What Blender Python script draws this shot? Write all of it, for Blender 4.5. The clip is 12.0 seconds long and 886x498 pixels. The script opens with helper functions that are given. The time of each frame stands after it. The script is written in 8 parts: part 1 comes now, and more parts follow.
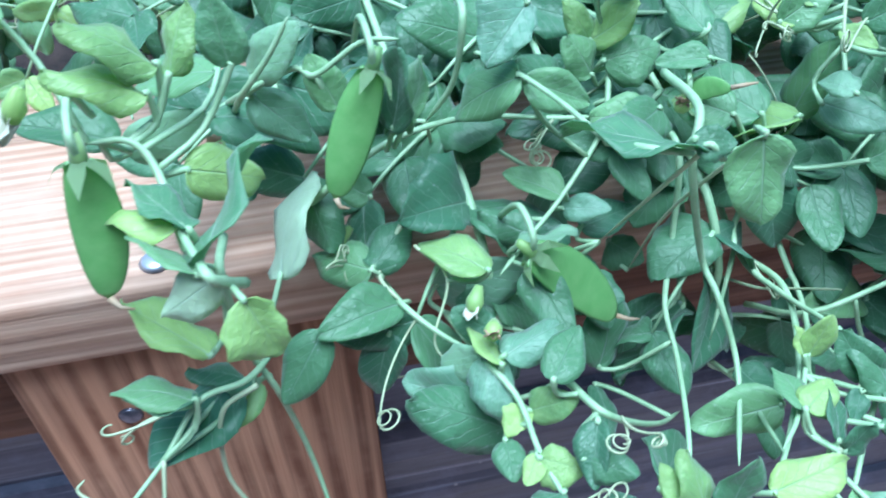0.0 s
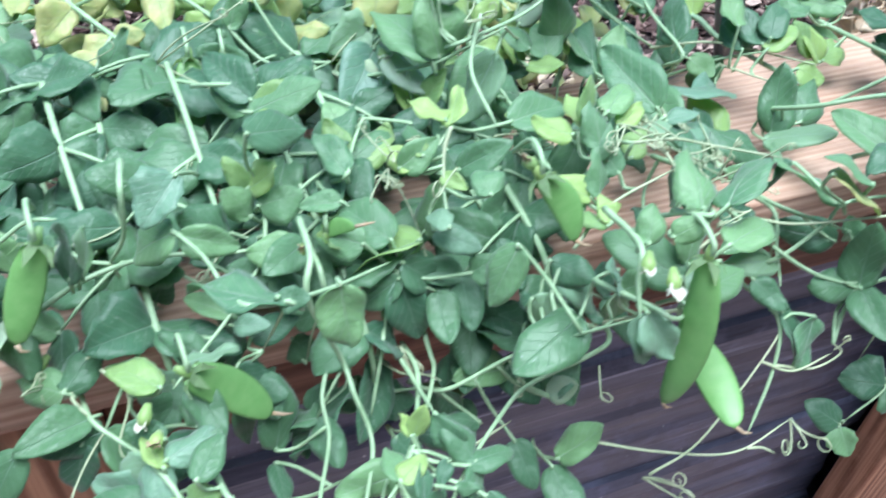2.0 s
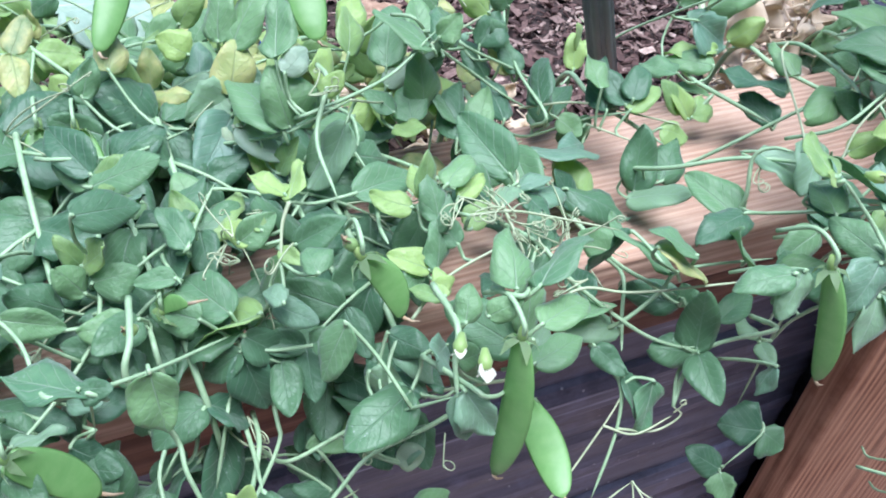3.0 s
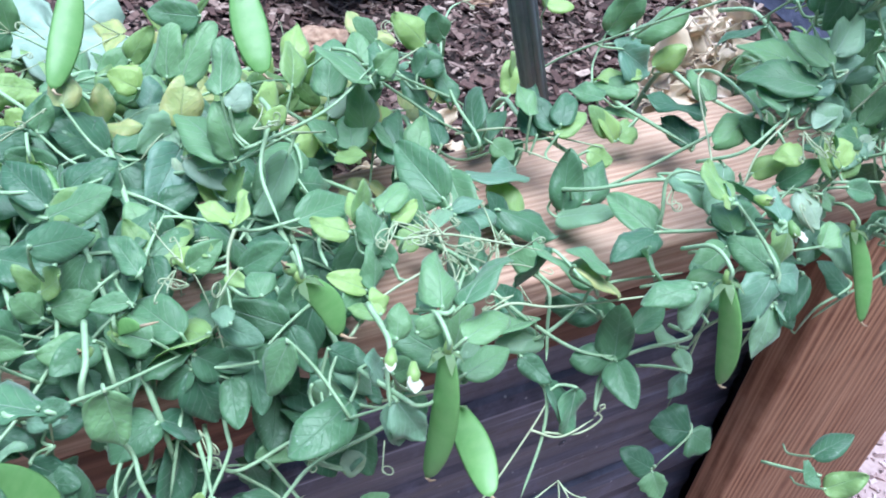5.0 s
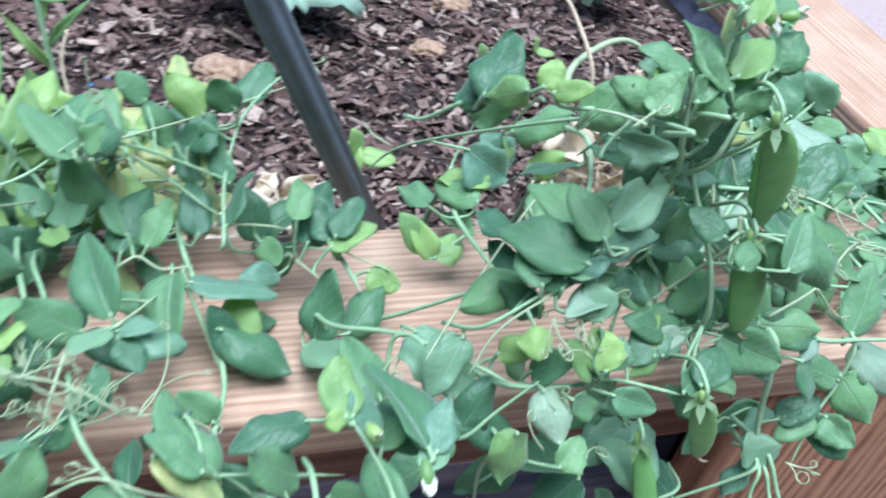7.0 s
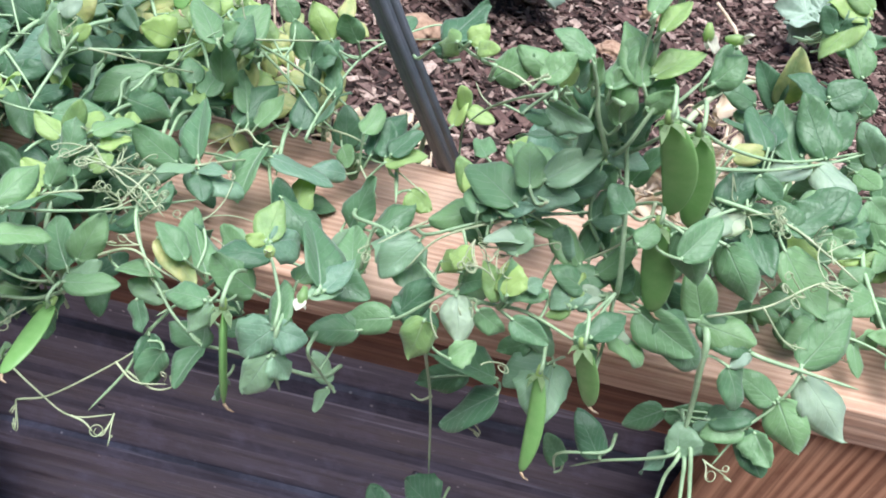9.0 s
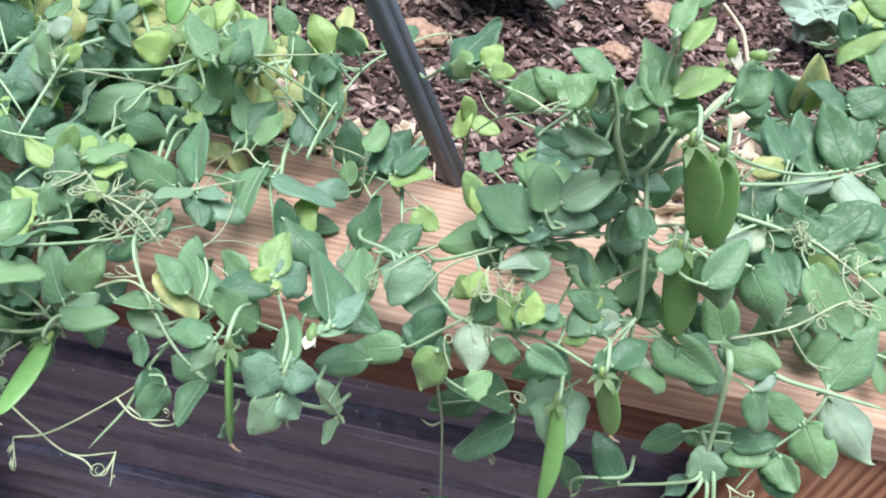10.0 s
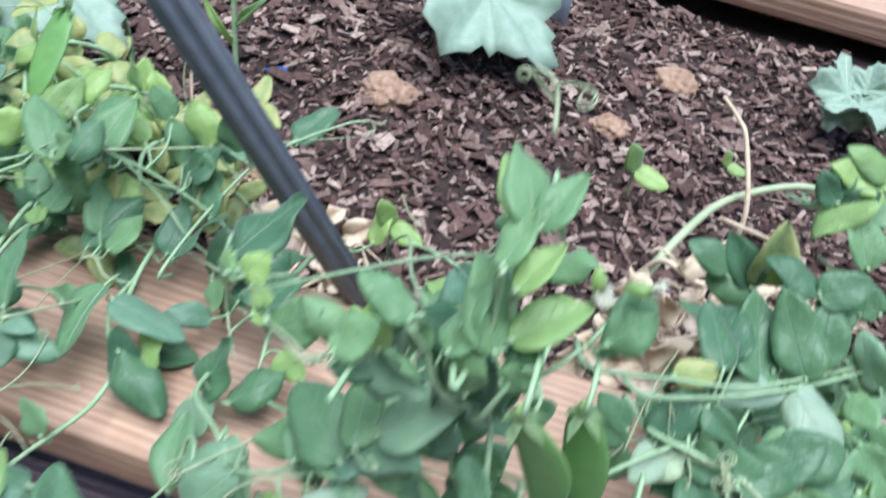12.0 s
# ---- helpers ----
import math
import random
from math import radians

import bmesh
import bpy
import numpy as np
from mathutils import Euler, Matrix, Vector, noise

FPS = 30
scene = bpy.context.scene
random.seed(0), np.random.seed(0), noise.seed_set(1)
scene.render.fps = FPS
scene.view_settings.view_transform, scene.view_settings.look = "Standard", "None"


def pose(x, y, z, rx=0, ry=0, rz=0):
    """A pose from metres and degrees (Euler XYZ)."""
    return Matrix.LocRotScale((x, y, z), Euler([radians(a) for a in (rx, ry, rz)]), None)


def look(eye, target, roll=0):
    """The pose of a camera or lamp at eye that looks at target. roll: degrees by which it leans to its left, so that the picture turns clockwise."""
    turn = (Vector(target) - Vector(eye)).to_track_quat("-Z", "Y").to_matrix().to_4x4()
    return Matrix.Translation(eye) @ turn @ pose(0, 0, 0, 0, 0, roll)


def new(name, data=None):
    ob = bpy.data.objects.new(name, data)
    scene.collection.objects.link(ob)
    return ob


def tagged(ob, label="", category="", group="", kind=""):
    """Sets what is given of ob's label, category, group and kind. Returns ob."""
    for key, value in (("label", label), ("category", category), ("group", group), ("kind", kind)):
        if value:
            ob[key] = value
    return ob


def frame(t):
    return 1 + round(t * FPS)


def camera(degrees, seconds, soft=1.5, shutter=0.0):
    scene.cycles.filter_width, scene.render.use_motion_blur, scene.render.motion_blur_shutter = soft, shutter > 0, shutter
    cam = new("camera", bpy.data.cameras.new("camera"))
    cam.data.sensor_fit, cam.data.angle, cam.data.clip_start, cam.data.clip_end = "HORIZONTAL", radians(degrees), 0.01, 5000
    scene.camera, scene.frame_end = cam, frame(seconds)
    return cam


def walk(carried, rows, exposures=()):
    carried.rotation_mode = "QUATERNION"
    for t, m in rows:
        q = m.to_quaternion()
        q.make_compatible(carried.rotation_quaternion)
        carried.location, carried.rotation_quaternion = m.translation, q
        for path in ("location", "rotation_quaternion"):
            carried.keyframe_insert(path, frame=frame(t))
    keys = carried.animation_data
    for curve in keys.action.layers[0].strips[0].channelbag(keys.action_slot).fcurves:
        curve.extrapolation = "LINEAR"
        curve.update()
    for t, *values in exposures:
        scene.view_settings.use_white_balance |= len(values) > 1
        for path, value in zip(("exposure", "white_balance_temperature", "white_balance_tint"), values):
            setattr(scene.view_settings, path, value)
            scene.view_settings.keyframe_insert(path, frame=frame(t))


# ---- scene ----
cam = camera(55.22, 12.0, 1.9, 0.4)
PATH = [
    (0, (0.1878, -0.2202, 0.2112), (0.2537, 0.1316, -0.1380), -1.87),
    (0.3, (0.1746, -0.2215, 0.2212), (0.2520, 0.1164, -0.1390), -0.16),
    (0.5, (0.1743, -0.2225, 0.2288), (0.2545, 0.1098, -0.1361), -0.41),
    (1, (0.1948, -0.2274, 0.2356), (0.2920, 0.0831, -0.1440), 1.29),
    (1.5, (0.2134, -0.2520, 0.2593), (0.3286, 0.0684, -0.1068), 3.04),
    (2, (0.2493, -0.2631, 0.2868), (0.3976, 0.0710, -0.0544), 4.14),
    (2.5, (0.2868, -0.2638, 0.2975), (0.4271, 0.0745, -0.0429), 3.06),
    (2.9, (0.3002, -0.2700, 0.3074), (0.4679, 0.0636, -0.0252), 5.67),
    (3, (0.2996, -0.2717, 0.3098), (0.4724, 0.0612, -0.0208), 5.92),
    (3.2, (0.2971, -0.2733, 0.3117), (0.4692, 0.0601, -0.0188), 5.24),
    (4.8, (0.2975, -0.2916, 0.3354), (0.4967, 0.0338, 0.0123), 7.35),
    (5, (0.3007, -0.2946, 0.3355), (0.4953, 0.0325, 0.0113), 7.14),
    (5.1, (0.3060, -0.2932, 0.3313), (0.5010, 0.0342, 0.0075), 7.57),
    (5.5, (0.3626, -0.2992, 0.3304), (0.5338, 0.0365, 0.0018), 10.07),
    (6, (0.4572, -0.3191, 0.3389), (0.6092, 0.0271, 0.0118), 15.48),
    (6.4, (0.4861, -0.3231, 0.3471), (0.6103, 0.0362, 0.0223), 13.74),
    (6.5, (0.4917, -0.3175, 0.3480), (0.6133, 0.0427, 0.0233), 13.05),
    (7, (0.5192, -0.2565, 0.3488), (0.6643, 0.0925, 0.0215), 11.94),
    (7.2, (0.5281, -0.2424, 0.3532), (0.6865, 0.0973, 0.0223), 11.52),
    (8.8, (0.6590, -0.3587, 0.3983), (0.6505, -0.0028, 0.0473), 12.62),
    (9, (0.6584, -0.3563, 0.4013), (0.6441, 0.0008, 0.0516), 11.77),
    (9.5, (0.6513, -0.3427, 0.3963), (0.6397, 0.0078, 0.0399), 11.25),
    (10, (0.6461, -0.3338, 0.3994), (0.6354, 0.0211, 0.0474), 11.00),
    (10.5, (0.6535, -0.3338, 0.4081), (0.6375, 0.0260, 0.0613), 10.82),
    (11, (0.6773, -0.3286, 0.4079), (0.6624, 0.0310, 0.0608), 11.78),
    (11.5, (0.6958, -0.2800, 0.3925), (0.6644, 0.0684, 0.0353), 11.42),
    (12, (0.7156, -0.1801, 0.4069), (0.6723, 0.1614, 0.0442), 12.38),
]
LIGHT = [(0, 1.06, 4650, 1), (1, 1.05, 4550, -1), (1.5, 1.09, 4900, 2), (2, 1.12, 5350, 10), (2.5, 0.99, 5400, 15), (3, 0.96, 5400, 17), (5, 1.02, 5100, 12), (5.5, 1.06, 5100, 13), (6.5, 1.02, 5200, 10), (7.2, 0.83, 5100, 5), (9, 0.94, 5900, 15), (10.5, 0.91, 5900, 15), (11.5, 0.91, 5850, 12), (12, 0.68, 5500, 11)]
walk(cam, [(t, look(eye, target, roll)) for t, eye, target, roll in PATH], LIGHT)

# ---- world, sun and exposure ----
world = bpy.data.worlds.new("world")
scene.world = world
world.use_nodes = True
wn = world.node_tree
sky = wn.nodes.new("ShaderNodeTexSky")
sky.sky_type, sky.sun_disc, sky.sun_elevation, sky.sun_rotation = "NISHITA", False, radians(80), radians(150)
wn.links.new(sky.outputs["Color"], wn.nodes["Background"].inputs["Color"])
wn.nodes["Background"].inputs["Strength"].default_value = 0.07
sun = new("sun", bpy.data.lights.new("sun", "SUN"))
sun.data.energy, sun.data.angle, sun.data.color = 4.1, radians(50), (1.0, 0.97, 0.92)
sun.matrix_world = look((0.5, -0.1, 3.0), (0.5, 0.2, 0.0))

# ---- materials ----


def material(name, rough=0.6, metal=0.0):
    """A node material: its tree, its shader and a helper that adds a node."""
    m = bpy.data.materials.new(name)
    m.use_nodes = True
    tree = m.node_tree
    shader = tree.nodes["Principled BSDF"]
    shader.inputs["Roughness"].default_value = rough
    shader.inputs["Metallic"].default_value = metal
    return m, tree, shader


def node(tree, kind, inputs=(), **settings):
    n = tree.nodes.new("ShaderNode" + kind)
    for key, value in settings.items():
        setattr(n, key, value)
    for key, value in dict(inputs).items():
        if isinstance(value, bpy.types.NodeSocket):
            tree.links.new(value, n.inputs[key])
        else:
            n.inputs[key].default_value = value
    return n


def ramp(tree, fac, *stops):
    n = tree.nodes.new("ShaderNodeValToRGB")
    tree.links.new(fac, n.inputs["Fac"])
    el = n.color_ramp.elements
    while len(el) < len(stops):
        el.new(0.5)
    for e, (at, colour) in zip(el, stops):
        e.position, e.color = at, (*colour, 1.0)
    return n.outputs["Color"]


def grey(tree, fac, *stops):
    return ramp(tree, fac, *[(a, (v, v, v)) for a, v in stops])


def mix(tree, fac, a, b, how="MIX"):
    n = tree.nodes.new("ShaderNodeMix")
    n.data_type, n.blend_type = "RGBA", how
    for key, value in ((0, fac), (6, a), (7, b)):
        if isinstance(value, bpy.types.NodeSocket):
            tree.links.new(value, n.inputs[key])
        else:
            n.inputs[key].default_value = value if key == 0 else (*value, 1.0)
    return n.outputs[2]


def maths(tree, how, a, b=0.0, c=0.0):
    n = tree.nodes.new("ShaderNodeMath")
    n.operation = how
    for k, value in enumerate((a, b, c)):
        if isinstance(value, bpy.types.NodeSocket):
            tree.links.new(value, n.inputs[k])
        else:
            n.inputs[k].default_value = value
    return n.outputs[0]


def bump(tree, shader, height, strength=0.4, distance=0.002):
    n = node(tree, "Bump", {"Height": height, "Strength": strength, "Distance": distance})
    tree.links.new(n.outputs["Normal"], shader.inputs["Normal"])


def wood(name, along, light, dark, pale, rings=120.0, rough=0.7):
    """Sawn softwood; along: 0 for grain that runs along x, 2 for grain that runs up."""
    m, tree, shader = material(name, rough)
    co = node(tree, "TexCoord").outputs["Object"]
    scale = [9.0, 9.0, 9.0]
    scale[along] = 0.9
    mapped = node(tree, "Mapping", {"Vector": co, "Scale": scale}).outputs["Vector"]
    warp = node(tree, "TexNoise", {"Vector": mapped, "Scale": 1.3, "Detail": 3.0, "Roughness": 0.5}).outputs["Fac"]
    sx = node(tree, "SeparateXYZ", {"Vector": mapped})
    across = maths(tree, "ADD", sx.outputs["Y" if along == 0 else "X"], maths(tree, "MULTIPLY", sx.outputs["Z" if along == 0 else "Y"], 0.6))
    phase = maths(tree, "MULTIPLY_ADD", across, rings, maths(tree, "MULTIPLY", warp, 34.0))
    ring = maths(tree, "MULTIPLY_ADD", maths(tree, "SINE", phase), 0.5, 0.5)
    fine_scale = [420.0, 420.0, 420.0]
    fine_scale[along] = 9.0
    fine = node(tree, "TexNoise", {"Vector": node(tree, "Mapping", {"Vector": co, "Scale": fine_scale}).outputs["Vector"], "Scale": 1.0, "Detail": 4.0}).outputs["Fac"]
    blotch = node(tree, "TexNoise", {"Vector": co, "Scale": 14.0, "Detail": 5.0, "Roughness": 0.65}).outputs["Fac"]
    base = mix(tree, grey(tree, ring, (0.25, 0.0), (0.95, 1.0)), light, dark)
    base = mix(tree, grey(tree, blotch, (0.38, 0.0), (0.72, 0.75)), base, pale)
    base = mix(tree, grey(tree, fine, (0.33, 0.5), (0.58, 0.0)), base, [c * 0.6 for c in dark])
    tree.links.new(base, shader.inputs["Base Color"])
    relief = maths(tree, "ADD", maths(tree, "MULTIPLY", ring, 0.7), fine)
    bump(tree, shader, relief, 0.55, 0.0012)
    shader.inputs["Specular IOR Level"].default_value = 0.25
    return m


CAP_WOOD = wood("cap_wood", 0, (0.52, 0.345, 0.238), (0.38, 0.22, 0.14), (0.55, 0.41, 0.305), 130.0)
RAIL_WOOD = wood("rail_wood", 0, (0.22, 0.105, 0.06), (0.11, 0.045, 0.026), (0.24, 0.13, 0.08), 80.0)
POST_WOOD = wood("post_wood", 2, (0.44, 0.225, 0.130), (0.19, 0.082, 0.045), (0.46, 0.26, 0.16), 62.0)


def panel_metal():
    m, tree, shader = material("panel_metal", 0.45, 0.3)
    co = node(tree, "TexCoord").outputs["Object"]
    streak = node(tree, "TexNoise", {"Vector": node(tree, "Mapping", {"Vector": co, "Scale": (9.0, 60.0, 110.0)}).outputs["Vector"], "Scale": 1.0, "Detail": 6.0, "Roughness": 0.7}).outputs["Fac"]
    blotch = node(tree, "TexNoise", {"Vector": co, "Scale": 22.0, "Detail": 6.0, "Roughness": 0.7}).outputs["Fac"]
    base = mix(tree, grey(tree, streak, (0.35, 0.0), (0.75, 1.0)), (0.038, 0.042, 0.066), (0.12, 0.128, 0.188))
    base = mix(tree, grey(tree, blotch, (0.5, 0.0), (0.75, 0.8)), base, (0.19, 0.195, 0.295))
    base = mix(tree, grey(tree, blotch, (0.28, 0.5), (0.4, 0.0)), base, (0.014, 0.014, 0.019))
    # thin pale streaks: weathering, and rib highlights put into the colour
    glint_streak = node(tree, "TexNoise", {"Vector": node(tree, "Mapping", {"Vector": co, "Scale": (3.5, 20.0, 150.0)}).outputs["Vector"], "Scale": 1.0, "Detail": 5.0, "Roughness": 0.6}).outputs["Fac"]
    base = mix(tree, grey(tree, glint_streak, (0.60, 0.0), (0.70, 0.6)), base, (0.34, 0.36, 0.46))
    speck = node(tree, "TexVoronoi", {"Vector": co, "Scale": 55.0, "Randomness": 1.0}).outputs["Distance"]
    base = mix(tree, grey(tree, speck, (0.05, 0.8), (0.085, 0.0)), base, (0.42, 0.42, 0.46))
    tree.links.new(base, shader.inputs["Base Color"])
    tree.links.new(grey(tree, blotch, (0.3, 0.3), (0.7, 0.5)), shader.inputs["Roughness"])
    bump(tree, shader, streak, 0.15, 0.001)
    return m


PANEL = panel_metal()


def soil_material():
    m, tree, shader = material("soil", 0.95)
    co = node(tree, "TexCoord").outputs["Object"]
    grain = node(tree, "TexNoise", {"Vector": co, "Scale": 160.0, "Detail": 6.0, "Roughness": 0.7}).outputs["Fac"]
    tree.links.new(ramp(tree, grain, (0.3, (0.012, 0.008, 0.007)), (0.7, (0.06, 0.038, 0.03))), shader.inputs["Base Color"])
    bump(tree, shader, grain, 0.9, 0.004)
    return m


def chip_material(name, dark, mid, light):
    m, tree, shader = material(name, 0.85)
    rnd = node(tree, "NewGeometry").outputs["Random Per Island"]
    co = node(tree, "TexCoord").outputs["Object"]
    fibre = node(tree, "TexNoise", {"Vector": co, "Scale": 260.0, "Detail": 4.0}).outputs["Fac"]
    base = ramp(tree, rnd, (0.0, dark), (0.45, mid), (0.86, [0.5 * (a + b) for a, b in zip(mid, light)]), (0.97, light))
    base = mix(tree, grey(tree, fibre, (0.3, 0.6), (0.65, 0.0)), base, [c * 0.5 for c in dark])
    tree.links.new(base, shader.inputs["Base Color"])
    bump(tree, shader, fibre, 0.5, 0.001)
    return m


SOIL = soil_material()
CHIPS = chip_material("bark_chip", (0.036, 0.017, 0.013), (0.138, 0.076, 0.062), (0.50, 0.38, 0.31))


def leaf_material(name, body, vein, yellow=0.0, flecks=1.0, shine=0.45):
    """Pea leaf: a waxy blade with a pale midrib, branching veins and silvery flecks, scaled to a leaf 1 long."""
    m, tree, shader = material(name, shine)
    co = node(tree, "TexCoord").outputs["Object"]
    rnd = node(tree, "ObjectInfo").outputs["Random"]
    sx = node(tree, "SeparateXYZ", {"Vector": co})
    ax = maths(tree, "ABSOLUTE", sx.outputs["X"])
    mid = grey(tree, maths(tree, "ADD", ax, maths(tree, "MULTIPLY", sx.outputs["Y"], 0.012)), (0.004, 0.9), (0.017, 0.0))
    wob = node(tree, "TexNoise", {"Vector": co, "Scale": 5.0, "Detail": 2.0}).outputs["Fac"]
    run = maths(tree, "ADD", maths(tree, "SUBTRACT", sx.outputs["Y"], maths(tree, "MULTIPLY", ax, 1.25)), maths(tree, "MULTIPLY", wob, 0.12))
    side = maths(tree, "ABSOLUTE", maths(tree, "SINE", maths(tree, "MULTIPLY", run, 19.0)))
    side = grey(tree, side, (0.0, 0.58), (0.17, 0.0))
    shift = node(tree, "CombineXYZ", {"X": maths(tree, "MULTIPLY", rnd, 31.0), "Y": maths(tree, "MULTIPLY", rnd, 17.0)}).outputs["Vector"]
    moved = node(tree, "VectorMath", {0: co, 1: shift}, operation="ADD").outputs["Vector"]
    patch = node(tree, "TexNoise", {"Vector": moved, "Scale": 3.2, "Detail": 4.0, "Roughness": 0.6}).outputs["Fac"]
    cell = node(tree, "TexVoronoi", {"Vector": moved, "Scale": 17.0, "Randomness": 1.0}).outputs["Distance"]
    fleck = maths(tree, "MULTIPLY", grey(tree, cell, (0.12, 1.0), (0.26, 0.0)), grey(tree, patch, (0.54, 0.0), (0.64, 0.5 * flecks)))
    tone = mix(tree, rnd, [c * v for c, v in zip(body, (0.66, 0.72, 0.8))], [body[0] * 1.6, body[1] * 1.32, body[2] * 1.2])
    tone = mix(tree, grey(tree, patch, (0.3, 0.0), (0.7, 0.5)), tone, [body[0] * 1.5, body[1] * 1.25, body[2] * 1.3])
    if yellow:
        tone = mix(tree, grey(tree, maths(tree, "ADD", patch, maths(tree, "MULTIPLY", ax, 0.7)), (0.45, 0.0), (0.75, yellow)), tone, (0.60, 0.58, 0.25))
    tone = mix(tree, maths(tree, "MAXIMUM", mid, side), tone, vein)
    tone = mix(tree, fleck, tone, (0.42, 0.52, 0.44))
    tree.links.new(tone, shader.inputs["Base Color"])
    shader.inputs["Specular IOR Level"].default_value = 0.6
    shader.inputs["Sheen Weight"].default_value = 0.35
    shader.inputs["Sheen Roughness"].default_value = 0.45
    shader.inputs["Sheen Tint"].default_value = (0.82, 0.93, 0.86, 1)
    bump(tree, shader, maths(tree, "ADD", maths(tree, "MULTIPLY", maths(tree, "MAXIMUM", mid, side), -1.0), maths(tree, "MULTIPLY", patch, 0.35)), 0.4, 0.012)
    thin = node(tree, "BsdfTranslucent", {"Color": mix(tree, 0.5, tone, [body[0] * 2.1, body[1] * 1.9, body[2] * 0.9])})
    both = node(tree, "MixShader", {0: 0.40, 1: shader.outputs[0], 2: thin.outputs[0]})
    tree.links.new(both.outputs[0], tree.nodes["Material Output"].inputs["Surface"])
    return m


LEAF = leaf_material("pea_leaf", (0.165, 0.345, 0.165), (0.38, 0.53, 0.36), 0.0, 1.0, 0.46)
# older, more flecked leaves; canopy shade is put into their darker green
LEAF_OLD_SHADED = leaf_material("pea_leaf_old_shaded", (0.092, 0.225, 0.112), (0.26, 0.40, 0.27), 0.0, 1.6, 0.42)
LEAF_YOUNG = leaf_material("pea_leaf_young", (0.29, 0.48, 0.17), (0.40, 0.56, 0.32), 0.0, 0.3)
LEAF_YELLOW = leaf_material("pea_leaf_yellowing", (0.30, 0.43, 0.17), (0.46, 0.52, 0.30), 0.8, 0.4)
LEAF_GREY = leaf_material("pea_leaf_grey", (0.205, 0.385, 0.245), (0.42, 0.56, 0.44), 0.0, 1.4, 0.42)
LEAF_PALE = leaf_material("pea_leaf_underside", (0.36, 0.52, 0.38), (0.46, 0.60, 0.47), 0.0, 0.5, 0.5)


def plain(name, colour, other, rough=0.55, scale=120.0, thin=0.0, relief=0.3):
    """A surface of two tones mixed by grain."""
    m, tree, shader = material(name, rough)
    co = node(tree, "TexCoord").outputs["Object"]
    grain = node(tree, "TexNoise", {"Vector": co, "Scale": scale, "Detail": 4.0, "Roughness": 0.6}).outputs["Fac"]
    tone = mix(tree, grey(tree, grain, (0.3, 0.0), (0.7, 1.0)), colour, other)
    tree.links.new(tone, shader.inputs["Base Color"])
    bump(tree, shader, grain, relief, 0.0006)
    if thin:
        through_light = node(tree, "BsdfTranslucent", {"Color": tone})
        both = node(tree, "MixShader", {0: thin, 1: shader.outputs[0], 2: through_light.outputs[0]})
        tree.links.new(both.outputs[0], tree.nodes["Material Output"].inputs["Surface"])
    return m


CLOD = plain("clod", (0.20, 0.115, 0.07), (0.46, 0.32, 0.22), 0.95, 130.0, 0.0, 1.0)
STEM = plain("pea_stem", (0.25, 0.40, 0.21), (0.37, 0.51, 0.30), 0.5, 200.0)
TENDRIL = plain("tendril", (0.38, 0.48, 0.27), (0.52, 0.57, 0.36), 0.5, 90.0, 0.15)
POD = plain("pea_pod", (0.19, 0.40, 0.115), (0.24, 0.46, 0.15), 0.36, 9.0, 0.3, 0.15)
PETAL = plain("white_petal", (0.60, 0.62, 0.46), (0.74, 0.75, 0.62), 0.6, 3.0, 0.35)
WITHERED = plain("withered_petal", (0.40, 0.27, 0.14), (0.56, 0.46, 0.32), 0.8, 200.0, 0.2)
STRAW = plain("dry_straw", (0.68, 0.52, 0.35), (0.86, 0.74, 0.55), 0.7, 150.0, 0.15)
CREAM = plain("dry_leaf", (0.76, 0.60, 0.47), (0.90, 0.81, 0.68), 0.75, 60.0, 0.2)
STAKE = plain("stake_plastic", (0.10, 0.117, 0.142), (0.145, 0.166, 0.195), 0.5, 70.0)
SCREW = plain("screw_steel", (0.10, 0.10, 0.13), (0.20, 0.20, 0.24), 0.4, 300.0)
SCREW.node_tree.nodes["Principled BSDF"].inputs["Metallic"].default_value = 0.8
ZINC = plain("zinc_plate", (0.42, 0.45, 0.52), (0.58, 0.61, 0.68), 0.35, 200.0)
ZINC.node_tree.nodes["Principled BSDF"].inputs["Metallic"].default_value = 0.6
GROUND = plain("pink_gravel", (0.30, 0.215, 0.20), (0.42, 0.325, 0.305), 0.9, 60.0, 0.0, 1.0)
STONE = chip_material("gravel_stone", (0.36, 0.25, 0.235), (0.48, 0.355, 0.335), (0.62, 0.52, 0.50))
LIGHT_BLOCK = plain("light_block_grey", (0.20, 0.185, 0.17), (0.28, 0.26, 0.24), 0.9, 6.0, 0.0, 0.4)
BLUE = plain("blue_plastic", (0.03, 0.09, 0.35), (0.05, 0.14, 0.45), 0.4, 60.0)
TAG = plain("grey_tag", (0.25, 0.29, 0.36), (0.33, 0.37, 0.44), 0.5, 60.0)

# ---- making things ----
WORLD = {}


def thing(name, at=(0, 0, 0), label="", category="", group="", kind=""):
    ob = new(name)
    ob.empty_display_size = 0.02
    ob.matrix_basis = WORLD[ob] = Matrix.Translation(at)
    return tagged(ob, label, category, group, kind)


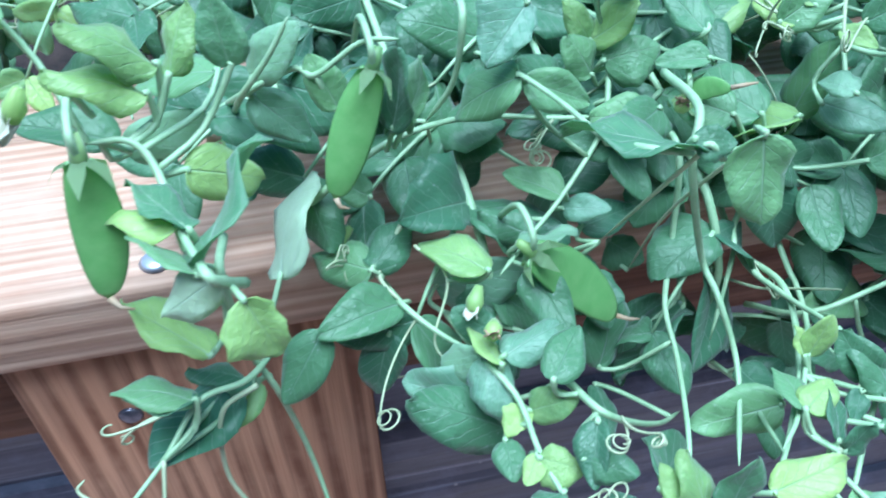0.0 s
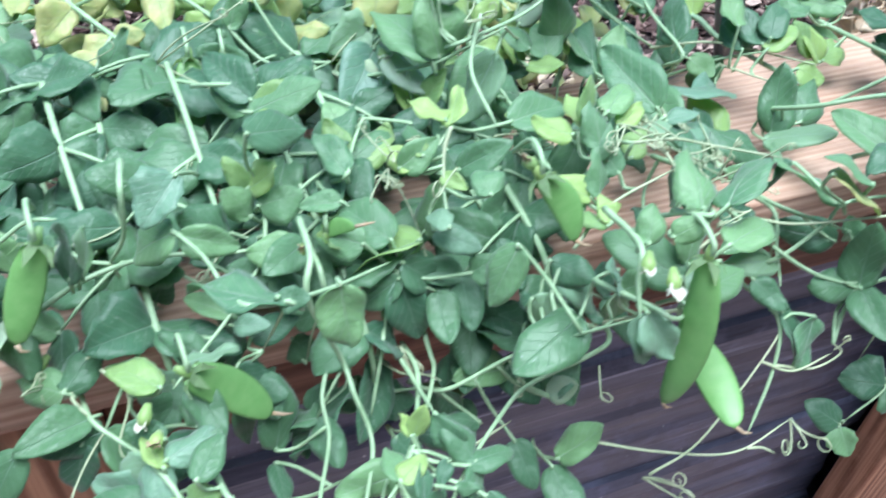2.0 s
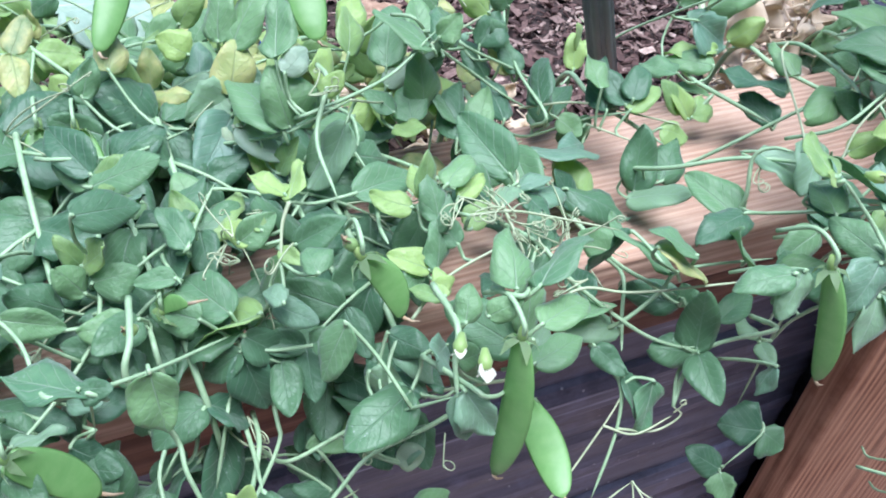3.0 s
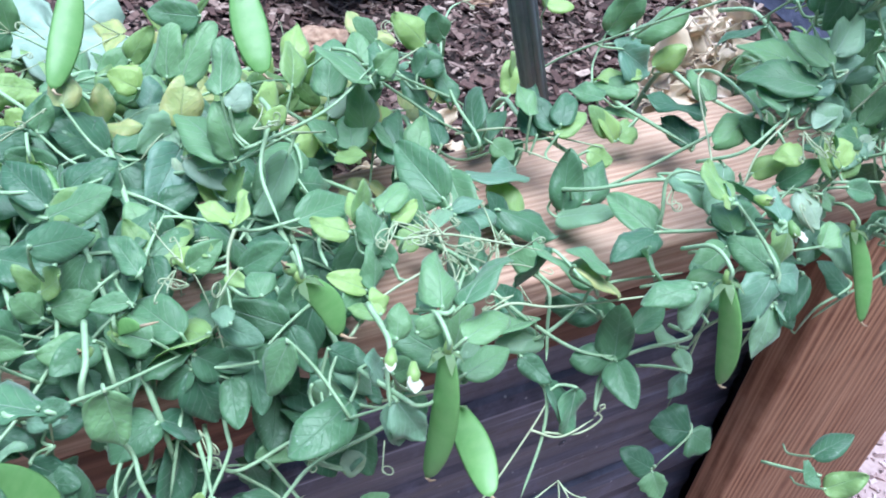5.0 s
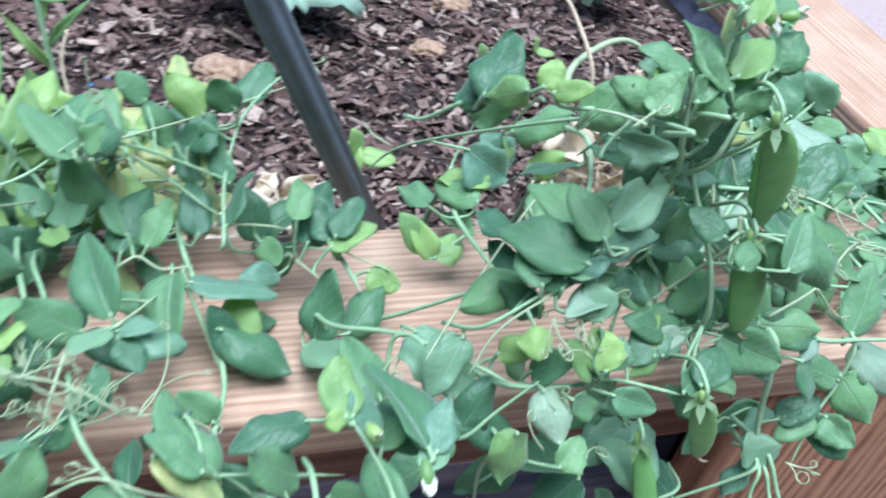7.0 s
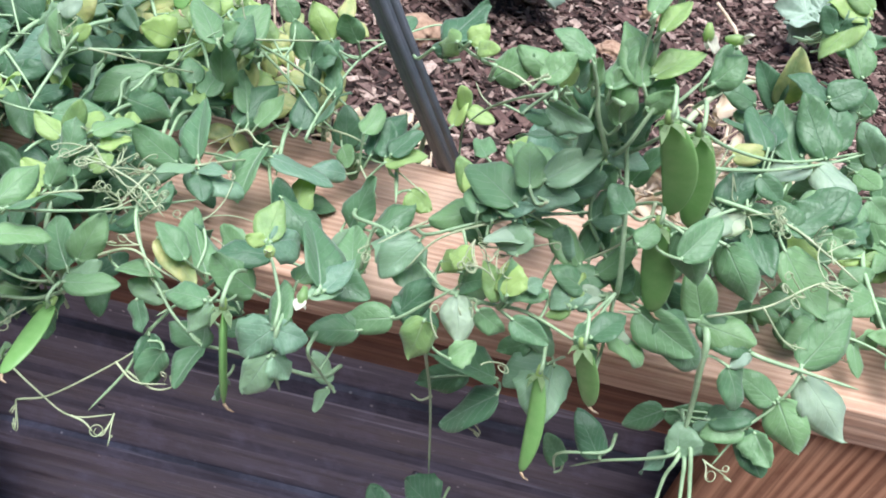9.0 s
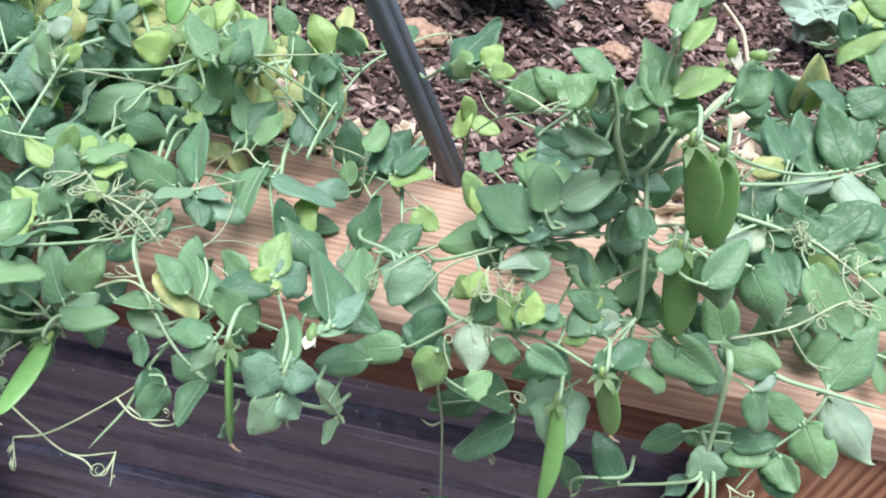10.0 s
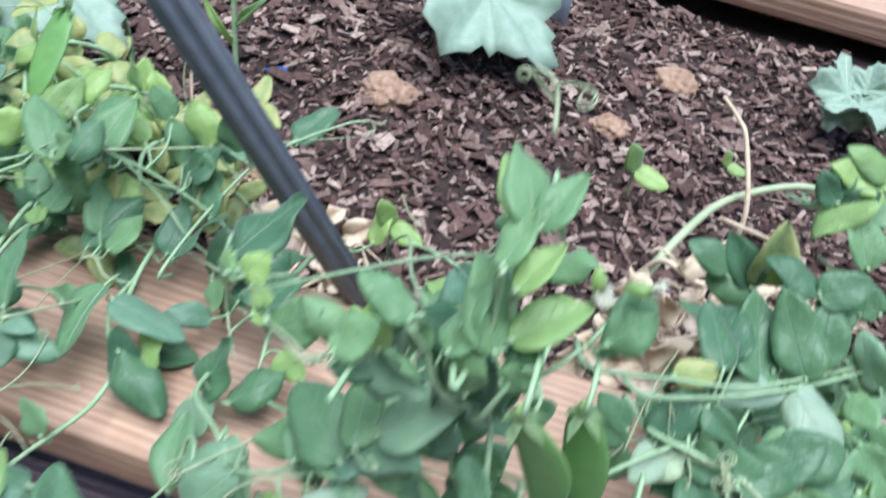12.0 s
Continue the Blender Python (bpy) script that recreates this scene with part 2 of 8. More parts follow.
def part(name, mesh, mat, parent=None, label="", m=None, smooth=True):
    """Links a bmesh or a mesh as one object under a thing or a part; m: its place in the world."""
    if isinstance(mesh, bmesh.types.BMesh):
        bm, mesh = mesh, bpy.data.meshes.new(name)
        bm.to_mesh(mesh)
        bm.free()
        if smooth:
            mesh.shade_smooth()
    if mat is not None and not mesh.materials:
        mesh.materials.append(mat)
    ob = new(name, mesh)
    WORLD[ob] = m.copy() if m is not None else Matrix()
    ob.parent = parent
    ob.matrix_basis = WORLD[parent].inverted() @ WORLD[ob] if parent else WORLD[ob]
    return tagged(ob, label)


def box(x0, x1, y0, y1, z0, z1, bevel=0.003, segments=2):
    bm = bmesh.new()
    bmesh.ops.create_cube(bm, size=1.0)
    for v in bm.verts:
        v.co = ((x0, x1)[v.co.x > 0], (y0, y1)[v.co.y > 0], (z0, z1)[v.co.z > 0])
    if bevel:
        bmesh.ops.bevel(bm, geom=bm.edges[:], offset=bevel, segments=segments, profile=0.5, affect="EDGES")
    return bm


def spline(points, steps=8):
    """Points on a smooth curve through the given ones."""
    p = [Vector(v) for v in points]
    p = [2 * p[0] - p[1]] + p + [2 * p[-1] - p[-2]]
    out = []
    for a, b, c, d in zip(p, p[1:], p[2:], p[3:]):
        for k in range(steps):
            t = k / steps
            out.append(0.5 * (2 * b + (c - a) * t + (2 * a - 5 * b + 4 * c - d) * t * t + (3 * b - a - 3 * c + d) * t ** 3))
    return out + [p[-2]]


def tube(points, radii, sides=6, bm=None, squash=1.0):
    """A tapered tube along points."""
    bm = bm or bmesh.new()
    points = [Vector(p) for p in points]
    if not hasattr(radii, "__len__"):
        radii = [radii] * len(points)
    side, rings = None, []
    for k, p in enumerate(points):
        way = (points[min(k + 1, len(points) - 1)] - points[max(k - 1, 0)]).normalized()
        if side is None:
            side = way.orthogonal().normalized()
        side = (side - way * side.dot(way)).normalized()
        up = way.cross(side)
        rings.append([bm.verts.new(p + radii[k] * (math.cos(a) * side + squash * math.sin(a) * up)) for a in (2 * math.pi * i / sides for i in range(sides))])
    for r, s in zip(rings, rings[1:]):
        for i in range(sides):
            bm.faces.new((r[i], r[(i + 1) % sides], s[(i + 1) % sides], s[i]))
    bm.faces.new(rings[0][::-1])
    bm.faces.new(rings[-1])
    return bm


def facing(at, along, normal, size=1.0):
    """The pose of a leaf: its base, the way to its tip, and the way its face looks."""
    y = Vector(along).normalized()
    z = Vector(normal)
    z = z - y * z.dot(y)
    z = (z if z.length > 1e-4 else y.orthogonal()).normalized()
    x = y.cross(z)
    m = Matrix((x, y, z)).transposed().to_4x4()
    m.translation = at
    return m @ Matrix.Diagonal((size, size, size, 1.0))


def thicken(bm, thickness):
    """Gives a blade a real thickness."""
    bm.normal_update()
    bmesh.ops.solidify(bm, geom=bm.faces[:], thickness=thickness)
    bmesh.ops.recalc_face_normals(bm, faces=bm.faces[:])
    return bm


def blade(rng, width=0.56, blunt=0.74, fold=0.2, curl=0.15, wave=0.03, teeth=0.0, lop=0.0, rows=10, half=3, point=0.28):
    """A leaf blade, 1 long, from (0, 0) along y, folded on its midrib, curled along its length, with an uneven rim."""
    bm = bmesh.new()
    grid = []
    ph = rng.random() * 6.28
    for i in range(rows + 1):
        t = 0.5 - 0.5 * math.cos(math.pi * i / rows)
        oval = math.sqrt(max(0.0, 1 - (2 * t ** blunt - 1) ** 2)) * (1.04 - 0.24 * t ** 3)
        w = 0.5 * width * (oval + point * (math.sin(math.pi * t ** 0.72) ** 0.85 * 1.03 - oval)) if 0 < i < rows else 0.0
        if teeth and 0 < i < rows:
            w *= 1.0 + teeth * (1 if i % 2 else -1)
        row = []
        for j in range(-half, half + 1):
            u = j / half
            ww = w * (1 + lop * (1 if u > 0 else -1))
            x = u * ww * (1 + 0.06 * math.sin(7 * t + ph + (2.1 if u > 0 else 0))) + 0.02 * t * math.sin(2.6 * t + ph)
            z = abs(u) * ww * fold * 1.6 - curl * (t - 0.25) ** 2 * 1.2 + wave * abs(u) * math.sin(9 * t + ph + (1.7 if u > 0 else 0)) - 0.22 * (u * u) * ww + 0.012 * math.sin(23 * t - 9 * abs(u) + ph) * abs(u) * (1 - t)
            row.append(bm.verts.new((x, t, z)))
        grid.append(row)
    for a, b in zip(grid, grid[1:]):
        for j in range(2 * half):
            bm.faces.new((a[j], a[j + 1], b[j + 1], b[j]))
    bmesh.ops.remove_doubles(bm, verts=bm.verts[:], dist=1e-4)
    return thicken(bm, 0.009)


def mesh_of(name, bm, mat):
    mesh = bpy.data.meshes.new(name)
    bm.to_mesh(mesh)
    bm.free()
    mesh.shade_smooth()
    mesh.materials.append(mat)
    return mesh


dice = random.Random(7)
SHAPES = [dict(width=0.60, fold=0.08, curl=0.1, point=0.2), dict(width=0.62, fold=0.16, curl=0.25, wave=0.05, point=0.1), dict(width=0.58, fold=0.34, curl=0.18, lop=0.1, point=0.3), dict(width=0.62, fold=0.05, curl=0.35, wave=0.06, point=0.15), dict(width=0.60, fold=0.18, curl=-0.2, wave=0.06, lop=-0.12, point=0.05), dict(width=0.62, fold=-0.10, curl=0.2, wave=0.08, point=0.2), dict(width=0.58, fold=0.15, curl=0.05, wave=0.09, lop=0.12, point=0.4)]
LEAFLETS = {mat: [mesh_of("leaflet", blade(dice, **s), mat) for s in SHAPES] for mat in (LEAF, LEAF_OLD_SHADED, LEAF_YOUNG, LEAF_YELLOW, LEAF_GREY, LEAF_PALE)}
STIPULES = {mat: [mesh_of("stipule", blade(dice, width=w, fold=f, curl=c, wave=0.07, teeth=t, lop=0.25), mat) for w, f, c, t in ((0.78, 0.15, 0.3, 0.05), (0.72, 0.4, 0.15, 0.08), (0.85, 0.05, 0.5, 0.04))] for mat in (LEAF, LEAF_OLD_SHADED, LEAF_YOUNG, LEAF_YELLOW, LEAF_GREY, LEAF_PALE)}


def rough_way(rng, amount):
    return Vector((rng.uniform(-1, 1), rng.uniform(-1, 1), rng.uniform(-1, 1))) * amount


SKY_SIDE = Vector((0.0, -0.55, 0.85))


def tendril(parent, at, way, rng, length=0.07, curl=0.6):
    """A thread that forks and winds up at its ends."""
    way = Vector(way).normalized()
    bm = bmesh.new()
    for fork in range(rng.choice((1, 2, 3))):
        d = (way + rough_way(rng, 0.45)).normalized()
        side = d.orthogonal().normalized()
        side.rotate(Matrix.Rotation(rng.random() * 6.28, 3, d))
        up = d.cross(side)
        here, points = Vector(at), []
        L = length * rng.uniform(0.6, 1.1)
        n = 14
        bend = rng.uniform(-1.2, 1.2)
        for k in range(n):
            a = bend * k / n
            here = here + (d * math.cos(a) + side * math.sin(a)) * (0.75 * L / n)
            points.append(here.copy())
        r, turns = rng.uniform(0.0016, 0.0040), rng.uniform(0.4, 2.0) * curl * 2
        end = (d * math.cos(bend) + side * math.sin(bend)).normalized()
        e2 = end.cross(up).normalized() * rng.choice((1, -1))
        m = int(8 + 9 * turns)
        for k in range(1, m + 1):
            a = 6.283 * turns * k / m
            rr = r * (1 - 0.5 * k / m)
            points.append(here + end * rr * math.sin(a) + e2 * rr * (1 - math.cos(a)) + up * (0.0012 * turns * k / m))
        tube([at] + points, [0.00048 * (1 - 0.5 * k / len(points)) for k in range(len(points) + 1)], 4, bm)
    return part("tendril", bm, TENDRIL, parent)


def pea_leaf(vine, at, way, rng, pairs=2, size=0.036, mat=LEAF, length=0.05, curly=True, face=None):
    """A compound leaf: a stalk, pairs of leaflets along it and a tendril at its end."""
    way = Vector(way).normalized()
    at = Vector(at)
    face = Vector(face) if face else (SKY_SIDE + rough_way(rng, 0.55)).normalized()
    drop = Vector((0, 0, -1))
    points = [at + way * length * t + drop * length * 0.25 * t * t for t in (0, 0.25, 0.5, 0.75, 1.0)]
    stalk = part("leaf", tube(points, [0.0011, 0.001, 0.0009, 0.0008, 0.0006], 5), STEM, vine)
    for k in range(pairs):
        t = 1.0 if pairs == 1 else 0.45 + 0.55 * k / (pairs - 1)
        base = points[0].lerp(points[4], t) if t < 1 else points[4]
        along = (points[4] - points[2]).normalized()
        across = along.cross(face).normalized()
        for s in (-1, 1):
            tip = along * rng.uniform(0.25, 0.8) + s * across * rng.uniform(0.7, 1.0) + rough_way(rng, 0.15)
            n = face + s * across * rng.uniform(-0.5, 0.1) + rough_way(rng, 0.25)
            sz = size * rng.uniform(0.82, 1.12) * (1 - 0.12 * k)
            part("leaflet", rng.choice(LEAFLETS[mat]), None, stalk, "", facing(base, tip, n, sz))
    if curly:
        tendril(stalk, points[4], (points[4] - points[2]) + Vector((0, -0.2, 0.1)) * length, rng, rng.uniform(0.04, 0.085))
    return stalk


def stipules(vine, at, way, rng, size=0.036, mat=LEAF, face=None):
    way = Vector(way).normalized()
    face = Vector(face) if face else (SKY_SIDE + rough_way(rng, 0.5)).normalized()
    across = way.cross(face)
    across = across.normalized() if across.length > 0.05 else Vector((1, 0, 0))
    for s in (-1, 1):
        tip = s * across * rng.uniform(0.7, 1.0) + way * rng.uniform(0.1, 0.8) + rough_way(rng, 0.2)
        part("stipule", rng.choice(STIPULES[mat]), None, vine, "", facing(at, tip, face + rough_way(rng, 0.3), size * rng.uniform(0.75, 1.15)))


def pod_mesh(length=1.0, width=0.25, thick=0.055, peas=6, bend=0.1):
    """A flat snow-pea pod, 1 long, hanging from its stalk along -z, with low swellings over the peas and a beak."""
    bm = bmesh.new()
    rings, n, sides = [], 22, 12
    for i in range(n + 1):
        t = i / n
        w = 0.5 * width * min(1.0, (math.sin(math.pi * min(1, 0.06 + 0.94 * t)) ** 0.42)) if t < 1 else 0.004
        w = max(w, 0.012)
        h = thick * (0.9 + 0.10 * (0.5 - 0.5 * math.cos(2 * math.pi * (t + 0.04 * math.sin(9 * t)) * peas))) * min(1.0, 6 * t * (1 - t) + 0.1)
        off = bend * (t - 0.5) ** 2 - bend * 0.25
        ring = []
        for k in range(sides):
            a = 2 * math.pi * k / sides
            ring.append(bm.verts.new((w * math.cos(a) + off, h * math.sin(a) * (abs(math.sin(a)) ** 0.3), -t * length)))
        rings.append(ring)
    for r, s in zip(rings, rings[1:]):
        for k in range(sides):
            bm.faces.new((r[k], s[k], s[(k + 1) % sides], r[(k + 1) % sides]))
    bm.faces.new(rings[0])
    bm.faces.new(rings[-1][::-1])
    return bm


PODS = [mesh_of("pod", pod_mesh(1, 0.27, 0.036, 6, 0.1), POD), mesh_of("pod", pod_mesh(1, 0.2, 0.036, 7, 0.22), POD), mesh_of("pod", pod_mesh(1, 0.33, 0.038, 5, -0.05), POD)]


POD_WIDTH = (0.27, 0.2, 0.33)


def star(rng, size, mat, count=5, droop=0.6):
    """The little sepals at the head of a pod."""
    bm = bmesh.new()
    for k in range(count):
        a = 6.283 * k / count + rng.uniform(-0.2, 0.2)
        out = Vector((math.cos(a), math.sin(a), 0))
        cross = Vector((-out.y, out.x, 0))
        p = [out * 0.12, out * 0.5 + Vector((0, 0, -0.15)), out * 0.75 + Vector((0, 0, -droop))]
        v = [bm.verts.new(size * q) for q in (p[0] - cross * 0.14, p[0] + cross * 0.14, p[1] + cross * 0.18, p[1] - cross * 0.18, p[2])]
        bm.faces.new(v[:4])
        bm.faces.new((v[3], v[2], v[4]))
    bmesh.ops.solidify(bm, geom=bm.faces[:], thickness=size * 0.05)
    return bm


def pod(vine, stem_at, top, tip, rng, kind=0, turn=None, broad=0.25):
    """A pod on a bent stalk from stem_at, hanging from top to tip; turn: the way its flat side looks."""
    stem_at, top, tip = Vector(stem_at), Vector(top), Vector(tip)
    down = (tip - top)
    z = -down.normalized()
    y = Vector(turn) if turn else Vector((rng.uniform(-0.5, 0.5), -1, 0.3))
    y = (y - z * y.dot(z)).normalized()
    m = Matrix((y.cross(z), y, z)).transposed().to_4x4()
    m.translation = top
    body = part("pod", PODS[kind], None, vine, "flat green pea pod", m @ Matrix.Diagonal((down.length * broad / POD_WIDTH[kind], down.length, down.length, 1)))
    neck = top + Vector((0, 0, 0.007))
    curve = spline([stem_at, stem_at.lerp(neck, 0.55) + Vector((0, 0, 0.008)), neck, top], 5)
    part("pod_stalk", tube(curve, 0.0011, 5), STEM, vine)
    cup = tube([top + z * 0.006, top + z * 0.003, top - z * 0.001], [0.0012, 0.0019, 0.0022], 7)
    part("calyx", cup, LEAF_YOUNG, vine)
    part("calyx", star(rng, 0.011, None), LEAF_YOUNG, vine, "", m)
    part("pod_beak", tube([tip, tip - z * 0.003 + Vector((0.002, 0, 0)), tip - z * 0.004 + Vector((0.005, 0, 0))], [0.0009, 0.0007, 0.0003], 5), WITHERED, vine)


def flower(vine, at, way, rng, size=0.02, mat=PETAL):
    """A pea flower: a broad standard, two wings and a keel on a green calyx."""
    way = Vector(way).normalized()
    head = part("flower", tube([at, Vector(at) + way * 0.005, Vector(at) + way * 0.008], [0.0012, 0.0028, 0.002], 7), LEAF_YOUNG, vine, "white pea flower" if mat is PETAL else "withered brown pea flower")
    side = way.cross(Vector((0, 0, 1)))
    side = side.normalized() if side.length > 0.1 else Vector((1, 0, 0))
    up = side.cross(way)
    for tip, n, w, s in ((way + up * 0.3, up + way * 0.1, 0, 1.1), (way + side * 0.35, side + up * 0.3, 1, 0.8), (way - side * 0.35, -side + up * 0.3, 1, 0.8), (way - up * 0.3, up, 2, 0.6)):
        bm = blade(rng, width=(0.8, 0.5, 0.35)[w], fold=(0.5, 0.4, 0.8)[w], curl=-0.3, wave=0.08, rows=6, half=2)
        part("petal", bm, mat, head, "", facing(Vector(at) + way * 0.006, tip + rough_way(rng, 0.15), n + rough_way(rng, 0.3), size * s * 0.72))


def shoot(vine, at, way, rng, size=0.02):
    """The growing end of a vine: small bright folded leaves."""
    for k in range(5):
        d = Vector(way).normalized() + rough_way(rng, 0.7)
        part("young_leaf", rng.choice(LEAFLETS[LEAF_YOUNG][1:6]), None, vine, "", facing(at, d, SKY_SIDE + rough_way(rng, 0.8), size * rng.uniform(0.7, 1.3)))


COUNT = [0]


def vine(points, nodes=0.05, size=0.036, mat=LEAF, thick=0.0022, leaves=(1, 2), first=0.0, tip=True, curly=0.5, label="", face=None, skip=0.0, stip=1.0):
    """One pea plant: a stem through the points from the ground on, with a pair of stipules and a leaf at each node."""
    COUNT[0] += 1
    rng = random.Random(1000 + COUNT[0])
    base = thing("pea_plant", points[0], label or "trailing green pea vine with leaflets and curling tendrils", "pea plant", "pea plants along the raised bed")
    line = spline(points, 10)
    count = len(line)
    part("stem", tube(line, [thick * (1 - 0.45 * k / count) for k in range(count)], 7), STEM, base)
    total = sum((b - a).length for a, b in zip(line, line[1:]))
    here, due, turn = 0.0, max(first * total, nodes * 0.4), rng.choice((-1, 1))
    for k in range(1, count):
        here += (line[k] - line[k - 1]).length
        if here < due:
            continue
        due += nodes * rng.uniform(0.75, 1.25)
        if rng.random() < skip:
            continue
        way = (line[min(k + 1, count - 1)] - line[k - 1]).normalized()
        f = Vector(face) if face else None
        out = way.cross(SKY_SIDE)
        out = (out.normalized() if out.length > 0.05 else Vector((1, 0, 0))) * turn
        turn = -turn
        grow = size * (1 - 0.25 * here / total) * rng.uniform(0.85, 1.12)
        m = mat
        if mat is LEAF:
            m = rng.choices((LEAF, LEAF_GREY, LEAF_YOUNG), (0.75, 0.11, 0.14))[0]
        if rng.random() < stip:
            stipules(base, line[k], way, rng, grow, m, f)
        pea_leaf(base, line[k], out * 0.9 + way * 0.5 + Vector((0, -0.1, 0.15)) + rough_way(rng, 0.25), rng, rng.choice(leaves), grow, m, rng.uniform(0.03, 0.055), rng.random() < curly, f)
    if tip:
        shoot(base, line[-1], line[-1] - line[-3], rng)
    return base, rng


def plant(x, y, label):
    """A pea plant rooted in the soil at x, y; its stems and leaves are added one by one."""
    COUNT[0] += 1
    ob = thing("pea_plant", (x, y, -0.07), label, "pea plant", "pea plants along the raised bed")
    LINES[ob], SPOTS[ob] = [], []
    return ob, random.Random(500 + COUNT[0])


LINES, SPOTS = {}, {}


def stem(p, radius, *points):
    """A stem through the points; it comes out of the thick of the plant behind the first one and thins towards the last."""
    first, second = Vector(points[0]), Vector(points[1])
    inner = first + (first - second).normalized() * 0.010 + Vector((0, 0.022, -0.014))
    if -0.006 < inner.y < 0.146:
        inner.z = max(inner.z, 0.004)
    line = spline(((inner,) if LINES[p] and radius > 0.001 else ()) + points, 7)
    count = len(line)
    LINES[p] += line
    part("stem" if radius > 0.001 else "tendril", tube(line, [radius * (1 - 0.45 * k / count - 0.4 * max(0.0, 3 - count + k) / 2) for k in range(count)], 7), STEM if radius > 0.001 else TENDRIL, p)


def leaf(p, mat, base, tip, face, broad=0.58):
    """One leaflet from where it joins its stalk to its tip; face: the way its upper side looks; broad: its width by its length."""
    base, tip = Vector(base), Vector(tip)
    rng = random.Random(int(base.x * 9973) * 31 + int(base.z * 9973) + int(tip.y * 7919))
    near = min(LINES[p], key=lambda q: (q - base).length)
    gap = (near - base).length
    if gap > 0.045:
        near = base + Vector((rng.uniform(-0.014, 0.014), 0.026, -0.022))
    along = tip - base
    mid = near.lerp(base, 0.55) - along * 0.12 + Vector((0, 0.003, -0.004))
    stalk = part("leaf", tube(spline([near, mid, base, base + along * 0.04], 3), 0.0009, 5), STEM, p)
    SPOTS[p].append(base)
    kind = STIPULES if broad > 0.8 or mat is LEAF_GREY and broad > 0.6 else LEAFLETS
    natural = 0.75 if kind is STIPULES else 0.6
    part("leaflet" if kind is LEAFLETS else "stipule", rng.choice(kind[mat]), None, stalk, "", facing(base, along, face, along.length) @ Matrix.Diagonal((broad / natural, 1, 1, 1)))


def thicket(p, rng, count, low=0.012, high=0.034):
    """More leaves of the same plant, a little further in than the outer ones."""
    outer = list(SPOTS[p])
    for _ in range(count):
        at = rng.choice(outer) + Vector((rng.uniform(-0.022, 0.022), rng.uniform(low, high), -rng.uniform(low, high)))
        if at.y > -0.006 and at.y < 0.146:
            at.z = max(at.z, 0.008)
        way = Vector((rng.uniform(-1, 1), rng.uniform(-0.6, 0.4), rng.uniform(-0.6, 0.5))).normalized()
        tip = at + way * rng.uniform(0.024, 0.036)
        if -0.006 < tip.y < 0.146:
            tip.z = max(tip.z, 0.006)
        # mostly the darker green, so the shade further in is partly colour
        leaf(p, rng.choices((LEAF_OLD_SHADED, LEAF, LEAF_GREY), (0.7, 0.2, 0.1))[0], at, tip, SKY_SIDE + rough_way(rng, 0.7), rng.uniform(0.52, 0.66))


# ---- the raised bed and the ground ----
GROUND_Z, SOIL_Z = -0.90, -0.065
bm = bmesh.new()
bmesh.ops.create_grid(bm, x_segments=2, y_segments=2, size=400.0)
ground = part("ground", bm, GROUND, None, "pinkish gravel ground beside the raised bed")
ground.matrix_basis = Matrix.Translation((0, 0, GROUND_Z))
tagged(ground, "", "ground", "", "structure")

# added out of view to cut the sky light on the bed's front
wall_south = part("wall_south", box(-5.0, 6.0, -1.35, -1.2, GROUND_Z, 1.5, 0.01, 1), LIGHT_BLOCK, None, "added unseen grey-brown wall that blocks light from the front")
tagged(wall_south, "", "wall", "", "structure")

X0, X1, FAR = -0.75, 1.24, 0.715
bed = thing("raised_bed", (0.5, 0.3, GROUND_Z), "timber-framed raised garden bed with corrugated metal sides", "raised bed")


def cap(y0, y1, x0=X0, x1=X1):
    bm = box(x0, x1, y0, y1, -0.038, 0.0, 0.006, 3)
    return part("cap_board", bm, CAP_WOOD, bed, "weathered tan softwood board with raised grain")


cap(0.0, 0.14)
cap(FAR, FAR + 0.14)
for x in (X0 + 0.07, X1 - 0.07):
    bm = box(0.0, FAR - 0.142, -0.07, 0.07, -0.038, 0.0, 0.006, 3)
    part("cap_board", bm, CAP_WOOD, bed, "", Matrix.Translation((x, 0.141, 0)) @ Matrix.Rotation(radians(90), 4, "Z"))
POSTS = ((0.057, 0.197), (0.865, 1.14), (-0.72, -0.58))
for x, x_end in POSTS:
    part("post", box(x, x_end, 0.008, 0.046, GROUND_Z, -0.040, 0.004, 2), POST_WOOD, bed, "reddish softwood post with vertical grain")
    part("post", box(x, x_end, FAR + 0.094, FAR + 0.132, GROUND_Z, -0.040, 0.004, 2), POST_WOOD, bed)
EDGES = [(-0.58, 0.057), (0.197, 0.865)]


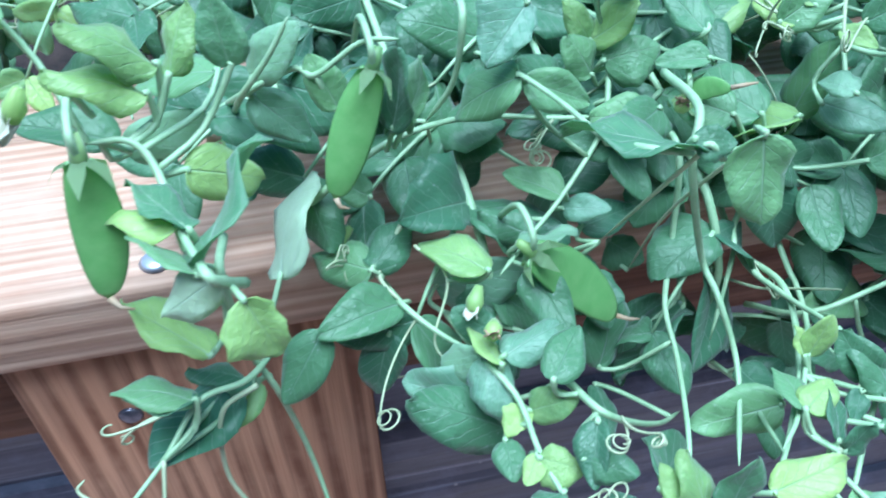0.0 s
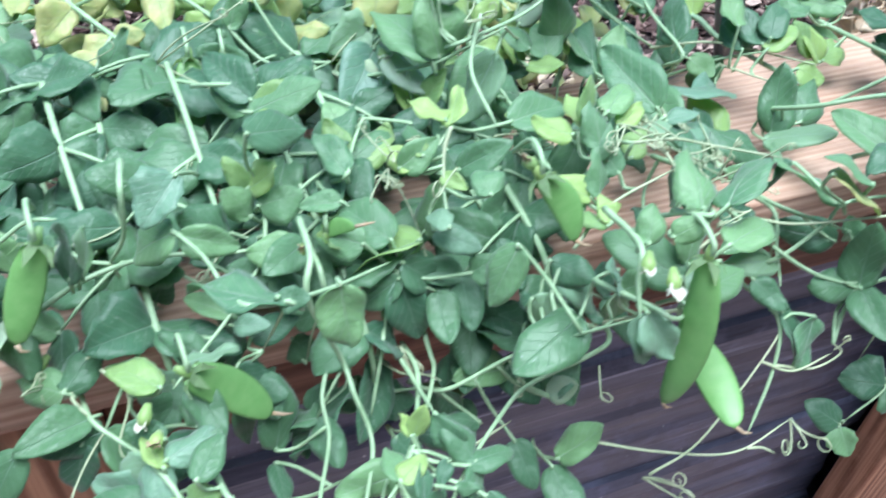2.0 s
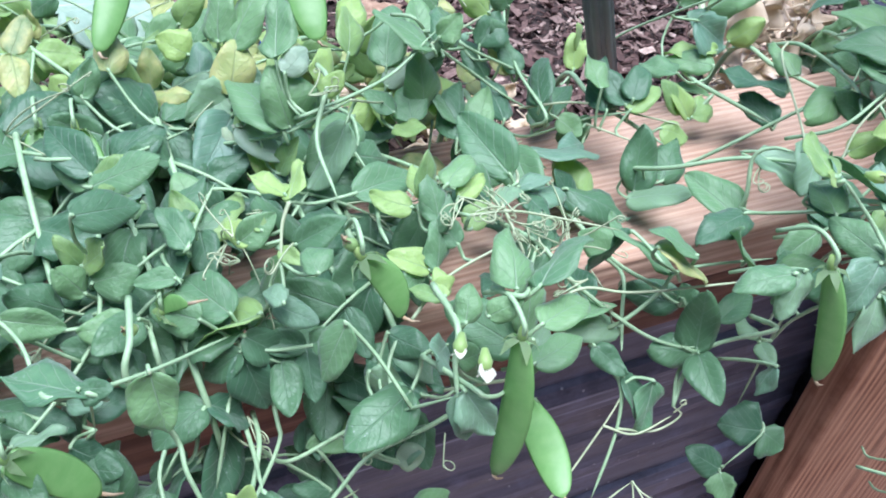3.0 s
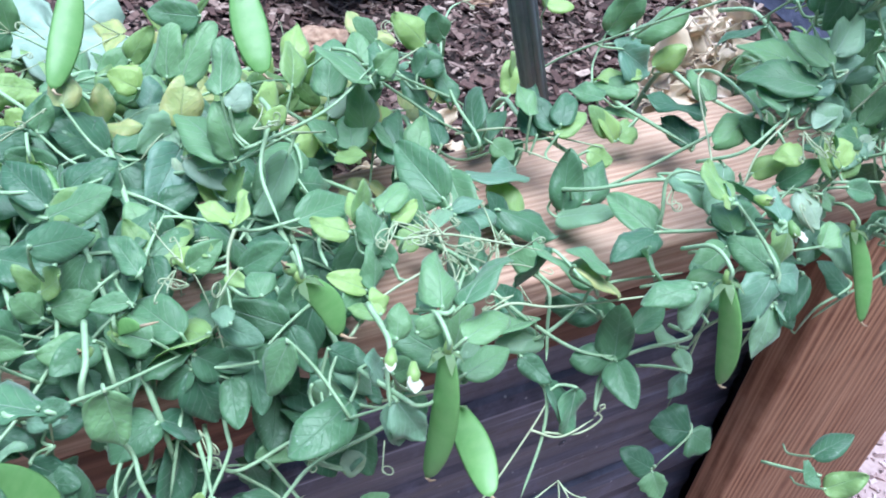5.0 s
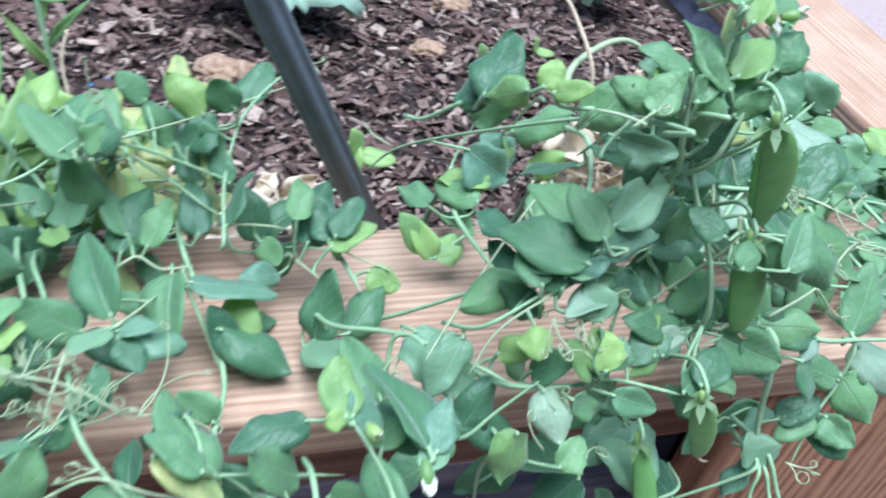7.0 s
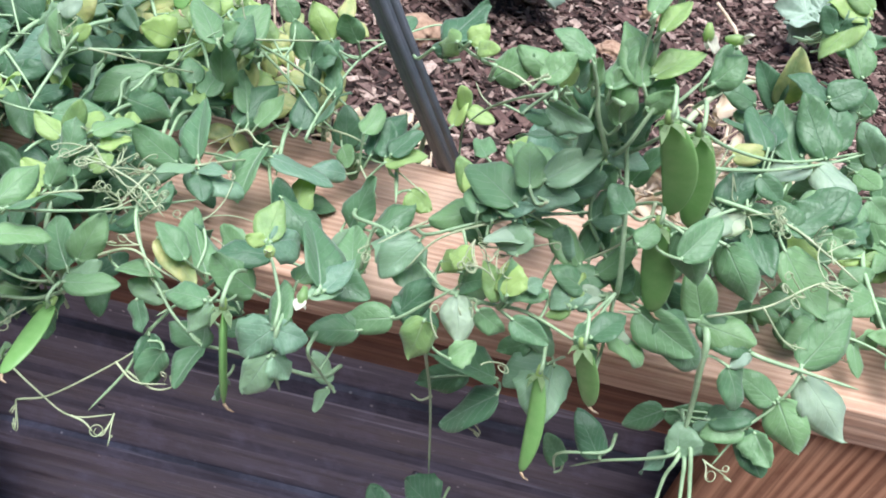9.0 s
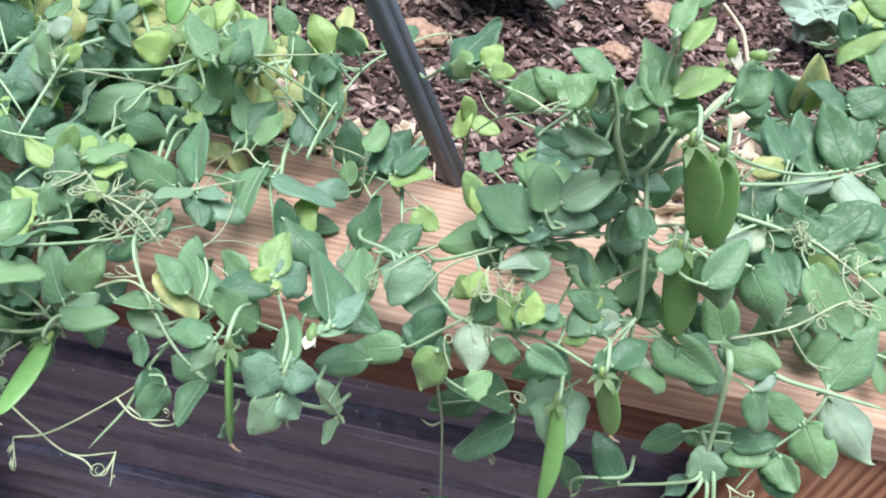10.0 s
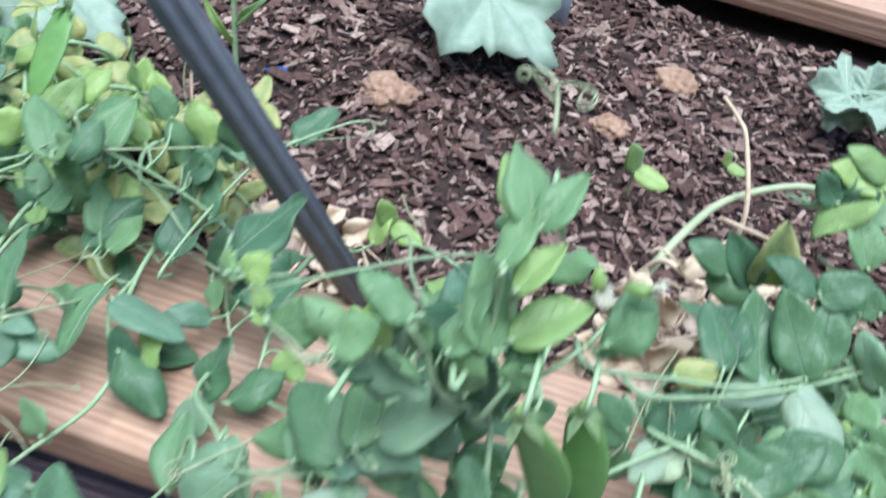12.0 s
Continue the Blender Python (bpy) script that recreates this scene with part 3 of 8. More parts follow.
def corrugated(x0, x1, y, z0, z1):
    """A ribbed sheet 1.2 mm thick: one tall rib every 0.19 m and two low ones between, all along x."""
    def depth(z):
        u = ((-z - 0.2) / 0.19) % 1.0
        tall = min(1.0, max(0.0, (0.22 - abs(u - 0.14)) / 0.16))
        low = max(min(1.0, max(0.0, (0.08 - abs(u - c)) / 0.06)) for c in (0.50, 0.74))
        return 0.008 * tall + 0.0022 * low
    zs = [z1 - (z1 - z0) * i / 240 for i in range(241)]
    outline = [(y - depth(z), z) for z in zs] + [(y - depth(z) + 0.0012, z) for z in zs[::-1]]
    bm = bmesh.new()
    ends = [[bm.verts.new((x, *p)) for p in outline] for x in (x0, x1)]
    n = len(outline)
    for i in range(n):
        j = (i + 1) % n
        bm.faces.new((ends[0][i], ends[0][j], ends[1][j], ends[1][i]))
    for end in ends:
        for i in range(240):
            bm.faces.new((end[i], end[i + 1], end[n - 2 - i], end[n - 1 - i]))
    bmesh.ops.recalc_face_normals(bm, faces=bm.faces[:])
    return bm


for x0, x1 in EDGES:
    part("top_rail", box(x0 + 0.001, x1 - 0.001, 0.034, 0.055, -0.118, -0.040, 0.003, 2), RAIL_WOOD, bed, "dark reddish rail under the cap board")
    part("side_panel", corrugated(x0 - 0.02, x1 + 0.02, 0.066, GROUND_Z, -0.04), PANEL, bed, "dark weathered corrugated metal sheet", None, False)
    part("side_panel", corrugated(x0 - 0.02, x1 + 0.02, FAR + 0.08, GROUND_Z, -0.04), PANEL, bed)
for x in (-0.74, 1.115):
    part("side_panel", box(x - 0.004, x + 0.004, 0.05, FAR + 0.09, GROUND_Z, -0.04, 0.0), PANEL, bed)


def screw_head(x, y, z, normal, r=0.0055, mat=SCREW):
    bm = bmesh.new()
    bmesh.ops.create_cone(bm, cap_ends=True, segments=14, radius1=r, radius2=r * 0.7, depth=0.0016)
    part("screw", bm, mat, bed, "grey steel screw head", facing((x, y, z), (1, 0, 0), normal))


screw_head(0.127, 0.010, 0.0008, (0, 0, 1), 0.0062, ZINC)
screw_head(0.096, 0.0075, -0.082, (0, -1, 0))
for x, z in ((0.357, -0.306), (0.66, -0.29)):
    screw_head(x, 0.054, z, (0, -1, 0), 0.004)


def soil_height(x, y):
    return SOIL_Z + 0.010 * noise.noise(Vector((x * 5, y * 5, 0))) + 0.004 * noise.noise(Vector((x * 22, y * 22, 3)))


bm = bmesh.new()
nx, ny = 160, 36
rows = [[bm.verts.new((-0.73 + 1.84 * i / nx, 0.075 + (FAR + 0.06 - 0.075) * j / ny, 0)) for i in range(nx + 1)] for j in range(ny + 1)]
for row in rows:
    for v in row:
        v.co.z = soil_height(v.co.x, v.co.y)
for a, b in zip(rows, rows[1:]):
    for i in range(nx):
        bm.faces.new((a[i], a[i + 1], b[i + 1], b[i]))
soil = part("soil", bm, SOIL, None, "dark crumbly garden soil filling the raised bed")
tagged(soil, "", "soil", "", "structure")


def chips(count, x0, x1, y0, y1, rng, lo, hi, lift=0.0, floor=None, name="bark_mulch", flat=1.0):
    """Bark chips: thin bent flakes lying at every angle, in one mesh."""
    verts, faces = [], []
    for _ in range(count):
        x, y = rng.uniform(x0, x1), rng.uniform(y0, y1)
        L = rng.uniform(lo, hi) * rng.uniform(0.6, 1.0)
        W, H = L * rng.uniform(0.22, 0.6), L * rng.uniform(0.05, 0.14) * flat
        turn = Euler((rng.gauss(0, 0.35), rng.gauss(0, 0.35), rng.random() * 6.28)).to_matrix()
        at = Vector((x, y, (soil_height(x, y) if floor is None else floor) + H * 0.5 + lift * rng.random()))
        k = len(verts)
        skew = rng.uniform(-0.3, 0.3)
        for c in ((-1, -1, -1), (1, -0.7, -1), (0.8 + skew, 1, -1), (-0.9, 0.8 + skew, -1), (-0.9, -0.9, 1), (0.9, -0.6 + skew, 1), (0.7, 0.9, 1), (-0.8 - skew, 0.7, 1)):
            verts.append(at + turn @ Vector((c[0] * L / 2, c[1] * W / 2, c[2] * H / 2)))
        for f in ((3, 2, 1, 0), (4, 5, 6, 7), (0, 1, 5, 4), (1, 2, 6, 5), (2, 3, 7, 6), (3, 0, 4, 7)):
            faces.append([k + i for i in f])
    mesh = bpy.data.meshes.new(name)
    mesh.from_pydata(verts, [], faces)
    return mesh


rng = random.Random(3)
mulch = part("bark_mulch", chips(15000, 0.1, 1.09, 0.145, 0.71, rng, 0.004, 0.016, 0.008), CHIPS, None, "reddish brown bark mulch chips on the soil")
tagged(mulch, "", "mulch", "", "stuff")
mulch = part("bark_mulch", chips(2600, 0.1, 1.09, 0.145, 0.71, rng, 0.014, 0.028, 0.010, None, "bark_mulch", 0.5), CHIPS, None, "larger mauve-brown flakes of bark lying on the mulch")
tagged(mulch, "", "mulch", "", "stuff")

gravel = part("gravel", chips(5000, 0.95, 1.75, -0.55, 0.75, rng, 0.008, 0.026, 0.0, GROUND_Z, "gravel", 4.0), STONE, None, "pinkish crushed stone gravel beside the raised bed")
tagged(gravel, "", "gravel", "", "stuff")


def clod(x, y, r, label):
    bm = bmesh.new()
    bmesh.ops.create_icosphere(bm, subdivisions=4, radius=1.0)
    for v in bm.verts:
        v.co *= 1 + 0.35 * noise.noise(v.co * 1.3 + Vector((x * 9, y * 9, 0))) + 0.22 * noise.noise(v.co * 4) + 0.14 * noise.noise(v.co * 11) + 0.08 * noise.noise(v.co * 23)
        v.co = Vector((v.co.x * r * 1.3, v.co.y * r, v.co.z * r * 0.6))
    ob = part("soil_clod", bm, CLOD, None, label, Matrix.Translation((x, y, soil_height(x, y) + r * 0.35)))
    tagged(ob, "", "clod", "clods on the mulch")


clod(0.562, 0.425, 0.021, "rough tan clod of earth on the bark mulch")
clod(0.812, 0.572, 0.019, "rough tan clod of earth on the bark mulch")
clod(0.760, 0.468, 0.014, "small crumbling brown clod on the bark mulch")

# ---- the stake ----
foot, lean = Vector((0.658, 0.155, -0.063)), Vector((-0.386, -0.181, 0.904)).normalized()
side = lean.orthogonal().normalized()
across = lean.cross(side)
stake = thing("garden_stake", foot, "dark grey ribbed plastic stake leaning out of the soil", "stake")
low, high = foot - lean * 0.06, foot + lean * 0.56
part("shaft", tube([low, low.lerp(high, 0.33), low.lerp(high, 0.67), high], 0.0076, 24), STAKE, stake)
for k in range(6):
    out = 0.0066 * (math.cos(math.pi * k / 3) * side + math.sin(math.pi * k / 3) * across)
    part("rib", tube([low + out, low.lerp(high, 0.5) + out, high + out], 0.0029, 8), STAKE, stake)

# ---- inner growth, under and behind the outer leaves ----
INNER = "leafy pea vine growing through the thick of the row"
# leaf colour here already holds the shade of the thick growth
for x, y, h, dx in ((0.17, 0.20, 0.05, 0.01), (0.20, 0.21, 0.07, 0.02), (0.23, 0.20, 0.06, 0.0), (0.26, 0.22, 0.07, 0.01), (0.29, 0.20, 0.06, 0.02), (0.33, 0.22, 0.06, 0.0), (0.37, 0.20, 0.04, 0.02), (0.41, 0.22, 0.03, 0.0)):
    vine([(x, y, -0.07), (x + dx * 0.3, 0.15, h * 0.7), (x + dx * 0.6, 0.08, h), (x + dx, 0.01, h * 0.7)], nodes=0.042, size=0.036, mat=LEAF_OLD_SHADED, tip=False, curly=0.2, label=INNER)
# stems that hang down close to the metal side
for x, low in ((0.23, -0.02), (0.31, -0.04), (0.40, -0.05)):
    vine([(x, 0.20, -0.07), (x, 0.12, 0.03), (x + 0.005, 0.0, 0.03), (x + 0.01, -0.035, 0.0), (x + 0.012, -0.03, low)], nodes=0.04, size=0.035, first=0.5, mat=LEAF_OLD_SHADED, tip=False, curly=0.2, label=INNER)
# back row, on the soil side of the board
for x, y, h, mat in ((0.02, 0.24, 0.05, LEAF), (0.09, 0.26, 0.06, LEAF_YOUNG), (0.16, 0.27, 0.06, LEAF), (0.23, 0.26, 0.07, LEAF_YELLOW), (0.28, 0.29, 0.06, LEAF_YOUNG), (0.33, 0.26, 0.06, LEAF), (0.38, 0.28, 0.05, LEAF_YELLOW), (0.43, 0.25, 0.05, LEAF_YOUNG), (0.48, 0.24, 0.03, LEAF_YELLOW)):
    vine([(x, y, -0.07), (x + 0.02, y - 0.02, h * 0.5), (x - 0.01, y - 0.06, h), (x + 0.02, y - 0.12, h * 0.9)], nodes=0.028, size=0.029, mat=mat, tip=mat is not LEAF_YELLOW, curly=0.4, label=INNER)
for x, y, h in ((0.84, 0.17, 0.02), (0.88, 0.17, 0.03), (0.92, 0.18, 0.035), (0.96, 0.17, 0.04), (1.00, 0.18, 0.05), (1.04, 0.18, 0.05)):
    vine([(x, y, -0.07), (x + 0.01, 0.155, h * 0.7), (x, 0.09, h), (x + 0.01, 0.03, h * 0.8)], nodes=0.034, size=0.031, tip=False, curly=0.25, label=INNER)

# ---- things behind the board ----


def broad_leaf(rng, name, at, way, face, size, label):
    """A lobed, toothed squash leaf with a hairy stalk."""
    at, way = Vector(at), Vector(way)
    ob = thing(name, (at.x, at.y, SOIL_Z), label, "seedling")
    bm = bmesh.new()
    rings = []
    for k in range(0, 6):
        r = k / 5
        ring = []
        for i in range(48):
            a = 2 * math.pi * i / 48
            lobe = 0.78 - 0.16 * math.cos(5 * a) + (0.05 * (1 if i % 2 else -1))
            notch = 1 - 0.75 * math.exp(-((math.pi - abs(a - math.pi)) / 0.32) ** 2)
            q = r * lobe * notch * 0.5
            ring.append(bm.verts.new((q * math.sin(a), -q * math.cos(a) + 0.1, 0.05 * math.sin(5 * a) * r + 0.10 * r * r * math.cos(2 * a + 1) + 0.03 * math.sin(11 * a) * r)))
        rings.append(ring)
    for a, b in zip(rings, rings[1:]):
        for i in range(48):
            bm.faces.new((a[i], a[(i + 1) % 48], b[(i + 1) % 48], b[i]))
    bmesh.ops.remove_doubles(bm, verts=bm.verts[:], dist=1e-4)
    thicken(bm, 0.012)
    part("blade", bm, SQUASH, ob, "", facing(at, way, face, size))
    for k in range(5):
        a = math.pi + (k - 2) * 1.2566
        line = [(r * 0.44 * math.sin(a), -r * 0.44 * math.cos(a) + 0.1, 0.05 * math.sin(5 * a) * r + 0.10 * r * r * math.cos(2 * a + 1) + 0.03 * math.sin(11 * a) * r) for r in (0.0, 0.2, 0.4, 0.6, 0.8, 1.0)]
        part("vein", tube([Vector(q) for q in line], [0.014, 0.013, 0.012, 0.011, 0.010, 0.007], 6), SQUASH_VEIN, ob, "", facing(at, way, face, size))
    foot = Vector((at.x + 0.02, at.y + 0.03, SOIL_Z - 0.01))
    part("stalk", tube(spline([foot, foot.lerp(at, 0.5) + Vector((0.01, 0.01, 0.01)), at], 6), 0.0024, 7), STEM, ob)
    return ob


SQUASH = plain("squash_leaf", (0.29, 0.42, 0.30), (0.40, 0.52, 0.41), 0.6, 16.0, 0.25, 1.0)
SQUASH_VEIN = plain("squash_vein", (0.38, 0.52, 0.38), (0.46, 0.58, 0.44), 0.6, 60.0)
rng = random.Random(11)
broad_leaf(rng, "squash_plant", (0.622, 0.548, 0.005), (-0.30, -0.9, -0.12), (0, -0.3, 1), 0.200, "pale green lobed squash leaf over the mulch")
broad_leaf(rng, "squash_plant", (0.325, 0.330, 0.035), (-0.2, -1, -0.15), (0, -0.4, 1), 0.15, "pale blue-green squash leaf behind the peas")
for x, y, tw, s in ((0.968, 0.556, (-0.9, -0.1, 0.2), 0.085), (0.972, 0.550, (0.1, -0.9, 0.1), 0.085), (0.980, 0.560, (0.9, 0.1, 0.2), 0.085), (0.974, 0.562, (0.2, 0.5, 0.7), 0.06)):
    broad_leaf(rng, "squash_seedling", (x, y, -0.012), tw, (0, -0.5, 1), s, "small pale grey-green squash seedling leaf in the mulch")


def cotyledons(x, y, h, size, mat, label):
    ob = thing("weed_seedling", (x, y, SOIL_Z), label, "seedling", "small seedlings in the mulch")
    top = Vector((x, y, SOIL_Z + h))
    part("stem", tube(spline([(x + 0.01, y, SOIL_Z - 0.01), (x, y + 0.005, SOIL_Z + h * 0.5), top], 4), 0.001, 5), STEM, ob)
    for d in ((-0.3, -0.2, 0.9), (0.9, -0.3, 0.0)):
        part("leaflet", LEAFLETS[mat][0], None, ob, "", facing(top, d, SKY_SIDE, size))


cotyledons(0.633, 0.190, 0.085, 0.024, LEAF_YOUNG, "pale green seedling with two round leaves")
cotyledons(0.785, 0.375, 0.04, 0.03, LEAF_YOUNG, "pale green seedling with three round leaves")
cotyledons(0.866, 0.445, 0.02, 0.018, LEAF_YOUNG, "tiny bright green seedling in the mulch")


def sprout(x, y, tall, label):
    ob = thing("sprout", (x, y, SOIL_Z), label, "seedling")
    foot, top = Vector((x, y, SOIL_Z - 0.01)), Vector((x - 0.01, y + 0.02, SOIL_Z + tall))
    part("stem", tube(spline([foot, foot.lerp(top, 0.5), top], 5), [0.003 - 0.0001 * k for k in range(11)], 7), STEM, ob)
    for k, d in enumerate(((-0.5, -0.3, 1), (0.6, -0.4, 0.9), (0.1, 0.3, 1), (0.9, -0.3, 0.3))):
        bm = blade(rng, width=0.14, fold=0.3, curl=0.4)
        part("leaf", bm, LEAF_YOUNG, ob, "", facing(foot.lerp(top, 0.35 + 0.18 * k), d, (0, -1, 0.6), 0.055))


sprout(0.428, 0.39, 0.09, "bright green sprout with narrow leaves in the mulch")


def straw_heap(x, y, spread, threads, leaves, seed, label, top=0.04, thick=()):
    """Dry, straw-coloured pea stems and shrivelled leaves lying in a tangle; thick: stems that stand out, as points."""
    r = random.Random(seed)
    ob = thing("dry_pea_stems", (x, y, SOIL_Z), label, "dry stems", "dead pea stems on the soil")

    def spot(low):
        a, q = r.random() * 6.28, math.sqrt(r.random())
        return Vector((x + spread * q * math.cos(a), y + spread * 0.62 * q * math.sin(a), SOIL_Z + low + (top - low) * r.random() * (1.15 - q)))
    for _ in range(threads):
        a, c = r.random() * 6.28, spot(0.004)
        d = Vector((math.cos(a), math.sin(a) * 0.6, r.uniform(-0.15, 0.3))) * r.uniform(0.012, 0.032)
        w = r.uniform(0.0006, 0.0017)
        part("dry_stem", tube(spline([c - d, c - d * 0.3 + rough_way(r, 0.009), c + d * 0.4 + rough_way(r, 0.009), c + d], 4), [w * (1 - 0.6 * abs(k / 6 - 1) ** 2) for k in range(13)], 5), STRAW, ob)
    for _ in range(leaves):
        bm = blade(r, width=r.uniform(0.5, 0.8), fold=r.uniform(0.2, 0.9), curl=r.uniform(-0.6, 0.9), wave=0.22, lop=r.uniform(-0.3, 0.3))
        for v in bm.verts:
            v.co += 0.09 * noise.noise_vector(v.co * 4.0 + Vector((seed, 0, 0)))
        part("dry_leaf", bm, r.choice((STRAW, STRAW, CREAM)), ob, "", facing(spot(0.01), rough_way(r, 1), SKY_SIDE + rough_way(r, 0.7), r.uniform(0.018, 0.038)))
    for mat, w, text, points in thick:
        line = spline(points, 7)
        part("dry_stem", tube(line, [w * (1 - 0.35 * k / len(line)) for k in range(len(line))], 8), mat, ob, text)


straw_heap(0.565, 0.205, 0.055, 30, 16, 21, "tangle of dry straw-coloured pea stems beside the stake")
straw_heap(0.825, 0.190, 0.05, 70, 60, 22, "heap of dry straw-coloured pea stems and shrivelled leaves", 0.165, (
    (TENDRIL, 0.0036, "thick pale green stem", ((0.795, 0.235, -0.04), (0.820, 0.284, -0.002), (0.858, 0.346, 0.0), (0.925, 0.387, 0.0), (0.99, 0.395, -0.04))),
    (STRAW, 0.0022, "upright dry stalk", ((0.868, 0.325, -0.05), (0.867, 0.331, 0.0), (0.850, 0.363, 0.04), (0.840, 0.372, 0.05), (0.824, 0.377, 0.062))),
    (STRAW, 0.0026, "", ((0.80, 0.262, -0.03), (0.812, 0.256, 0.0), (0.838, 0.240, 0.005), (0.872, 0.262, 0.002)))))
straw_heap(0.92, 0.30, 0.045, 14, 22, 24, "shrivelled cream pea leaves lying behind the board", 0.05)
straw_heap(0.47, 0.255, 0.04, 10, 12, 25, "few dry pea stems and leaves beside the row", 0.06, (
    (STRAW, 0.0013, "upright dry stalk", ((0.455, 0.265, -0.06), (0.452, 0.27, -0.01), (0.447, 0.285, 0.03), (0.452, 0.295, 0.05))),))
bm = box(-0.010, 0.010, -0.003, 0.003, 0, 0.004, 0.001, 1)
tagged(part("plastic_scrap", bm, BLUE, None, "small scrap of blue plastic in the mulch", Matrix.Translation((0.457, 0.412, soil_height(0.457, 0.412) + 0.003)) @ Matrix.Rotation(0.5, 4, "Z")), "", "plastic scrap")
bm = box(-0.008, 0.008, -0.001, 0.001, -0.02, 0.05, 0.0006, 1)
tagged(part("plant_tag", bm, TAG, None, "grey-blue plastic plant tag pushed into the soil", Matrix.Translation((0.682, 0.615, SOIL_Z)) @ Matrix.Rotation(0.15, 4, "X")), "", "plant tag")

# ---- the pea plants that stand out, stem by stem ----

p, rng = plant(0.12, 0.19, "pea plant with a dark flat pod and white flower")
stem(p, 0.0023, (0.120, 0.190, -0.075), (0.125, 0.165, 0.015), (0.116, 0.110, 0.030), (0.126, 0.050, 0.034))
stem(p, 0.0013, (0.157, -0.076, 0.079), (0.152, -0.057, 0.089), (0.147, -0.052, 0.095), (0.138, -0.052, 0.096))
stem(p, 0.0007, (0.136, -0.085, 0.016), (0.133, -0.095, 0.001))
stem(p, 0.0006, (0.123, -0.093, 0.006), (0.113, -0.087, 0.011), (0.115, -0.085, 0.014))
leaf(p, LEAF_YOUNG, (0.153, -0.046, 0.103), (0.135, -0.049, 0.116), (0.72, -0.17, 0.89), 0.56)
leaf(p, LEAF_YOUNG, (0.156, -0.041, 0.107), (0.142, -0.046, 0.125), (0.85, -0.13, 0.50), 0.56)
leaf(p, LEAF_YOUNG, (0.158, -0.043, 0.105), (0.164, -0.036, 0.120), (-0.58, -0.74, 0.50), 0.56)
leaf(p, LEAF, (0.160, -0.086, 0.084), (0.175, -0.052, 0.093), (-0.85, 0.27, 0.61), 0.56)
leaf(p, LEAF_YOUNG, (0.157, -0.051, 0.084), (0.177, -0.044, 0.072), (0.60, -0.84, 0.60), 0.56)
leaf(p, LEAF_YOUNG, (0.157, -0.075, 0.087), (0.140, -0.062, 0.088), (0.29, 0.10, 1.11), 0.56)
leaf(p, LEAF, (0.159, -0.077, 0.087), (0.146, -0.061, 0.092), (0.46, 0.11, 0.80), 0.56)
leaf(p, LEAF, (0.160, -0.087, 0.083), (0.146, -0.072, 0.086), (0.69, 0.42, 0.74), 0.56)
leaf(p, LEAF_YOUNG, (0.153, -0.070, 0.037), (0.132, -0.055, 0.048), (0.48, -0.02, 0.98), 0.56)
leaf(p, LEAF_OLD_SHADED, (0.160, -0.059, 0.010), (0.145, -0.060, 0.024), (0.76, 0.21, 0.78), 0.56)
leaf(p, LEAF, (0.147, -0.076, 0.027), (0.127, -0.069, 0.034), (0.35, 0.19, 0.91), 0.56)
leaf(p, LEAF_OLD_SHADED, (0.147, -0.076, 0.027), (0.128, -0.073, 0.027), (-0.02, 0.33, 0.91), 0.56)
leaf(p, LEAF, (0.121, -0.030, 0.122), (0.118, -0.051, 0.107), (-0.60, -0.48, 0.64), 0.56)
tendril(p, (0.140, -0.079, 0.028), (-0.009, -0.005, -0.001), rng, 0.020)
flower(p, (0.130, -0.055, 0.114), (-0.004, -0.001, -0.007), rng, 0.0132, PETAL)
flower(p, (0.128, -0.044, 0.123), (-0.003, -0.001, 0.001), rng, 0.0070, WITHERED)
pod(p, (0.136, -0.033, 0.091), (0.138, -0.062, 0.099), (0.136, -0.073, 0.067), rng, 0, (0.17, -0.93, 0.32), 0.35)
thicket(p, rng, 4)

p, rng = plant(0.20, 0.19, "pea plant with pale young leaves hanging over the front")
stem(p, 0.0023, (0.200, 0.190, -0.075), (0.205, 0.165, 0.015), (0.196, 0.110, 0.030), (0.206, 0.050, 0.034))
stem(p, 0.0014, (0.184, -0.011, 0.033), (0.198, -0.011, 0.045), (0.216, -0.006, 0.051), (0.240, -0.000, 0.050), (0.267, -0.003, 0.047), (0.280, -0.004, 0.046))
stem(p, 0.0013, (0.161, -0.068, 0.063), (0.161, -0.058, 0.023), (0.166, -0.059, 0.003), (0.170, -0.058, -0.026), (0.173, -0.063, -0.048), (0.175, -0.072, -0.060))
stem(p, 0.0012, (0.172, -0.007, 0.075), (0.186, -0.009, 0.082), (0.192, -0.014, 0.082), (0.205, -0.017, 0.092), (0.215, -0.021, 0.094))
stem(p, 0.0012, (0.170, -0.008, 0.074), (0.180, -0.013, 0.089), (0.187, -0.013, 0.100))
stem(p, 0.0013, (0.226, -0.071, 0.017), (0.230, -0.081, 0.018), (0.233, -0.089, 0.016), (0.234, -0.105, 0.015), (0.238, -0.121, 0.012))
stem(p, 0.0007, (0.225, 0.001, 0.050), (0.231, 0.009, 0.020), (0.240, 0.010, 0.009))
stem(p, 0.0009, (0.162, -0.068, 0.019), (0.151, -0.071, 0.013), (0.148, -0.076, -0.010), (0.154, -0.081, -0.025), (0.159, -0.083, -0.032))
stem(p, 0.0011, (0.160, -0.066, 0.020), (0.147, -0.073, 0.023), (0.136, -0.084, 0.015), (0.123, -0.094, 0.007))
stem(p, 0.0014, (0.236, -0.005, 0.090), (0.233, -0.005, 0.068), (0.225, 0.001, 0.050))
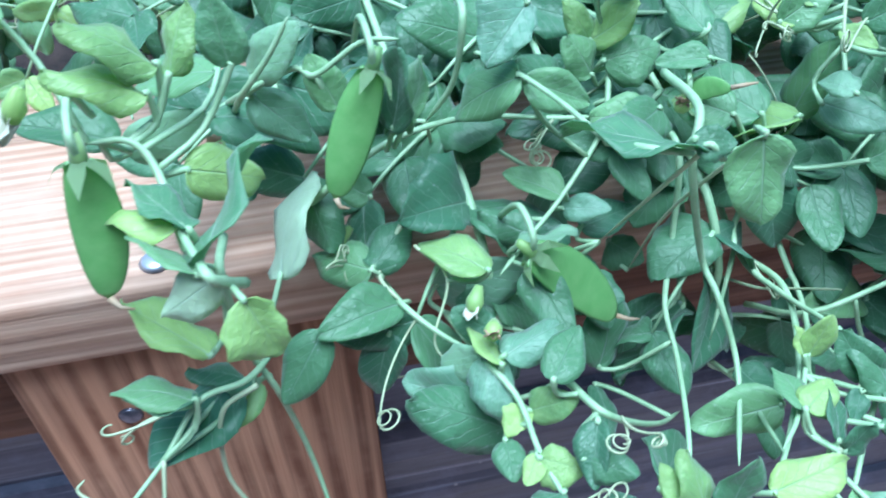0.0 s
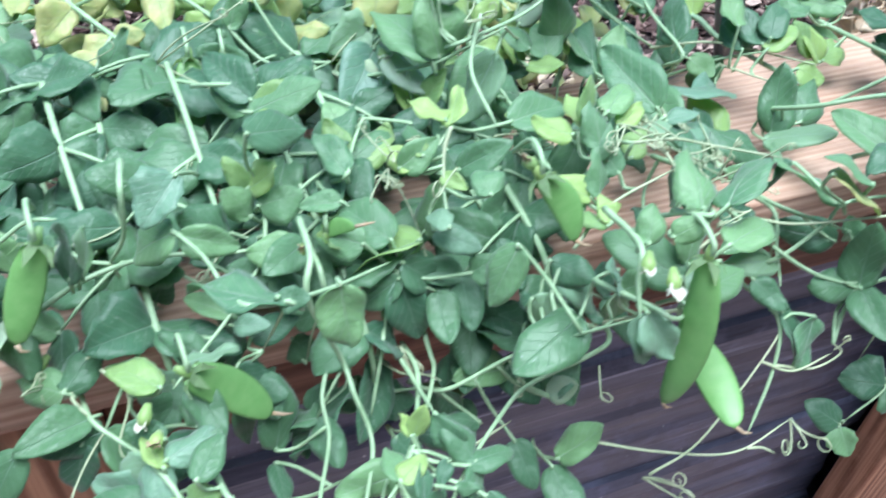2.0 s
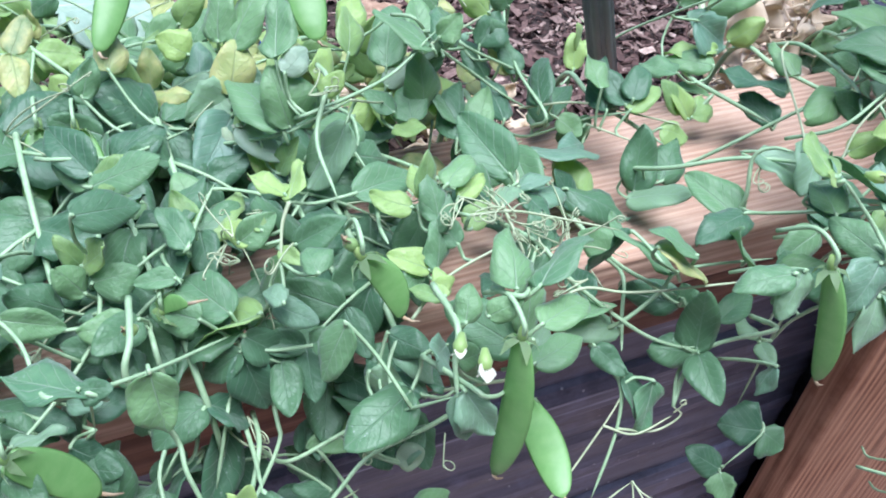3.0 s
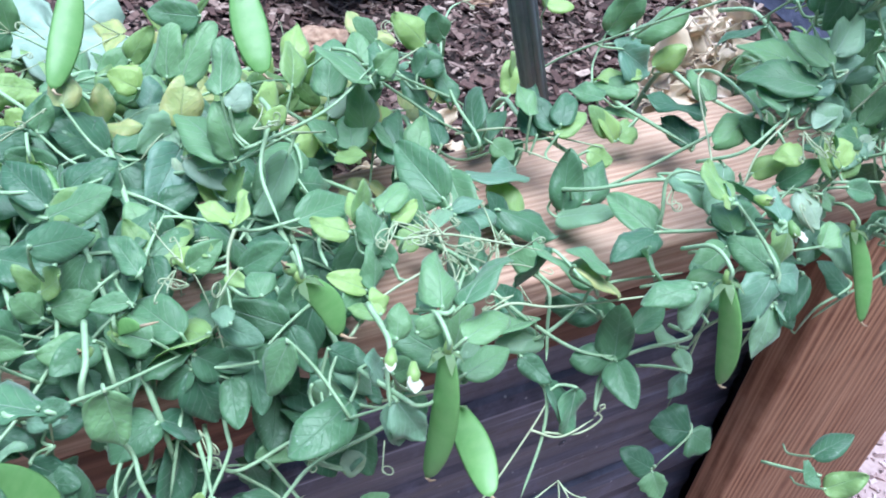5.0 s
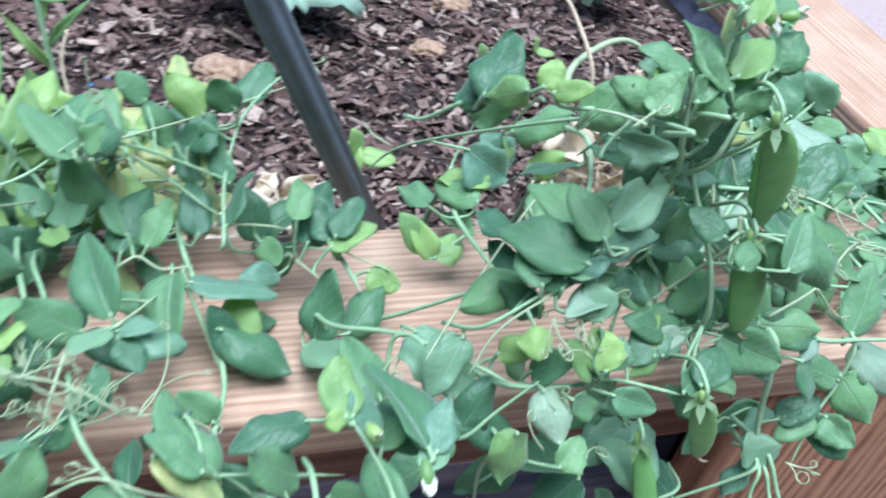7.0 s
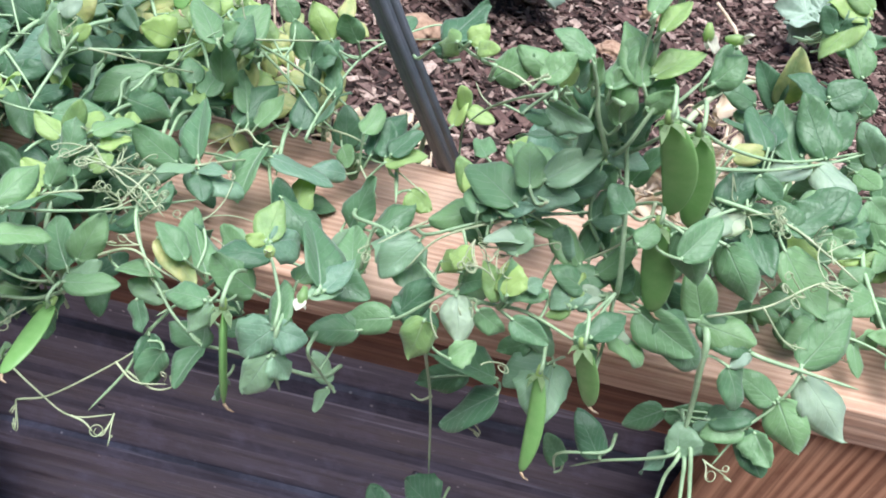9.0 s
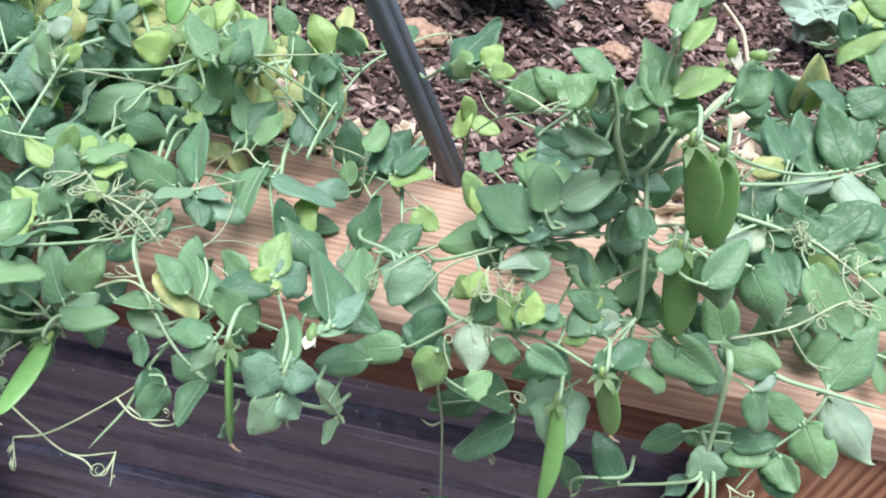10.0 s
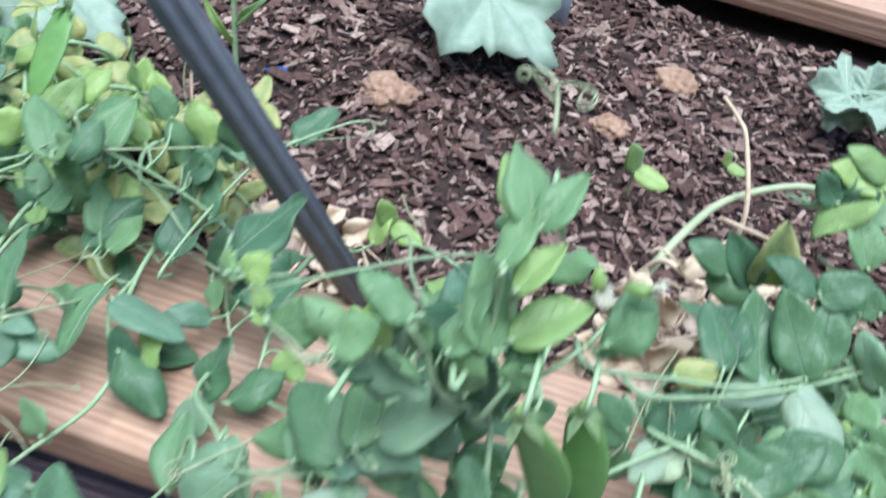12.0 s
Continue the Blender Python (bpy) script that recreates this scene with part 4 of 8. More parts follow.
stem(p, 0.0006, (0.214, -0.032, 0.028), (0.222, -0.043, 0.022), (0.215, -0.056, 0.010), (0.219, -0.064, 0.005))
stem(p, 0.0012, (0.207, -0.045, 0.017), (0.215, -0.056, 0.015), (0.225, -0.069, 0.016))
stem(p, 0.0010, (0.214, -0.019, 0.029), (0.202, -0.034, 0.022), (0.207, -0.045, 0.017))
stem(p, 0.0014, (0.163, -0.090, 0.084), (0.160, -0.084, 0.085), (0.157, -0.076, 0.086), (0.151, -0.054, 0.087))
leaf(p, LEAF, (0.172, -0.041, 0.104), (0.170, -0.038, 0.122), (-0.00, -0.92, 0.12), 0.61)
leaf(p, LEAF_GREY, (0.174, -0.007, 0.079), (0.188, -0.010, 0.096), (-0.57, -0.88, 0.44), 0.56)
leaf(p, LEAF, (0.196, -0.016, 0.051), (0.205, -0.014, 0.082), (-0.90, -0.22, 0.30), 0.56)
leaf(p, LEAF_OLD_SHADED, (0.212, -0.016, 0.061), (0.218, -0.015, 0.088), (-0.93, -0.46, 0.20), 0.56)
leaf(p, LEAF, (0.215, -0.015, 0.060), (0.225, -0.016, 0.084), (-1.00, -0.28, 0.36), 0.56)
leaf(p, LEAF, (0.197, -0.016, 0.071), (0.191, -0.011, 0.087), (0.01, -0.89, 0.30), 0.64)
leaf(p, LEAF_GREY, (0.173, -0.007, 0.074), (0.188, -0.013, 0.059), (-0.01, -0.81, 0.48), 0.58)
leaf(p, LEAF_PALE, (0.172, -0.039, 0.030), (0.180, -0.007, 0.048), (-0.84, -0.11, 0.68), 0.56)
leaf(p, LEAF_PALE, (0.163, -0.088, 0.082), (0.149, -0.088, 0.073), (-0.37, -0.88, 0.65), 0.64)
leaf(p, LEAF_YOUNG, (0.168, -0.091, 0.078), (0.174, -0.096, 0.062), (0.13, -0.85, 0.51), 0.81)
leaf(p, LEAF_YOUNG, (0.161, -0.058, 0.008), (0.151, -0.069, 0.002), (0.17, -0.50, 0.91), 0.56)
leaf(p, LEAF_OLD_SHADED, (0.182, -0.052, 0.018), (0.167, -0.064, 0.002), (-0.20, -0.74, 0.76), 0.58)
leaf(p, LEAF_OLD_SHADED, (0.207, -0.044, 0.016), (0.181, -0.055, 0.022), (0.33, -0.31, 0.99), 0.56)
leaf(p, LEAF_OLD_SHADED, (0.202, -0.049, 0.009), (0.194, -0.057, -0.013), (-0.24, -0.79, 0.44), 0.58)
leaf(p, LEAF, (0.200, -0.036, 0.024), (0.181, -0.020, 0.021), (-0.40, -0.35, 0.85), 0.60)
leaf(p, LEAF_OLD_SHADED, (0.200, -0.035, 0.024), (0.215, -0.020, 0.030), (0.07, -0.41, 1.00), 0.62)
leaf(p, LEAF_YOUNG, (0.234, -0.048, 0.028), (0.216, -0.030, 0.031), (-0.03, -0.01, 1.06), 0.56)
leaf(p, LEAF_GREY, (0.231, -0.076, 0.022), (0.251, -0.069, 0.026), (-0.07, -0.11, 1.03), 0.56)
leaf(p, LEAF_GREY, (0.227, -0.073, 0.020), (0.216, -0.076, 0.004), (-0.42, -0.79, 0.48), 0.74)
leaf(p, LEAF_GREY, (0.227, -0.073, 0.020), (0.229, -0.091, 0.015), (-0.20, -0.33, 0.92), 0.63)
leaf(p, LEAF_YOUNG, (0.230, -0.079, 0.022), (0.225, -0.062, 0.022), (0.55, 0.17, 0.86), 0.56)
leaf(p, LEAF_YOUNG, (0.235, -0.090, 0.014), (0.245, -0.095, 0.023), (-0.62, -0.50, 0.59), 0.71)
leaf(p, LEAF_YOUNG, (0.235, -0.090, 0.014), (0.227, -0.095, 0.012), (-0.14, -0.35, 1.06), 0.88)
leaf(p, LEAF_YOUNG, (0.233, -0.106, 0.016), (0.242, -0.113, 0.018), (-0.36, -0.41, 0.91), 0.87)
leaf(p, LEAF_YOUNG, (0.233, -0.105, 0.016), (0.228, -0.112, 0.013), (-0.23, -0.30, 0.88), 0.68)
leaf(p, LEAF_OLD_SHADED, (0.227, -0.095, 0.010), (0.226, -0.108, 0.010), (-0.15, -0.11, 0.96), 0.68)
leaf(p, LEAF_OLD_SHADED, (0.237, -0.116, 0.014), (0.223, -0.119, 0.016), (0.17, 0.41, 0.92), 0.56)
leaf(p, LEAF, (0.203, -0.021, 0.041), (0.192, -0.017, 0.047), (0.16, -0.92, 0.56), 0.77)
leaf(p, LEAF_OLD_SHADED, (0.237, 0.015, 0.010), (0.245, 0.015, 0.025), (-0.38, -0.83, 0.26), 0.73)
leaf(p, LEAF_OLD_SHADED, (0.232, -0.064, 0.018), (0.220, -0.057, 0.024), (0.06, -0.83, 0.69), 0.73)
tendril(p, (0.198, -0.040, -0.026), (0.009, -0.019, 0.037), rng, 0.047)
tendril(p, (0.237, -0.122, 0.014), (0.004, -0.001, 0.006), rng, 0.020)
tendril(p, (0.186, -0.035, 0.027), (0.008, 0.016, -0.004), rng, 0.020)
flower(p, (0.229, -0.056, 0.031), (-0.003, -0.005, -0.004), rng, 0.0072, PETAL)
flower(p, (0.231, -0.066, 0.026), (-0.002, -0.006, 0.002), rng, 0.0070, WITHERED)
flower(p, (0.196, -0.017, 0.026), (-0.004, -0.002, -0.002), rng, 0.0070, WITHERED)
flower(p, (0.161, -0.011, 0.060), (0.000, -0.043, 0.034), rng, 0.0070, WITHERED)
pod(p, (0.205, 0.005, 0.080), (0.207, -0.024, 0.088), (0.192, -0.037, 0.056), rng, 2, (0.00, -0.93, 0.37), 0.33)
thicket(p, rng, 6)

p, rng = plant(0.28, 0.19, "pea plant with long hanging stems and broad green leaflets")
stem(p, 0.0023, (0.280, 0.190, -0.075), (0.285, 0.165, 0.015), (0.276, 0.110, 0.030), (0.286, 0.050, 0.034))
stem(p, 0.0013, (0.303, -0.022, 0.042), (0.304, -0.029, 0.008), (0.294, -0.050, 0.000), (0.292, -0.067, -0.006), (0.280, -0.099, 0.004), (0.275, -0.114, -0.001))
stem(p, 0.0015, (0.295, -0.042, 0.073), (0.291, -0.052, 0.061), (0.303, -0.050, 0.020), (0.304, -0.063, 0.014), (0.307, -0.078, -0.003), (0.293, -0.109, -0.005))
stem(p, 0.0012, (0.290, 0.017, 0.065), (0.286, -0.000, 0.052), (0.281, -0.010, 0.044), (0.265, -0.024, 0.033), (0.250, -0.036, 0.027), (0.238, -0.046, 0.023))
stem(p, 0.0012, (0.252, -0.103, 0.025), (0.277, -0.088, -0.009), (0.299, -0.067, -0.039))
stem(p, 0.0010, (0.313, -0.119, 0.011), (0.338, -0.094, -0.004), (0.374, -0.071, -0.026))
stem(p, 0.0012, (0.270, -0.072, 0.085), (0.298, -0.052, 0.064), (0.334, -0.020, 0.038))
stem(p, 0.0007, (0.299, -0.069, 0.083), (0.296, -0.036, 0.028), (0.294, -0.020, -0.014))
stem(p, 0.0007, (0.280, -0.076, 0.088), (0.274, -0.035, 0.019))
stem(p, 0.0012, (0.281, 0.061, 0.085), (0.310, 0.073, 0.073), (0.343, 0.104, 0.061))
stem(p, 0.0007, (0.315, 0.049, 0.090), (0.316, 0.045, 0.084), (0.313, 0.045, 0.081))
stem(p, 0.0014, (0.320, -0.005, -0.003), (0.314, -0.022, -0.014), (0.309, -0.032, -0.021), (0.298, -0.036, -0.026))
stem(p, 0.0013, (0.316, 0.037, 0.047), (0.315, 0.021, 0.051), (0.318, -0.013, 0.067))
leaf(p, LEAF_GREY, (0.256, -0.003, 0.090), (0.240, -0.017, 0.080), (0.09, -0.57, 0.89), 0.77)
leaf(p, LEAF, (0.252, -0.016, 0.072), (0.274, -0.018, 0.062), (0.20, -0.93, 0.57), 0.56)
leaf(p, LEAF, (0.251, -0.016, 0.074), (0.229, -0.004, 0.057), (-0.79, -0.32, 0.71), 0.56)
leaf(p, LEAF_YOUNG, (0.283, 0.013, 0.064), (0.296, 0.002, 0.081), (-0.87, -0.35, 0.46), 0.56)
leaf(p, LEAF_YOUNG, (0.283, 0.013, 0.064), (0.275, 0.016, 0.078), (0.04, -1.03, 0.25), 0.56)
leaf(p, LEAF_YOUNG, (0.312, 0.018, 0.030), (0.323, 0.025, 0.050), (-0.56, -0.71, 0.47), 0.62)
leaf(p, LEAF_OLD_SHADED, (0.313, 0.019, 0.032), (0.314, 0.005, 0.028), (-0.44, -0.20, 0.83), 0.80)
leaf(p, LEAF, (0.266, -0.020, 0.028), (0.249, -0.007, 0.032), (-0.02, -0.30, 1.09), 0.56)
leaf(p, LEAF_GREY, (0.265, -0.023, 0.025), (0.278, -0.031, 0.030), (-0.61, -0.41, 0.87), 0.56)
leaf(p, LEAF_OLD_SHADED, (0.252, -0.035, 0.026), (0.236, -0.024, 0.031), (-0.16, -0.71, 0.72), 0.60)
leaf(p, LEAF_GREY, (0.245, -0.042, 0.031), (0.265, -0.038, 0.030), (0.14, 0.39, 1.02), 0.56)
leaf(p, LEAF_OLD_SHADED, (0.271, -0.026, 0.018), (0.293, -0.020, 0.019), (0.05, -0.43, 1.07), 0.56)
leaf(p, LEAF_OLD_SHADED, (0.291, -0.007, -0.010), (0.299, -0.020, -0.010), (-0.54, -0.39, 0.74), 0.90)
leaf(p, LEAF_GREY, (0.290, -0.012, 0.036), (0.300, -0.018, 0.021), (0.52, -0.42, 0.73), 0.56)
leaf(p, LEAF_OLD_SHADED, (0.246, -0.051, 0.029), (0.253, -0.074, 0.022), (-0.25, -0.43, 0.92), 0.57)
leaf(p, LEAF_OLD_SHADED, (0.263, -0.033, 0.010), (0.277, -0.042, 0.001), (-0.18, -0.73, 0.61), 0.69)
leaf(p, LEAF_OLD_SHADED, (0.272, -0.055, -0.022), (0.281, -0.042, 0.005), (0.31, -0.93, 0.42), 0.56)
leaf(p, LEAF_OLD_SHADED, (0.240, -0.093, 0.030), (0.252, -0.078, 0.033), (0.09, -0.11, 1.04), 0.59)
leaf(p, LEAF_OLD_SHADED, (0.243, -0.111, 0.020), (0.253, -0.121, 0.024), (-0.45, -0.27, 0.76), 0.62)
leaf(p, LEAF_OLD_SHADED, (0.311, -0.035, -0.021), (0.278, -0.058, -0.027), (-0.40, 0.56, 0.75), 0.56)
leaf(p, LEAF_YOUNG, (0.320, -0.089, 0.013), (0.324, -0.088, 0.028), (-0.40, -0.82, 0.27), 0.56)
leaf(p, LEAF_YOUNG, (0.319, -0.089, 0.013), (0.316, -0.084, 0.022), (0.44, -0.67, 0.51), 0.56)
leaf(p, LEAF_YOUNG, (0.308, -0.108, 0.016), (0.320, -0.101, 0.019), (-0.17, -0.17, 0.99), 0.68)
leaf(p, LEAF, (0.308, -0.108, 0.016), (0.310, -0.090, 0.016), (0.32, 0.05, 1.00), 0.56)
leaf(p, LEAF_YOUNG, (0.263, -0.128, 0.018), (0.260, -0.121, 0.026), (0.14, -0.80, 0.59), 0.56)
leaf(p, LEAF_YOUNG, (0.269, -0.132, 0.014), (0.267, -0.121, 0.030), (0.43, -0.77, 0.66), 0.56)
leaf(p, LEAF_OLD_SHADED, (0.274, -0.132, 0.015), (0.280, -0.126, 0.033), (-0.05, -0.94, 0.42), 0.56)
leaf(p, LEAF_YOUNG, (0.287, -0.129, 0.016), (0.310, -0.125, 0.018), (-0.02, -0.23, 0.93), 0.58)
leaf(p, LEAF, (0.313, -0.130, 0.000), (0.325, -0.132, 0.000), (-0.08, -0.42, 0.92), 0.93)
leaf(p, LEAF_OLD_SHADED, (0.314, -0.117, 0.012), (0.319, -0.104, 0.018), (0.48, -0.45, 0.73), 0.56)
leaf(p, LEAF_OLD_SHADED, (0.315, -0.119, 0.010), (0.320, -0.119, 0.022), (-0.30, -0.83, 0.18), 0.56)
leaf(p, LEAF_OLD_SHADED, (0.254, -0.126, 0.009), (0.248, -0.120, 0.016), (-0.09, -0.84, 0.57), 0.71)
leaf(p, LEAF, (0.282, -0.075, 0.084), (0.251, -0.052, 0.083), (0.15, 0.31, 0.91), 0.56)
leaf(p, LEAF_OLD_SHADED, (0.273, 0.003, 0.051), (0.256, -0.000, 0.069), (0.54, -0.69, 0.34), 0.63)
leaf(p, LEAF, (0.297, -0.011, 0.050), (0.276, -0.009, 0.049), (-0.15, -0.67, 0.80), 0.73)
leaf(p, LEAF_OLD_SHADED, (0.294, 0.052, 0.080), (0.279, 0.079, 0.092), (-0.28, -0.57, 0.86), 0.57)
leaf(p, LEAF_YOUNG, (0.294, 0.050, 0.078), (0.318, 0.044, 0.089), (-0.55, -0.50, 0.79), 0.56)
leaf(p, LEAF_OLD_SHADED, (0.284, 0.007, 0.095), (0.311, 0.020, 0.085), (0.43, -0.56, 0.83), 0.56)
leaf(p, LEAF_OLD_SHADED, (0.271, -0.035, 0.006), (0.275, -0.053, -0.003), (-0.06, -0.46, 0.91), 0.68)
leaf(p, LEAF_OLD_SHADED, (0.246, -0.015, 0.019), (0.266, -0.030, 0.020), (-0.16, -0.21, 0.99), 0.56)
leaf(p, LEAF_YELLOW, (0.312, 0.125, 0.087), (0.318, 0.146, 0.100), (0.10, -0.57, 0.85), 0.64)
leaf(p, LEAF_YOUNG, (0.319, 0.139, 0.054), (0.321, 0.144, 0.081), (0.00, -1.08, 0.24), 0.59)
leaf(p, LEAF_YOUNG, (0.317, 0.138, 0.052), (0.335, 0.132, 0.060), (-0.41, -0.89, 0.54), 0.68)
leaf(p, LEAF, (0.297, 0.118, 0.079), (0.305, 0.123, 0.097), (-0.21, -0.94, 0.32), 0.61)
leaf(p, LEAF, (0.313, 0.063, 0.052), (0.284, 0.049, 0.065), (0.38, -0.07, 0.92), 0.56)
leaf(p, LEAF, (0.292, 0.048, 0.077), (0.321, 0.039, 0.093), (-0.49, -0.36, 0.77), 0.56)
leaf(p, LEAF, (0.293, 0.050, 0.076), (0.282, 0.075, 0.086), (-0.16, -0.34, 0.87), 0.60)
leaf(p, LEAF, (0.285, 0.005, 0.061), (0.301, -0.000, 0.068), (-0.52, -0.58, 0.55), 0.83)
leaf(p, LEAF, (0.282, 0.005, 0.056), (0.274, 0.006, 0.071), (0.43, -0.93, 0.24), 0.80)
leaf(p, LEAF_YOUNG, (0.316, 0.040, 0.047), (0.296, 0.051, 0.045), (-0.06, -0.17, 1.05), 0.56)
leaf(p, LEAF, (0.317, -0.006, 0.064), (0.300, -0.002, 0.063), (-0.18, -0.40, 0.90), 0.56)
leaf(p, LEAF_OLD_SHADED, (0.300, -0.011, 0.051), (0.282, -0.026, 0.054), (0.43, -0.39, 0.85), 0.65)
leaf(p, LEAF, (0.299, -0.068, 0.082), (0.300, -0.077, 0.058), (-0.04, -0.94, 0.43), 0.73)
leaf(p, LEAF_OLD_SHADED, (0.277, -0.073, 0.088), (0.287, -0.076, 0.088), (-0.08, -0.70, 0.78), 0.82)
leaf(p, LEAF_OLD_SHADED, (0.262, -0.036, 0.001), (0.280, -0.048, 0.004), (-0.44, -0.42, 0.81), 0.69)
leaf(p, LEAF_GREY, (0.318, -0.129, 0.002), (0.322, -0.143, 0.001), (-0.42, -0.20, 0.87), 1.05)
leaf(p, LEAF_OLD_SHADED, (0.307, -0.127, 0.000), (0.315, -0.139, -0.007), (-0.21, -0.56, 0.80), 0.70)
leaf(p, LEAF_OLD_SHADED, (0.249, -0.104, 0.025), (0.243, -0.119, 0.018), (-0.40, -0.15, 0.91), 0.56)
leaf(p, LEAF_OLD_SHADED, (0.271, -0.056, -0.029), (0.271, -0.076, -0.030), (0.60, -0.05, 0.93), 0.56)
tendril(p, (0.266, -0.005, 0.048), (-0.007, -0.003, -0.005), rng, 0.020)
tendril(p, (0.255, -0.105, 0.026), (-0.000, -0.015, 0.001), rng, 0.020)
flower(p, (0.298, -0.028, 0.064), (-0.029, -0.045, 0.034), rng, 0.0070, WITHERED)
pod(p, (0.315, 0.018, 0.045), (0.309, -0.010, 0.052), (0.319, -0.018, 0.060), rng, 1, (-0.78, -0.53, 0.34), 0.47)
pod(p, (0.276, 0.137, 0.066), (0.275, 0.107, 0.072), (0.266, 0.074, 0.050), rng, 0, (0.04, -0.58, 0.82), 0.39)
pod(p, (0.293, 0.135, 0.063), (0.291, 0.105, 0.070), (0.290, 0.066, 0.043), rng, 0, (-0.09, -0.55, 0.83), 0.39)
pod(p, (0.243, -0.027, 0.030), (0.245, -0.054, 0.039), (0.272, -0.060, 0.011), rng, 0, (0.43, -0.71, 0.56), 0.41)
tendril(p, (0.311, 0.146, 0.115), (-0.006, 0.005, 0.008), rng, 0.020)
thicket(p, rng, 8)

p, rng = plant(0.36, 0.19, "pea plant with flat pods and yellowing upper leaves")
stem(p, 0.0023, (0.360, 0.190, -0.075), (0.365, 0.165, 0.015), (0.356, 0.110, 0.030), (0.366, 0.050, 0.034))
stem(p, 0.0012, (0.347, -0.036, -0.007), (0.345, -0.047, -0.007), (0.330, -0.075, 0.005), (0.309, -0.105, 0.012), (0.295, -0.119, 0.018))
stem(p, 0.0011, (0.324, -0.064, -0.036), (0.307, -0.095, -0.005), (0.297, -0.118, 0.014))
stem(p, 0.0006, (0.325, -0.021, -0.020), (0.331, -0.044, -0.007), (0.338, -0.054, 0.001), (0.336, -0.075, 0.023))
stem(p, 0.0012, (0.347, -0.056, -0.011), (0.377, -0.064, 0.012), (0.400, -0.102, 0.066))
stem(p, 0.0014, (0.337, -0.020, 0.028), (0.330, -0.024, 0.007), (0.325, -0.035, 0.001), (0.315, -0.050, -0.024))
stem(p, 0.0014, (0.333, -0.028, -0.007), (0.332, -0.055, 0.002), (0.329, -0.086, 0.020))
stem(p, 0.0011, (0.359, 0.082, 0.064), (0.381, 0.062, 0.078), (0.394, 0.055, 0.088), (0.410, 0.048, 0.100))
stem(p, 0.0012, (0.394, 0.055, 0.092), (0.444, 0.087, 0.085), (0.474, 0.098, 0.101))
stem(p, 0.0012, (0.325, 0.013, 0.062), (0.333, 0.033, 0.060), (0.345, 0.054, 0.062))
stem(p, 0.0010, (0.368, 0.005, 0.083), (0.363, -0.001, 0.076), (0.359, -0.012, 0.066))
stem(p, 0.0013, (0.335, -0.053, 0.001), (0.321, -0.086, 0.006), (0.305, -0.109, 0.009), (0.291, -0.126, 0.010))
leaf(p, LEAF_OLD_SHADED, (0.328, -0.023, -0.019), (0.310, -0.058, -0.031), (0.57, -0.61, 0.63), 0.56)
leaf(p, LEAF_OLD_SHADED, (0.324, -0.058, -0.033), (0.329, -0.079, -0.029), (-0.30, 0.03, 1.02), 0.56)
leaf(p, LEAF_OLD_SHADED, (0.326, -0.064, -0.037), (0.326, -0.090, -0.035), (0.26, 0.08, 1.00), 0.56)
leaf(p, LEAF_OLD_SHADED, (0.335, -0.099, 0.010), (0.327, -0.090, 0.023), (-0.41, -0.89, 0.47), 0.72)
leaf(p, LEAF_OLD_SHADED, (0.364, -0.061, -0.036), (0.348, -0.058, -0.027), (0.52, -0.30, 0.96), 0.56)
leaf(p, LEAF_OLD_SHADED, (0.394, -0.022, -0.029), (0.381, -0.018, -0.019), (0.14, -0.75, 0.58), 0.81)
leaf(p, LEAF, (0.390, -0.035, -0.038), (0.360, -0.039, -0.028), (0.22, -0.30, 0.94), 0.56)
leaf(p, LEAF_YELLOW, (0.331, 0.141, 0.064), (0.334, 0.146, 0.085), (0.01, -0.90, 0.20), 0.62)
leaf(p, LEAF_YELLOW, (0.330, 0.138, 0.061), (0.348, 0.128, 0.068), (-0.52, -0.41, 0.87), 0.56)
leaf(p, LEAF_YOUNG, (0.353, 0.144, 0.080), (0.338, 0.150, 0.089), (-0.11, -0.87, 0.48), 0.92)
leaf(p, LEAF_YOUNG, (0.351, 0.153, 0.093), (0.363, 0.149, 0.113), (-0.45, -0.80, 0.17), 0.57)
leaf(p, LEAF_OLD_SHADED, (0.389, 0.138, 0.122), (0.366, 0.155, 0.120), (-0.65, -0.62, 0.49), 0.62)
leaf(p, LEAF, (0.366, 0.127, 0.094), (0.371, 0.142, 0.122), (-0.65, -0.61, 0.52), 0.56)
leaf(p, LEAF, (0.371, 0.121, 0.093), (0.390, 0.134, 0.124), (-0.60, -0.47, 0.55), 0.56)
leaf(p, LEAF, (0.382, 0.072, 0.112), (0.391, 0.100, 0.130), (-0.67, -0.40, 0.74), 0.56)
leaf(p, LEAF_YELLOW, (0.366, 0.107, 0.075), (0.374, 0.117, 0.100), (-0.05, -0.83, 0.53), 0.78)
leaf(p, LEAF, (0.381, 0.061, 0.080), (0.367, 0.101, 0.096), (0.24, -0.36, 1.00), 0.56)
leaf(p, LEAF, (0.384, 0.060, 0.082), (0.378, 0.066, 0.109), (-0.20, -1.01, 0.27), 0.84)
leaf(p, LEAF_GREY, (0.365, 0.100, 0.068), (0.341, 0.070, 0.055), (0.16, -0.47, 0.79), 0.59)
leaf(p, LEAF_GREY, (0.364, 0.101, 0.068), (0.348, 0.111, 0.068), (-0.30, -0.66, 0.71), 0.99)
leaf(p, LEAF_PALE, (0.362, 0.083, 0.062), (0.350, 0.089, 0.057), (-0.55, -0.60, 0.47), 0.90)
leaf(p, LEAF_PALE, (0.384, 0.065, 0.108), (0.396, 0.069, 0.118), (-0.29, -0.86, 0.51), 0.78)
